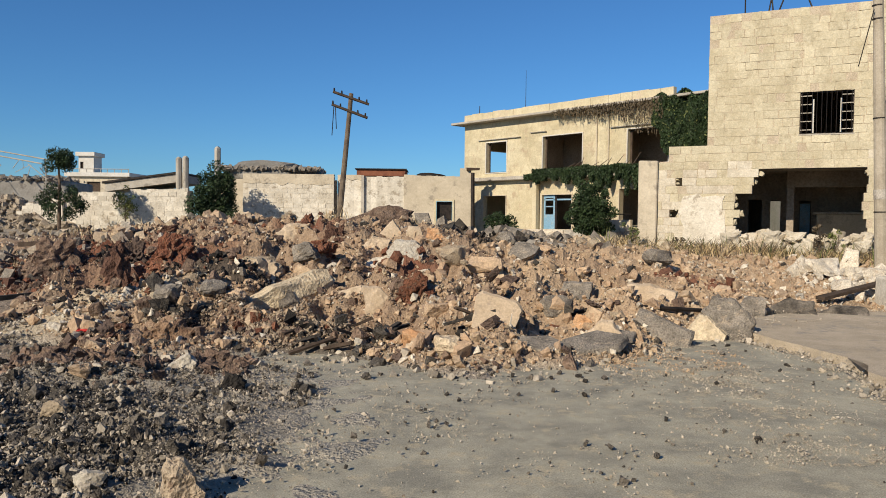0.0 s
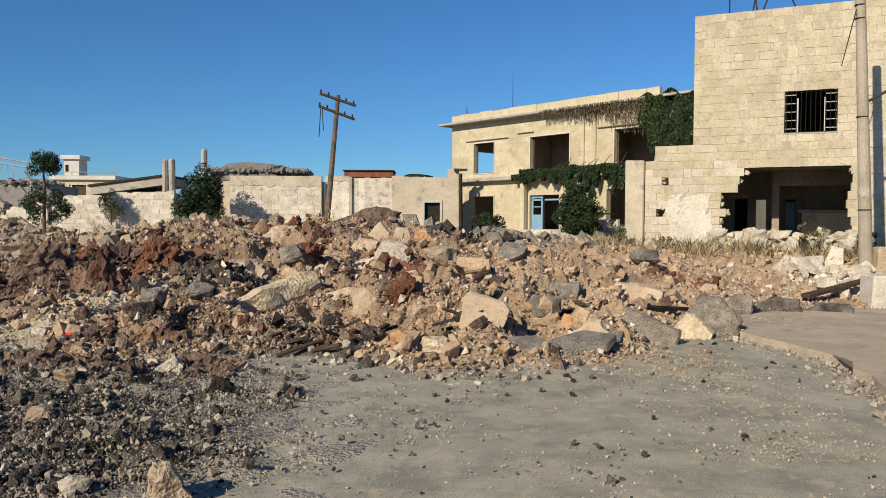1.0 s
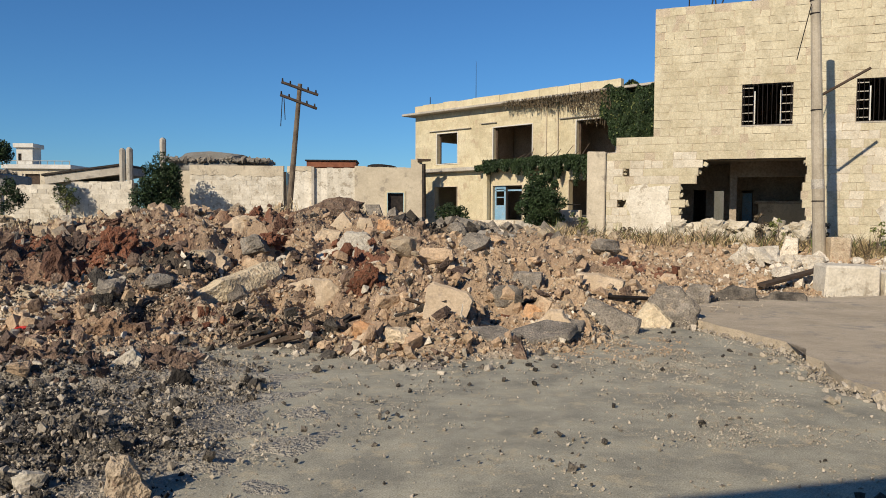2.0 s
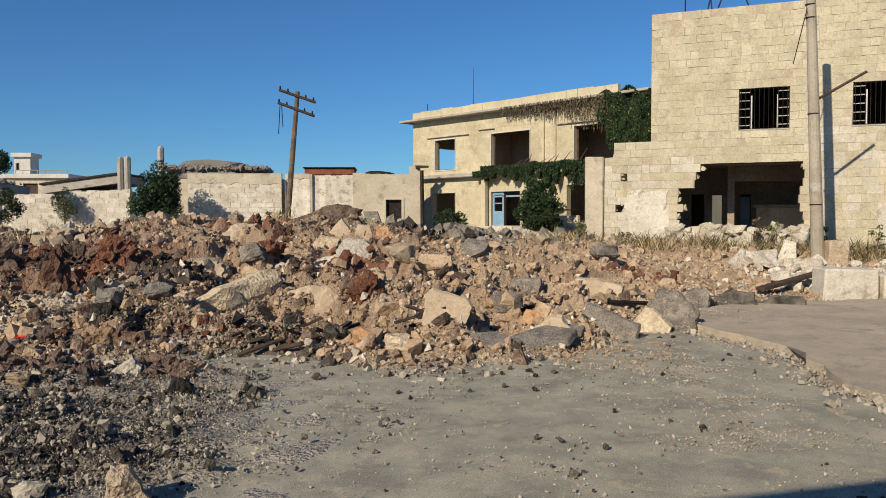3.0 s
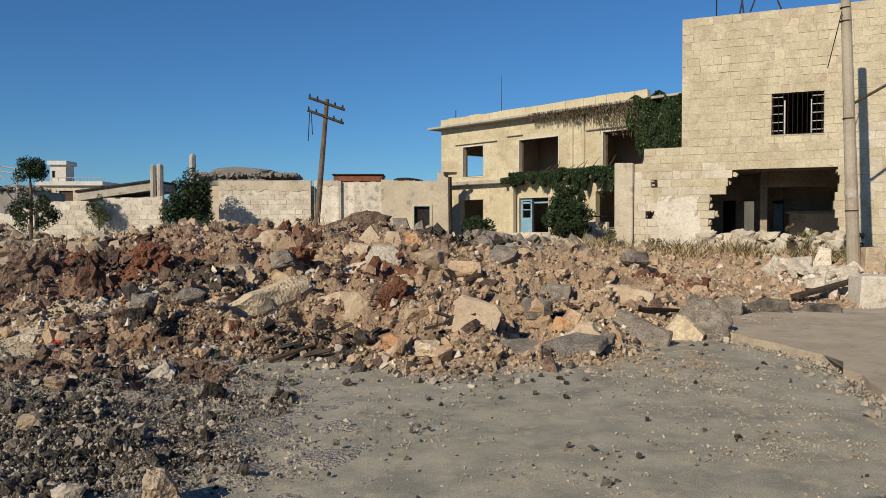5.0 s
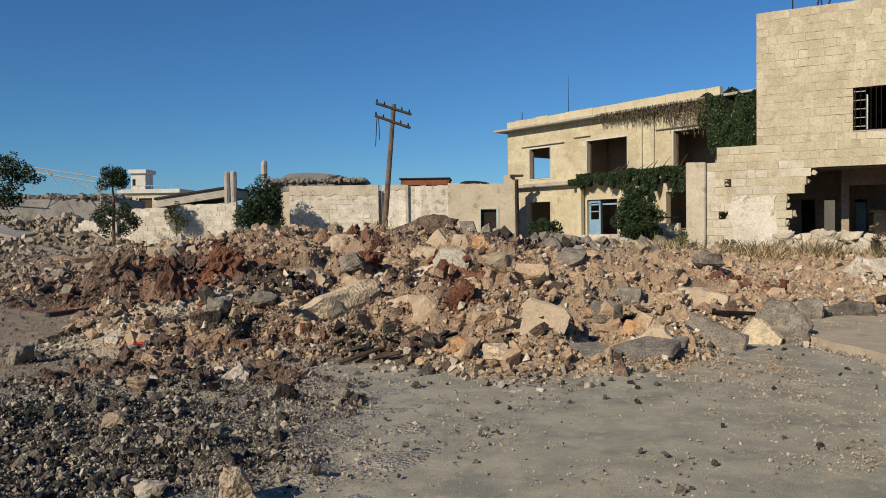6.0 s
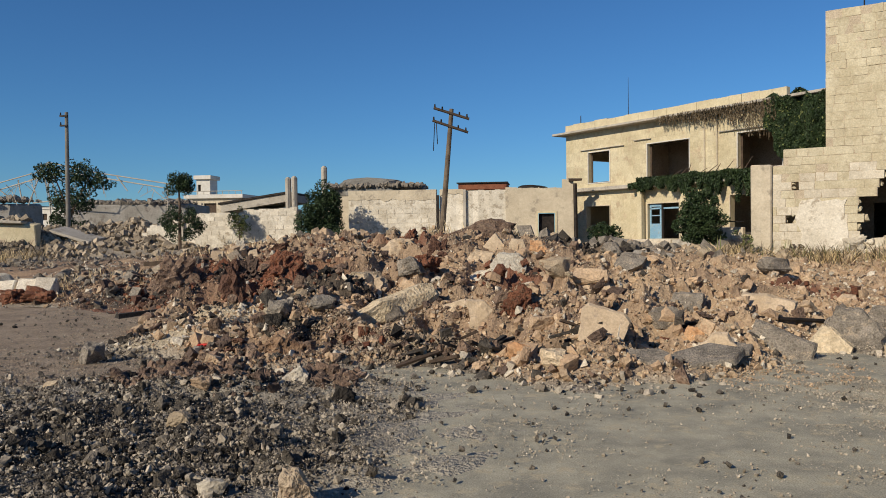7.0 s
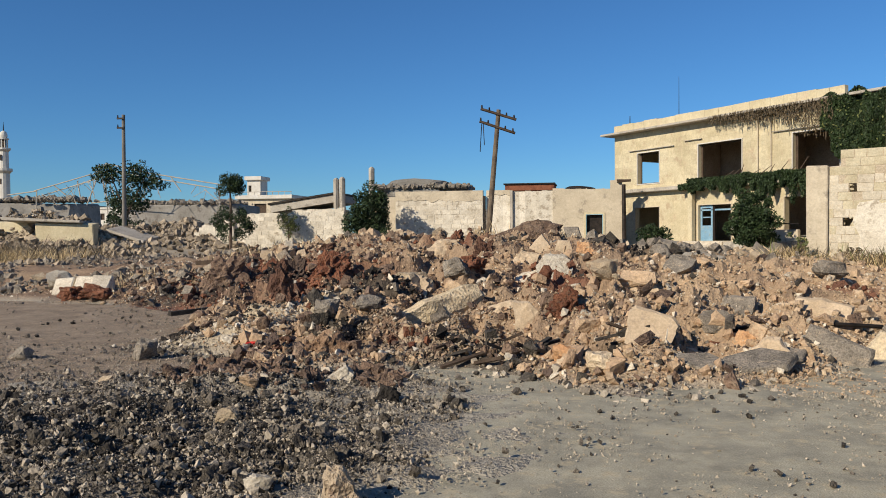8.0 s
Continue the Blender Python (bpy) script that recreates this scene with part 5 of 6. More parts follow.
plant("tree", "thin young tree with two dark clumps of leaves", "tree", -19.15, 38, foot(-19.15, 38), [((0, 0, 0), (0.05, 0, 2.6), 0.1, 0.07), ((0.05, 0, 2.6), (0, 0, 3.9), 0.07, 0.03), ((0.03, 0, 1.6), (0.9, 0.2, 2.2), 0.045, 0.02), ((0.03, 0, 1.5), (-0.9, -0.1, 2.3), 0.045, 0.02)],
      ball_of_clumps(0, 0, 3.72, 0.62, 0.55, 24, 0.32, 5) + ball_of_clumps(0.1, 0, 1.75, 1.15, 0.95, 44, 0.26, 6), 1700, 0.07, LEAVES)
plant("bush", "light green shrub growing over the wall", "bush", -16.75, 40.2, foot(-16.75, 40.2), [((0, 0, 0), (0, 0, 1.6), 0.05, 0.03), ((0, 0, 0.8), (0.3, 0, 1.7), 0.03, 0.015)],
      ball_of_clumps(0, 0, 1.75, 0.42, 0.8, 16, 0.24, 7), 1500, 0.07, LIGHT_LEAVES)
plant("bush", "round dark green shrub before the house", "bush", 2.82, 37.5, foot(2.82, 37.5), [((0, 0, 0), (0, 0, 0.9), 0.06, 0.04), ((0, 0, 0.3), (0.4, 0, 1.0), 0.04, 0.02)],
      ball_of_clumps(0, 0, 0.85, 0.78, 0.58, 34, 0.22, 8), 1500, 0.09, LEAVES)
plant("bush", "large dark green bush beside the blue door", "bush", 6.35, 33, foot(6.35, 33) + 0.1, [((0, 0, 0), (0, 0, 1.5), 0.14, 0.07), ((0, 0, 0.4), (0.7, 0, 1.5), 0.07, 0.03), ((0, 0, 0.4), (-0.6, 0, 1.4), 0.07, 0.03)],
      ball_of_clumps(0.1, 0, 1.45, 1.05, 1.32, 100, 0.27, 9, 0.25), 2200, 0.075, LEAVES)
plant("tree", "ragged dusty tree behind the ruins", "tree", -32.3, 48, foot(-32.3, 48), [((0, 0, 0), (0.2, 0, 3.0), 0.16, 0.1), ((0.2, 0, 3), (-0.9, 0, 5.6), 0.08, 0.03), ((0.2, 0, 2.6), (1.6, 0.3, 5.4), 0.08, 0.03), ((0.1, 0, 2), (0.9, -0.2, 3.6), 0.06, 0.02), ((0.15, 0, 2.3), (-0.6, 0.2, 3.8), 0.05, 0.02)],
      ball_of_clumps(-1.1, 0, 5.6, 1.0, 0.6, 24, 0.34, 11) + ball_of_clumps(1.1, 0, 5.5, 1.2, 0.8, 30, 0.38, 12) + ball_of_clumps(2.4, 0, 5.0, 1.0, 0.45, 16, 0.32, 15) + ball_of_clumps(0.5, 0, 3.9, 1.5, 1.1, 44, 0.38, 13) + ball_of_clumps(0.2, 0, 2.3, 1.3, 0.8, 26, 0.34, 14), 420, 0.12, LEAVES)

# creepers on the plastered house
count = 20000
s, t = rng.uniform(5.2, 12.4, count), rng.uniform(0, 1, count)
drop = np.interp(s, [4.7, 6, 7.5, 9, 10.5, 12.4], [0.02, 0.35, 0.75, 0.95, 1.2, 1.35]) * (0.5 + 0.75 * lattice(s * 4.0, s * 0 + 0.5, 81)) + 0.12
z = np.interp(s, [4.7, 6.5, 12.4], [4.08, 4.24, 4.3]) + 0.13 * lattice(s * 2.2, s * 0, 82) - drop * t
ob = tagged(new("creeper", leaf_mesh("creeper", np.stack([s, -0.5 + 0.09 * rng.normal(size=count), z], -1), 0.075, LEAVES, droop=1.6)), "dense green creeper hanging from the canopy", "creeper")
ob.matrix_basis = VILLA.matrix_basis
top = np.stack([rng.uniform(5.6, 12.4, 9000), rng.uniform(-0.52, -0.05, 9000), 4.08 + 0.24 * rng.uniform(0, 1, 9000) ** 2], -1)
extra = new("creeper_top", leaf_mesh("creeper_top", top, 0.075, LEAVES))
extra.parent = ob
for k in range(9):
    s0 = 7.6 + 0.5 * k
    part("stem", rod((s0, -0.3, 4.2), (s0 + random.uniform(0.3, 0.9), -0.4, 4.35 + random.uniform(0.1, 0.5)), 0.03, 0.012, 5), BARK, ob)
# thick growth at the corner of the roof
count = 26000
s, t = rng.uniform(12.8, 15.6, count), rng.uniform(0, 1, count)
upper, lower = 7.2 + 0.22 * lattice(s * 1.6, s * 0, 83), np.interp(s, [12.8, 13.5, 14, 15.6], [6.0, 4.7, 4.4, 4.7]) + 0.35 * lattice(s * 3.2, s * 0 + 3, 84)
z = lower + (upper - lower) * t
bulge = 0.35 + 0.3 * lattice(s * 2.1, z * 1.3, 85) + 0.16 * lattice(s * 5.5, z * 2.4, 88)
corner = tagged(new("creeper", leaf_mesh("creeper", np.stack([s, -0.25 - bulge * rng.uniform(0.5, 1, count), z], -1), 0.07, LEAVES, droop=1.8)), "thick dark creeper covering the corner of the house", "creeper")
corner.matrix_basis = VILLA.matrix_basis
fresh = new("young_leaves", leaf_mesh("young_leaves", np.stack([s, -0.3 - bulge, z], -1)[::160], 0.07, LIGHT_LEAVES, droop=1.0))
fresh.parent = corner
count = 3600
s = 13.4 - 6.3 * rng.uniform(0, 1, count) ** 1.5
z = 7.15 - rng.uniform(0, 1, count) ** 1.6 * np.interp(s, [7, 9, 11, 13.4], [0.35, 0.6, 1.1, 1.7]) * (0.7 + 0.5 * lattice(s * 5, s * 0, 86))
strands = tagged(new("dry_creeper", leaf_mesh("dry_creeper", np.stack([s, -0.5 + 0.12 * rng.normal(size=count), z], -1), 0.042, DRY_VINE, 3.4, 3.6)), "dry brown creeper strands under the roof slab", "creeper")
strands.matrix_basis = VILLA.matrix_basis
for k in range(60):
    s0 = 13.2 - 5.8 * random.random() ** 1.4
    z1 = 7.1 - random.uniform(0.3, 0.4 + 0.22 * (s0 - 7))
    part("stem", rod((s0, -0.5, 7.15), (s0 + random.uniform(-0.15, 0.15), -0.42, z1), 0.014, 0.008, 4), DRY_VINE, strands)


def grass(name, x, y, low, high, material, label, lean=0.35):
    """Thin blades from the ground."""
    count = len(x)
    z = ground_z(x, y) - 0.02
    h = rng.uniform(low, high, count)
    a = rng.uniform(0, 2 * np.pi, count)
    tip = np.stack([x + h * lean * rng.normal(size=count), y + h * lean * rng.normal(size=count), z + h], -1)
    w = 0.006 + 0.012 * h
    side = np.stack([np.cos(a) * w, np.sin(a) * w, a * 0], -1)
    root = np.stack([x, y, z], -1)
    mid = root * 0.45 + tip * 0.55 + np.stack([a * 0, a * 0, 0.08 * h], -1)
    v = np.stack([root - side, root + side, mid + side * 0.7, mid - side * 0.7, tip], 1).reshape(-1, 3)
    i = np.arange(count)[:, None] * 5
    faces = np.concatenate([i + [0, 1, 2], i + [0, 2, 3], i + [3, 2, 4]])
    data = bpy.data.meshes.new(name)
    data.from_pydata(v, [], faces)
    data.materials.append(material)
    return tagged(new(name, data), label, "grass", kind="stuff")


def verge(x, y):
    local = HOUSE.inverted()
    depth = local[1][0] * x + local[1][1] * y + local[1][3]
    return np.exp(-((depth + 0.9) / 0.8) ** 2) * np.clip(0.45 + 0.9 * lattice(x * 1.3, y * 1.3, 91), 0, 1)


x, y = sown(60000, 4.5, 15, 16, 24, verge, False)
grass("dry_grass", x, y, 0.1, 0.4, STRAW, "dry yellow grass along the house wall", 0.7)
x, y = sown(22000, 4.5, 15, 16, 24, verge, False)
grass("dry_weeds", x, y, 0.15, 0.55, DRY_VINE, "brown dried weeds along the house wall", 0.8)
x, y = sown(4500, 4.5, 15, 16, 24, verge, False)
grass("green_weeds", x, y, 0.2, 0.6, LIGHT_LEAVES, "greenish weeds along the house wall")
x, y = sown(90000, -40, -14, 21, 40, lambda x, y: blob(x, y, -28.5, 29.5, 6.5, 4.5, 92) * np.clip(0.45 + lattice(x * 0.6, y * 0.6, 93), 0, 1), False)
grass("dry_grass", x, y, 0.15, 0.7, STRAW, "tall dry grass beside the ruins", 0.85)
x, y = x[::5], y[::5] + 1.2
grass("green_weeds", x, y, 0.3, 1.2, DRY_VINE, "brown withered weeds beside the ruins", 0.6)
x, y = sown(5000, -14, -6, 17, 26, lambda x, y: np.clip(lattice(x, y, 95), 0, 1), False)
grass("dry_grass", x, y, 0.1, 0.35, STRAW, "sparse dry grass on the earth bank")
x, y = sown(3000, -5, 0, 18, 25, lambda x, y: blob(x, y, -2.4, 21, 1.6, 1.8, 96), False)
grass("dry_grass", x, y, 0.1, 0.4, STRAW, "dry grass on the earth mound")

# thistles by the breach
for k, (s, d, h) in enumerate(((2.9, -1.0, 0.9), (3.3, -0.8, 0.75), (4.35, -0.9, 0.7), (5.6, -0.9, 0.85), (-0.7, -0.7, 0.6), (-1.9, -0.9, 0.7), (6.2, -0.8, 0.9))):
    p = HOUSE @ Vector((s, d, 0))
    limbs, heads = [((0, 0, 0), (0.03, 0, h), 0.012, 0.006)], []
    for j in range(6):
        q = Vector((random.uniform(-0.22, 0.22), random.uniform(-0.15, 0.15), h * random.uniform(0.7, 1.15)))
        limbs.append(((0.02, 0, h * random.uniform(0.2, 0.5)), q, 0.008, 0.004))
        heads.append((*q, 0.07))
    plant("thistle", "dry grey-green thistle by the stone wall", "weed", p.x, p.y, foot(p.x, p.y), limbs, heads + ball_of_clumps(0, 0, h * 0.45, 0.2, 0.25, 6, 0.09, k), 3500, 0.05, LIGHT_LEAVES if k % 2 else DRY_VINE)

# ---- ruins and town in the distance ----
single("ruined_building", box(-5.2, 5.2, 0, 6, 0.2, 4.5, bevel=0.1, jitter=0.15), DARK_CONCRETE, "long grey collapsed flat-roofed building", "building", pose(-35, 60, 0, 0, 0, 6))
single("ruined_building", box(-7, 6, 0, 7, 0.2, 5.7, bevel=0.2, jitter=0.6), DARK_CONCRETE, "grey roofless building behind the rubble", "building", pose(-60, 70, 0, 0, 0, 12))
for k, (x, y, z, w, d, tip, lean, turn) in enumerate(((-25.6, 45, 2.0, 3.0, 2.4, 6, 9, 10), (-22.8, 44, 1.6, 2.4, 2.0, -8, -5, -8), (-29.6, 37.3, 2.52, 4.4, 1.9, -4, 3, 10), (-25.9, 39.4, 1.75, 2.4, 1.6, 6, 16, 4))):
    single("fallen_slab", box(-w / 2, w / 2, -d / 2, d / 2, -0.1, 0.12, bevel=0.03, jitter=0.05), CONCRETE, "fallen concrete roof slab on a ruin", "slab", pose(x, y, z, tip, lean, turn), "fallen roof slabs")
single("ruin_wall", box(-1.7, 1.7, 0, 0.4, 0.2, 2.35, bevel=0.04, jitter=0.12), PLASTER, "cream stub of a ruined wall under a fallen roof", "wall", pose(-28.4, 36.9, 0, 0, 0, 8))
single("ruin_wall", box(-1.4, 1.4, 0, 0.4, 0.2, 2.6, bevel=0.04, jitter=0.12), PLASTER, "cream stub of a ruined wall", "wall", pose(-32.6, 37.4, 0, 0, 0, 8))
single("rubble_roof", lump(55, 0.1, 1.0, 0.42, 2), DARK_CONCRETE, "heap of grey rubble on a flat roof", "rubble", pose(-10.9, 48, 3.35) @ Matrix.Diagonal((7.4, 3, 1.9, 1)))
single("ruined_building", box(-2.6, 2.6, 0, 4, 0.2, 3.95, bevel=0.05, jitter=0.1), DARK_CONCRETE, "grey ruined building behind the yard wall", "building", pose(-10.8, 46.5, 0))
single("fallen_slab", box(-1.0, 1.0, -0.7, 0.7, -0.08, 0.1, bevel=0.03, jitter=0.05), DARK_CONCRETE, "dark fallen slab before the plastered house", "slab", pose(3.95, 36, 1.0, 12, 10, 5), "fallen roof slabs")
single("roof_debris", lump(56, 0.2, 1.0, 0.42, 1), DARK_METAL, "dark twisted debris on top of the wall", "debris", pose(-0.6, 41.4, 3.7) @ Matrix.Diagonal((1.9, 0.6, 0.55, 1)))

steel = thing("steel_frame", "collapsed white steel roof frame over the ruins", "roof frame", pose(0, 58, 0))
for k, (x0, z0, x1, z1) in enumerate(((-47.5, 5.7, -42.0, 7.0), (-42.0, 7.0, -40.6, 7.9), (-47.3, 5.3, -41.5, 6.6), (-41.2, 7.8, -40.4, 4.0), (-41.2, 7.6, -42.4, 4.4), (-41.0, 7.2, -39.6, 4.2), (-40.6, 7.9, -36.0, 6.9), (-36.0, 6.9, -30.0, 5.9),
                                       (-40.4, 7.3, -30.5, 5.6), (-45.5, 6.1, -44.2, 5.0), (-43.5, 6.5, -43.0, 5.0), (-37.8, 7.2, -36.8, 5.6), (-34.5, 6.6, -33.6, 5.4), (-47.5, 5.7, -50.5, 5.4), (-42.4, 4.6, -37.0, 5.0), (-47.5, 0.2, -47.5, 5.7), (-30.2, 0.2, -30.2, 5.9), (-40.6, 0.2, -40.9, 7.9))):
    part("tube", rod((x0, 0.3 * (k % 3), z0), (x1, 0.3 * (k % 2), z1), 0.05, sides=6), CONCRETE, steel)

pick = random.Random(52)
for k in range(34):
    x = -47 + 17 * pick.random()
    z = float(np.interp(x, [-47.5, -41, -30], [5.3, 7.2, 5.6]))
    part("tube", rod((x, pick.uniform(-0.6, 0.8), z - pick.uniform(0, 0.5)), (x + pick.uniform(-1.6, 1.6), pick.uniform(-0.6, 0.8), max(4.4, z - pick.uniform(0.3, 2.2))), pick.uniform(0.018, 0.03), sides=5), CONCRETE, steel)
house = thing("white_house", "white flat-roofed house in the distance", "house", pose(-49.8, 110, 0))
# grey plaster on a white house: its shaded side put into the colour
part("wall", panel(-4.3, 4.3, 0.2, 7.4, 0.3, [(-3.6, -2.6, 5.4, 6.6), (-1.6, 0.4, 5.2, 6.7), (2.2, 3.4, 5.6, 6.5)]), GREY_PLASTER, house)
# dark body behind the openings stands in for the shade of rooms
part("body", box(-4.3, 4.3, 0.302, 9, 0.2, 7.4), DARK_WOOD_AND_ROOMS, house)
part("roof", box(-4.6, 4.8, -0.5, 9.4, 7.402, 8.0, bevel=0.05), WHITE_PAINT, house)
part("upper_wall", panel(-3.2, -1.0, 8.102, 10.4, 0.3, [(-3.0, -2.5, 8.6, 9.6)], y0=1.0), WHITE_PAINT, house)
# dark sheet close behind the upper window, again as room shade
part("upper_room", box(-3.0, -1.2, 1.302, 1.35, 8.2, 10.3), DARK_WOOD_AND_ROOMS, house)
part("upper_body", box(-3.2, -1.0, 1.36, 3.6, 8.102, 10.4), WHITE_PAINT, house)
part("upper_roof", box(-3.5, -0.7, 0.6, 4.0, 10.402, 11.0, bevel=0.05), WHITE_PAINT, house)
part("railing", rod((-4.4, -0.4, 8.5), (4.7, -0.4, 8.5), 0.05, sides=6), CONCRETE, house)
for k in range(10):
    part("railing_post", rod((-4.4 + k, -0.4, 8.0), (-4.4 + k, -0.4, 8.5), 0.04, sides=6), CONCRETE, house)
for k, (x, y, w, h, material) in enumerate(((-74, 120, 14, 6.2, GREY_PLASTER), (-60, 135, 16, 7.0, CONCRETE), (-95, 140, 18, 7.5, WHITE_PAINT), (-120, 150, 20, 8.5, GREY_PLASTER), (-30, 130, 12, 6.5, CONCRETE), (-12, 140, 16, 6.0, GREY_PLASTER), (-150, 170, 22, 9.0, CONCRETE))):
    town = thing("far_house", "low flat-roofed house far behind the ruins", "house", pose(x, y, 0, 0, 0, 4 * k - 10), "houses of the far town")
    part("wall", panel(-w / 2, w / 2, 0, h, 0.3, [(-w / 2 + 1.5 + 3 * j, -w / 2 + 2.6 + 3 * j, h - 2.2, h - 0.9) for j in range(int(w / 3) - 1)]), material, town)
    # coloured dark in place of unlit rooms behind the windows
    part("body", box(-w / 2, w / 2, 0.302, 9, 0, h), DARK_WOOD_AND_ROOMS, town)
    part("roof", box(-w / 2 - 0.2, w / 2 + 0.2, -0.2, 9.2, h + 0.002, h + 0.35), material, town)

mosque = thing("minaret", "tall white minaret with two balconies", "minaret", pose(-217.5, 250, 0))
part("shaft", rod((0, 0, 0), (0, 0, 26.6), 2.1, 1.95, 12), WHITE_PAINT, mosque)
part("balcony", rod((0, 0, 26.0), (0, 0, 27.0), 2.0, 2.9, 12), CONCRETE, mosque)
part("balustrade", rod((0, 0, 27.0), (0, 0, 27.9), 2.9, 2.9, 12), WHITE_PAINT, mosque)
part("upper_shaft", rod((0, 0, 27.9), (0, 0, 34.6), 1.7, 1.6, 12), WHITE_PAINT, mosque)
part("balcony", rod((0, 0, 34.2), (0, 0, 35.0), 1.6, 2.4, 12), CONCRETE, mosque)
part("balustrade", rod((0, 0, 35.0), (0, 0, 35.6), 2.4, 2.4, 12), WHITE_PAINT, mosque)
# dark core puts the shade between the lantern columns into colour
part("lantern_core", rod((0, 0, 35.6), (0, 0, 38.8), 0.8, 0.8, 8), DARK_WOOD_AND_ROOMS, mosque)
for k in range(8):
    c, d = 1.3 * math.cos(k * math.pi / 4 + 0.2), 1.3 * math.sin(k * math.pi / 4 + 0.2)
    part("column", rod((c, d, 35.6), (c, d, 38.8), 0.22, sides=6), WHITE_PAINT, mosque)
part("cornice", rod((0, 0, 38.8), (0, 0, 39.3), 1.8, 1.8, 12), WHITE_PAINT, mosque)
bm = bmesh.new()
bmesh.ops.create_uvsphere(bm, u_segments=14, v_segments=10, radius=1.35, matrix=Matrix.Translation((0, 0, 40.3)) @ Matrix.Diagonal((1, 1, 1.35, 1)))
part("cupola", bm, WHITE_PAINT, mosque, "white onion-shaped cupola")
part("finial", rod((0, 0, 42), (0, 0, 45.5), 0.22, 0.05, 6), DARK_METAL, mosque)
# slits are dark boxes on the shaft, their shade given by colour
for z in (22.0, 31.0):
    part("slit_window", box(-0.35, 0.35, -2.06, -1.5, z, z + 2.0), DARK_WOOD_AND_ROOMS, mosque)

# a plain unseen building added behind, so that its shade falls on the road
behind = thing("rear_building", "plain unseen building behind the road", "building", pose(-2.7, -1.65, 0, 0, 0, 11))
part("wall", box(0, 16, -9, 0, -0.2, 3.68), GREY_PLASTER, behind)
part("roof", box(-0.1, 16.1, -9.1, 0.1, 3.682, 3.87), CONCRETE, behind)



# ---- rubble, gravel and grit ----
def rock_shapes(count, seed, rough):
    """Worn, knobbly lumps about one metre across, as (vertices, triangles)."""
    made = []
    for k in range(count):
        bm = lump(seed + k, rough, 0.85, 0.42, 1)
        bmesh.ops.triangulate(bm, faces=bm.faces)
        bm.verts.index_update()
        made.append((np.array([v.co for v in bm.verts]) - [0, 0, 0.4], np.array([[v.index for v in f.verts] for f in bm.faces])))
        bm.free()
    return made


ROCKS, CLODS = rock_shapes(14, 400, 0.1), rock_shapes(12, 430, 0.2)


def tan_only(x, y):
    return rubble_share(x, y) * np.clip(1 - 0.7 * red_share(x, y) - 0.75 * dark_share(x, y), 0.12, 1) * np.interp(x, [-8, -3, 1, 4], [0.55, 0.6, 0.85, 1.0])


def brown_only(x, y):
    return rubble_share(x, y) * np.interp(x, [-8, -3, 0, 2], [0.9, 0.8, 0.35, 0.06]) * np.clip(1 - 0.6 * dark_share(x, y) - pale_piles(x, y), 0, 1)


def pale_only(x, y):
    return 0.3 * tan_only(x, y) + 0.12 * rubble_share(x, y) + np.clip(pale_piles(x, y) * 2.0, 0, 1) + 0.7 * blob(x, y, 8.5, 15.0, 2.2, 1.5, 52)


def dark_only(x, y):
    return np.clip(rubble_share(x, y) * (0.1 + 0.9 * dark_share(x, y)), 0, 1)


def red_only(x, y):
    return rubble_share(x, y) * red_share(x, y)


def edge(x, y):
    """The spill of stones over the road's broken edge."""
    foot = np.interp(x, FOOT_X, FOOT_Y)
    return np.exp(-((y - foot + 0.2) / 0.45) ** 2)


def gravel_share(x, y):
    return blob(x, y, -3.9, 5.7, 2.6, 3.1, 61) * (y < 9.4) * np.clip(np.interp(y, [4, 6, 8.5], [1.0, 0.8, 0.65]) + 0.7 * lattice(x * 1.1, y * 1.3, 62), 0.05, 1)


def jumbled(share, count, material, name, label, least, most, power, forms=None):
    """Blocks lying on and against one another over the heap."""
    x, y = sown(count, -13, 11, 8.2, 24, share)
    size = sizes(len(x), least, most, power)
    low = np.minimum.reduce([ground_z(x + dx, y + dy) for dx, dy in ((0, 0), (0.12, 0), (-0.12, 0), (0, 0.12), (0, -0.12))])
    pile = low - ground_z(x, y) + 0.3 * size * np.clip(rng.normal(size=len(x)), 0, 1.0)
    return scatter(name, x, y, size, material, label, "rubble", sink=0.05, lift=pile, forms=forms or SHAPES)


# where black lumps lie: char, and dark colour deepening shaded hollows
def char_and_hollows(x, y):
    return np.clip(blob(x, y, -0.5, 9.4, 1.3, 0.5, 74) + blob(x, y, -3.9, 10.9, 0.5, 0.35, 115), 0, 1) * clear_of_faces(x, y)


def patchy(x, y, seed, scale=0.9):
    return np.clip(0.5 + 1.1 * lattice(x * scale, y * scale, seed), 0, 1)


def upper_heap(x, y):
    """All of the heap but its very foot and the sandy slope before the stone house."""
    foot = np.interp(x, FOOT_X, FOOT_Y)
    return rubble_share(x, y) * rise(y, foot - 0.05, foot + 0.5) * np.interp(x, [2.2, 4.5, 7], [1, 0.4, 0.25]) * (1 - np.clip(1.5 * pale_piles(x, y), 0, 1)) * clear_of_faces(x, y)


jumbled(lambda x, y: upper_heap(x, y) * np.interp(x, [-9, -4, 0, 2], [0.15, 0.3, 0.8, 1.0]) * patchy(x, y, 201), 3600, PEACH_STONE, "limestone_blocks", "peach and cream limestone blocks thrown together", 0.08, 0.32, 3.1, ROCKS)
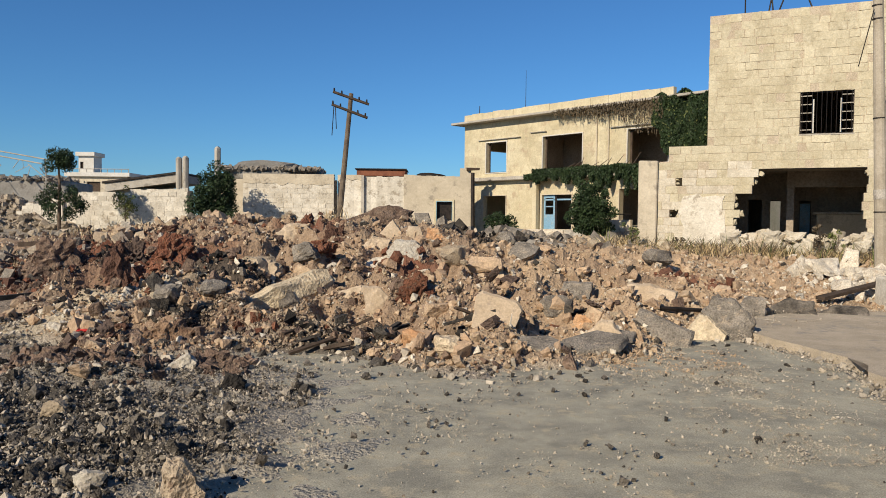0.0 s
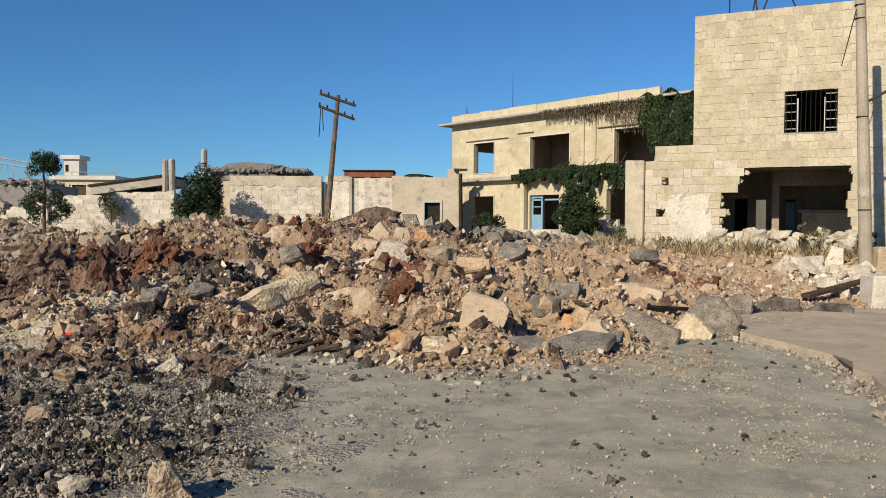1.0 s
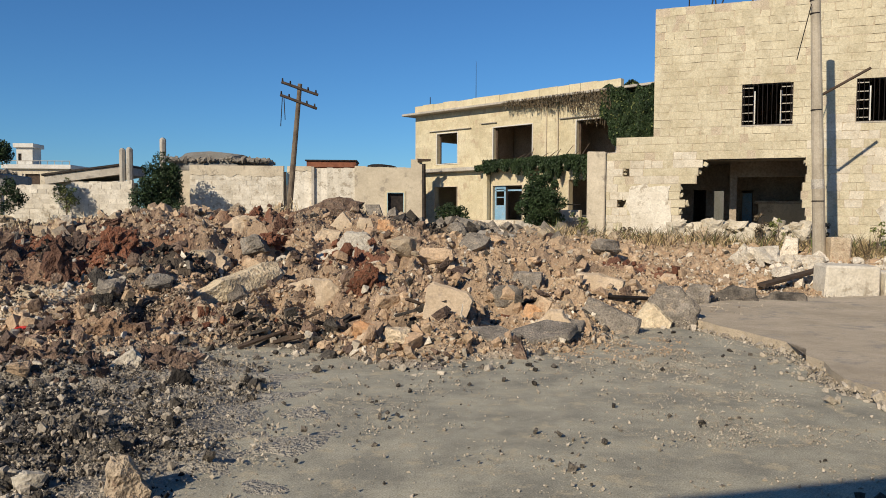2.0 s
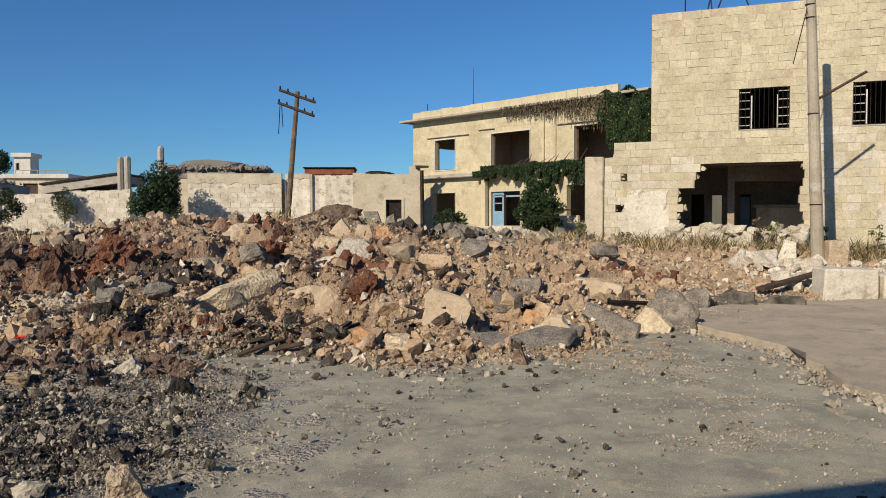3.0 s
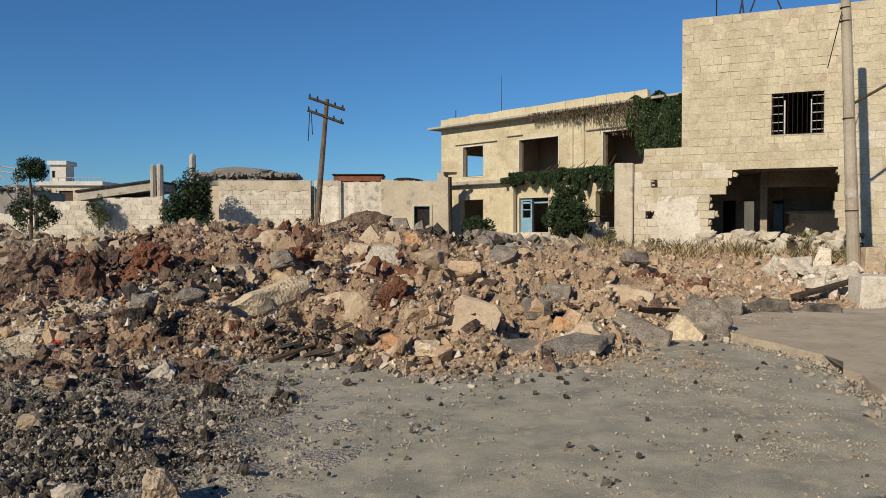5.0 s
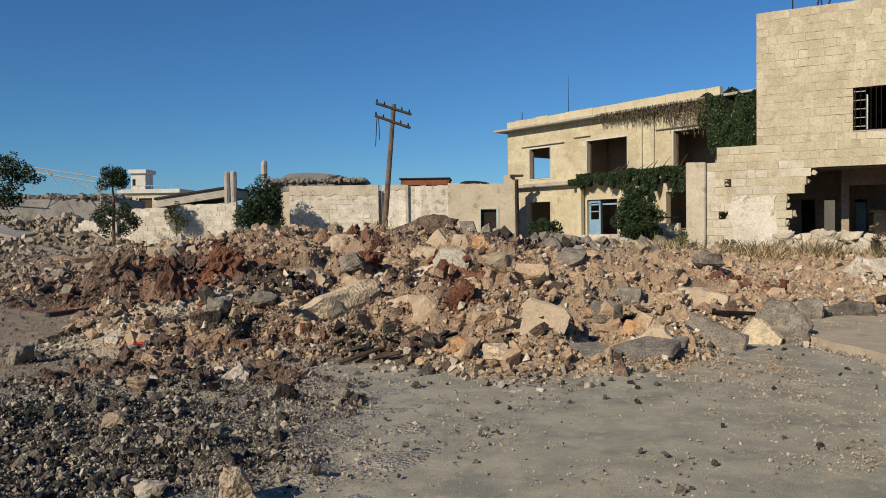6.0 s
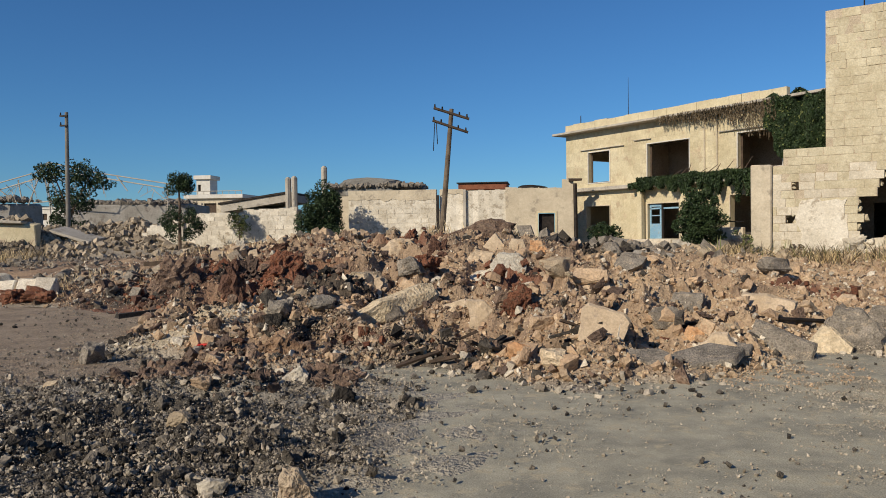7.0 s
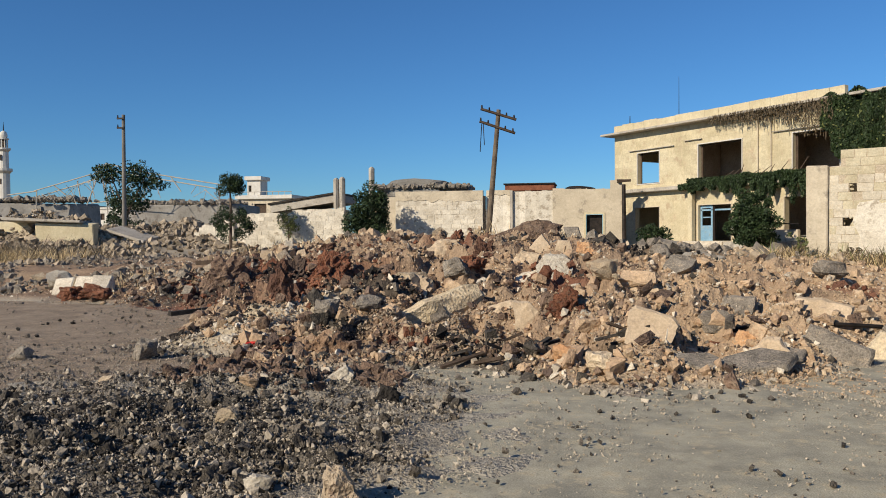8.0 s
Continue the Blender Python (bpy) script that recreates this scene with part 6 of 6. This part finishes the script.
jumbled(lambda x, y: upper_heap(x, y) * np.interp(x, [-9, -4, -2.5, 0, 2], [1.0, 0.9, 0.55, 0.4, 0.05]) * patchy(x, y, 202), 6500, MAUVE_EARTH, "earth_blocks", "dark purplish clods thrown together", 0.07, 0.3, 3.0, CLODS)
jumbled(lambda x, y: upper_heap(x, y) * np.clip(0.12 + red_share(x, y), 0, 1) * np.interp(x, [-4, 2], [1.0, 0.4]) * patchy(x, y, 203), 3800, RED_CLAY, "clay_blocks", "red clay lumps thrown together", 0.07, 0.3, 2.9, CLODS)
jumbled(lambda x, y: np.clip(upper_heap(x, y) * (0.1 + 0.8 * dark_share(x, y)) * patchy(x, y, 204), 0, 1), 3600, BROKEN_ASPHALT, "asphalt_blocks", "dark pieces of broken road in the heap", 0.08, 0.3, 2.8, CLODS)
jumbled(lambda x, y: upper_heap(x, y) * 0.5 * patchy(x, y, 205), 2600, PALE_STONE, "pale_blocks", "pale dusty stones in the heap", 0.08, 0.26, 3.0, ROCKS)

x, y = sown(2600, -5.4, -1.9, 6.6, 9.4, lambda x, y: blob(x, y, -3.5, 8.1, 1.5, 1.0, 116) * patchy(x, y, 117, 1.6) * clear_of_faces(x, y))
scatter("spilled_clods", x, y, sizes(len(x), 0.05, 0.2, 3.0), MAUVE_EARTH, "brown clods spilled from the heap onto the gravel", "rubble", forms=CLODS)
jumbled(char_and_hollows, 2800, SOOT_AND_HOLLOWS, "charred_blocks", "black char and shaded hollows at the foot of the heap", 0.06, 0.24, 2.8, CLODS)

x, y = sown(17000, -13, 11, 8, 26, tan_only)
scatter("limestone_rubble", x, y, sizes(len(x), 0.045, 0.24, 3.1), PEACH_STONE, "tan broken limestone rubble", "rubble")
x, y = sown(90000, -13, 11, 8, 20, tan_only)
scatter("limestone_crumbs", x, y, sizes(len(x), 0.014, 0.08, 2.5), LIMESTONE, "small tan limestone crumbs", "rubble", forms=TINY_SHAPES)
x, y = sown(17000, -13, 11, 8, 26, brown_only)
scatter("earth_rubble", x, y, sizes(len(x), 0.04, 0.24, 3.0), MAUVE_EARTH, "brown earth clods in the heap", "rubble")
x, y = sown(26000, -4.2, -0.2, 8.8, 11.6, lambda x, y: 0.8 * np.clip(blob(x, y, -2.2, 10.2, 1.5, 1.0, 118), 0, 1))
scatter("earth_gravel", x, y, sizes(len(x), 0.012, 0.09, 2.6), ROUGH_STONE, "tan gravelly earth on the slope of the heap", "rubble", lift=0.03, forms=TINY_SHAPES)
x, y = sown(75000, -13, 11, 8, 20, brown_only)
scatter("earth_crumbs", x, y, sizes(len(x), 0.014, 0.08, 2.5), BROWN_EARTH, "small brown earth crumbs", "rubble", forms=TINY_SHAPES)
x, y = sown(60000, -16, 13, 8, 28, pale_only)
scatter("pale_rubble", x, y, sizes(len(x), 0.02, 0.16, 2.8), PALE_STONE, "pale limestone fragments", "rubble", forms=TINY_SHAPES)
x, y = sown(20000, -16, 13, 8, 28, dark_only)
scatter("asphalt_rubble", x, y, sizes(len(x), 0.025, 0.3, 2.5), BROKEN_ASPHALT, "broken dark asphalt lumps", "rubble", forms=SMALL_SHAPES)
x, y = sown(26000, -16, 13, 8, 28, red_only)
scatter("clay_rubble", x, y, sizes(len(x), 0.025, 0.3, 2.4), RED_CLAY, "crumbled red clay", "rubble", forms=SMALL_SHAPES)
x, y = sown(22000, -8, 9, 7.4, 13.5, edge)
scatter("spilled_rubble", x, y, sizes(len(x), 0.012, 0.11, 2.8), GRIT, "small stones spilled on the road edge", "rubble", forms=SMALL_SHAPES)
x, y = sown(8000, -8, 9, 7.6, 13.5, edge)
scatter("spilled_asphalt", x, y, sizes(len(x), 0.015, 0.13, 2.7), BROKEN_ASPHALT, "asphalt crumbs at the road edge", "rubble", forms=SMALL_SHAPES)
x, y = sown(3600, -9, -0.6, 3.4, 9.0, lambda x, y: gravel_share(x, y) * clear_of_faces(x, y))
scatter("gravel_lumps", x, y, sizes(len(x), 0.04, 0.13, 3.0), BROKEN_ASPHALT, "knobbly asphalt lumps among the gravel", "gravel", forms=CLODS)
x, y = sown(3000, -9, -0.6, 3.4, 9.0, lambda x, y: gravel_share(x, y) * clear_of_faces(x, y))
scatter("gravel_stones", x, y, sizes(len(x), 0.03, 0.1, 3.2), GRIT, "worn pale stones among the gravel", "gravel", forms=ROCKS)
x, y = sown(80000, -9, -0.4, 3.2, 9.4, gravel_share)
scatter("dark_gravel", x, y, sizes(len(x), 0.009, 0.05, 2.4), BROKEN_ASPHALT, "dark asphalt gravel heaped on the road", "gravel", forms=TINY_SHAPES)
x, y = sown(26000, -9, -0.4, 3.2, 9.2, lambda x, y: blob(x, y, -3.3, 4.9, 2.1, 1.0, 63) + 0.8 * blob(x, y, -3.4, 7.3, 0.8, 0.4, 64))
scatter("black_gravel", x, y, sizes(len(x), 0.009, 0.05, 2.4), SOOT_AND_HOLLOWS, "black tarry gravel in the middle of the pile", "gravel", forms=TINY_SHAPES)
x, y = sown(40000, -9, -0.2, 3.2, 9.6, gravel_share)
scatter("brown_gravel", x, y, sizes(len(x), 0.008, 0.045, 2.6), GREY_LUMP, "grey-brown stones among the gravel", "gravel", forms=TINY_SHAPES)
x, y = sown(34000, -9, -0.4, 3.2, 9.6, gravel_share)
scatter("pale_gravel", x, y, sizes(len(x), 0.012, 0.05, 2.5), GRIT, "pale stones among the gravel", "gravel", forms=TINY_SHAPES)


x, y = sown(9000, -4, 9, 21, 37, lambda x, y: np.clip(0.4 + 0.8 * lattice(x * 0.6, y * 0.6, 69), 0, 1), False)
scatter("yard_rubble", x, y, sizes(len(x), 0.07, 0.5, 2.5), GREY_LUMP, "grey broken stones before the plastered house", "rubble", forms=SMALL_SHAPES)
x, y = sown(9000, -9, 10, 20, 37, lambda x, y: np.clip(0.4 + 0.8 * lattice(x * 0.6, y * 0.6, 68), 0, 1), False)
scatter("yard_stones", x, y, sizes(len(x), 0.07, 0.45, 2.5), LIMESTONE, "tan broken stones before the yard wall", "rubble", forms=SMALL_SHAPES)


def ruin_tops(count, x0, x1, y0, y1, z, least, most, label):
    """Rubble lying on top of a ruined building."""
    x, y = rng.uniform(x0, x1, count), rng.uniform(y0, y1, count)
    ob = scatter("roof_rubble", x, y, sizes(count, least, most, 2.3), GREY_LUMP, label, "rubble", forms=SMALL_SHAPES)
    co = np.empty(len(ob.data.vertices) * 3, np.float32)
    ob.data.vertices.foreach_get("co", co)
    co = co.reshape(-1, 3)
    co[:, 2] += z - ground_z(co[:, 0], co[:, 1])
    ob.data.vertices.foreach_set("co", co.ravel())


ruin_tops(900, -13.8, -7.8, 46.6, 50, 4.6, 0.12, 0.45, "grey rubble on the flat roof behind the wall")
ruin_tops(700, -40, -30, 60, 64, 4.45, 0.15, 0.6, "grey rubble on the collapsed flat roof")
ruin_tops(500, -66, -54, 70, 76, 5.6, 0.2, 0.8, "grey rubble on the roofless building")


# black debris zones: part char, part crevice shade laid on as colour
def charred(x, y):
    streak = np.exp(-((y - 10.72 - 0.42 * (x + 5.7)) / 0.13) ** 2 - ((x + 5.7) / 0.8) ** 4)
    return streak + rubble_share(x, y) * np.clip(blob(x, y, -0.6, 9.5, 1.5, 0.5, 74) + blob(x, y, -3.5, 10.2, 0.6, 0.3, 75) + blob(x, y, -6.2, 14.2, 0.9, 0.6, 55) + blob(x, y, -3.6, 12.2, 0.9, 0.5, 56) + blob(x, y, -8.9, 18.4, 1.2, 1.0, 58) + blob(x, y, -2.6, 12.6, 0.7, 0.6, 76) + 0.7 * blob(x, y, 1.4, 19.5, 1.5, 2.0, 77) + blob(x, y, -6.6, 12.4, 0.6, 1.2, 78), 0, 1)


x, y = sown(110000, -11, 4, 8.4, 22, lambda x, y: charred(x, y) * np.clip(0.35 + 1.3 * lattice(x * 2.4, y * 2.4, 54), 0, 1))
scatter("charred_debris", x, y, sizes(len(x), 0.02, 0.17, 2.6), SOOT_AND_HOLLOWS, "black char and shaded hollows among the stones", "rubble", lift=0.04, forms=TINY_SHAPES)


def left_field(x, y):
    return np.clip(rise(y, np.interp(x, FOOT_X, FOOT_Y), np.interp(x, FOOT_X, FOOT_Y) + 1) * (0.35 + 0.8 * lattice(x * 0.5, y * 0.5, 72)), 0, 1)


x, y = sown(26000, -42, -9, 15.5, 46, left_field)
scatter("field_rubble", x, y, sizes(len(x), 0.03, 0.4, 2.5), RUIN_STONE, "grey and tan rubble strewn before the ruins", "rubble", forms=TINY_SHAPES)
x, y = sown(30000, -42, -9, 15.5, 30, left_field)
scatter("field_debris", x, y, sizes(len(x), 0.04, 0.3, 2.7), GREY_LUMP, "broken concrete strewn before the ruins", "rubble", forms=SMALL_SHAPES)
x, y = sown(14000, -42, -19, 33, 46, lambda x, y: np.clip(blob(x, y, -32, 38.5, 6.5, 3.2, 73) + blob(x, y, -24, 42.5, 4.5, 2.6, 79), 0, 1), False)
scatter("ruin_heap", x, y, sizes(len(x), 0.08, 0.45, 2.6), RUIN_STONE, "heap of stones of a collapsed house", "rubble", lift=0.05)
x, y = sown(11000, -42, -18, 32, 46, lambda x, y: np.clip(blob(x, y, -30, 36.2, 7.5, 2.6, 65) + blob(x, y, -24, 41.5, 5.0, 3.0, 66), 0, 1), False)
scatter("ruin_blocks", x, y, sizes(len(x), 0.08, 0.5, 2.6), RUIN_STONE, "pale broken blocks on the collapsed house", "rubble", lift=0.05, forms=SMALL_SHAPES)


def road_grit(x, y):
    foot = np.interp(x, FOOT_X, FOOT_Y)
    return (y < foot) * (0.12 + 0.5 * np.exp(-((foot - y) / 1.6) ** 2) + 0.7 * gravel_share(x, y) + 0.8 * np.exp(-((x - 2.6) / 1.6) ** 2 - ((y - 8.6) / 1.2) ** 2) + 0.9 * np.clip(lattice(x * 0.9, y * 1.4, 71) + 0.4 * lattice(x * 2.5, y * 3, 70), 0, 1) ** 1.5)


x, y = sown(80000, -9, 4.4, 3.4, 16, road_grit)
keep = x < 4.2
scatter("road_grit", x[keep], y[keep], sizes(keep.sum(), 0.005, 0.032, 2.6), GRIT, "fine stone grit strewn over the road", "grit", lift=0.03, forms=TINY_SHAPES)
x, y = sown(70000, 0.5, 4.4, 5.0, 10.5, lambda x, y: np.clip(np.exp(-((x - 2.75 - 0.08 * (y - 6)) / 0.55) ** 2) * np.clip(0.75 + 0.5 * lattice(x * 1.2, y * 1.2, 67), 0.2, 1) + 0.35 * blob(x, y, 2.6, 8.6, 1.6, 1.2, 97), 0, 1) * (y < np.interp(x, FOOT_X, FOOT_Y)))
scatter("apron_grit", x, y, sizes(len(x), 0.004, 0.03, 3.2), GRIT, "sandy grit spread over the road edge", "grit", lift=0.035, forms=TINY_SHAPES)
x, y = sown(3600, -14, 6, 3.2, 15, road_grit)
keep = x < 4.2
scatter("road_crumbs", x[keep], y[keep], sizes(keep.sum(), 0.015, 0.07, 2.6), BROKEN_ASPHALT, "dark crumbs strewn over the road", "grit", lift=0.03, forms=SMALL_SHAPES)
x, y = sown(9000, 4.0, 11, 4.5, 14, road_grit)
scatter("plate_grit", x, y, sizes(len(x), 0.006, 0.05, 2.8), GRIT, "fine stone grit on the lifted road plate", "grit", lift=0.1, forms=TINY_SHAPES)


x, y = sown(60000, -16, -4.5, 6, 17, lambda x, y: (y < np.interp(x, FOOT_X, FOOT_Y)) * np.clip(0.2 + 0.7 * np.exp(-((y - 9.8) / 0.6) ** 2) + 0.8 * lattice(x * 0.5, y * 1.4, 98), 0, 1))
scatter("road_gravel", x, y, sizes(len(x), 0.008, 0.07, 2.7), GREY_LUMP, "grey-brown gravel streaks on the dirt road", "gravel", lift=0.02, forms=TINY_SHAPES)


x, y = sown(36000, -4.5, 0.5, 3.3, 9, lambda x, y: np.clip(np.exp(-((x + 1.75 + 0.12 * (y - 6)) / 0.55) ** 2) * np.clip(0.6 + 0.6 * lattice(x * 1.6, y * 1.6, 110), 0.1, 1), 0, 1) * (y < np.interp(x, FOOT_X, FOOT_Y)))
scatter("verge_grit", x, y, sizes(len(x), 0.006, 0.035, 2.9), GRIT, "tan grit between the gravel and the road", "grit", lift=0.02, forms=TINY_SHAPES)


x, y = sown(900, 7.2, 12, 13.9, 19, lambda x, y: blob(x, y, 9.3, 15.6, 2.0, 1.9, 111), False)
scatter("white_rubble", x, y, sizes(len(x), 0.08, 0.4, 2.6), PALE_STONE, "white broken stones round the kerb blocks", "rubble", forms=ROCKS)
x, y = sown(36000, 0.8, 4.2, 7.6, 11, lambda x, y: blob(x, y, 2.5, 8.9, 1.1, 0.8, 112) * (0.4 + 0.6 * patchy(x, y, 113, 2.0)))
scatter("apron_earth", x, y, sizes(len(x), 0.006, 0.045, 2.8), PEACH_STONE, "brownish earth and grit spilled on the road", "grit", lift=0.03, forms=TINY_SHAPES)


x, y = sown(30000, 3.9, 11, 10.2, 13.6, lambda x, y: np.clip(np.exp(-((y - np.interp(x, [4, 5, 7.5, 11], [10.7, 12.0, 12.9, 13.3])) / 0.5) ** 2), 0, 1), False)
scatter("plate_sand", x, y, sizes(len(x), 0.006, 0.045, 2.8), GRIT, "pale sand and grit along the back of the road plate", "grit", lift=0.13, forms=TINY_SHAPES)


def crack(x, y):
    line = np.interp(y, [5.5, 6.8, 8.7, 10.0, 10.9], [4.25, 4.14, 4.56, 4.3, 4.05])
    return np.exp(-((x - line) / 0.22) ** 2)


x, y = sown(9000, 3.6, 5.2, 5, 11.5, crack)
scatter("crack_rubble", x, y, sizes(len(x), 0.01, 0.15, 3.0), GRIT, "crumbled stones filling the long crack", "rubble", lift=0.03)
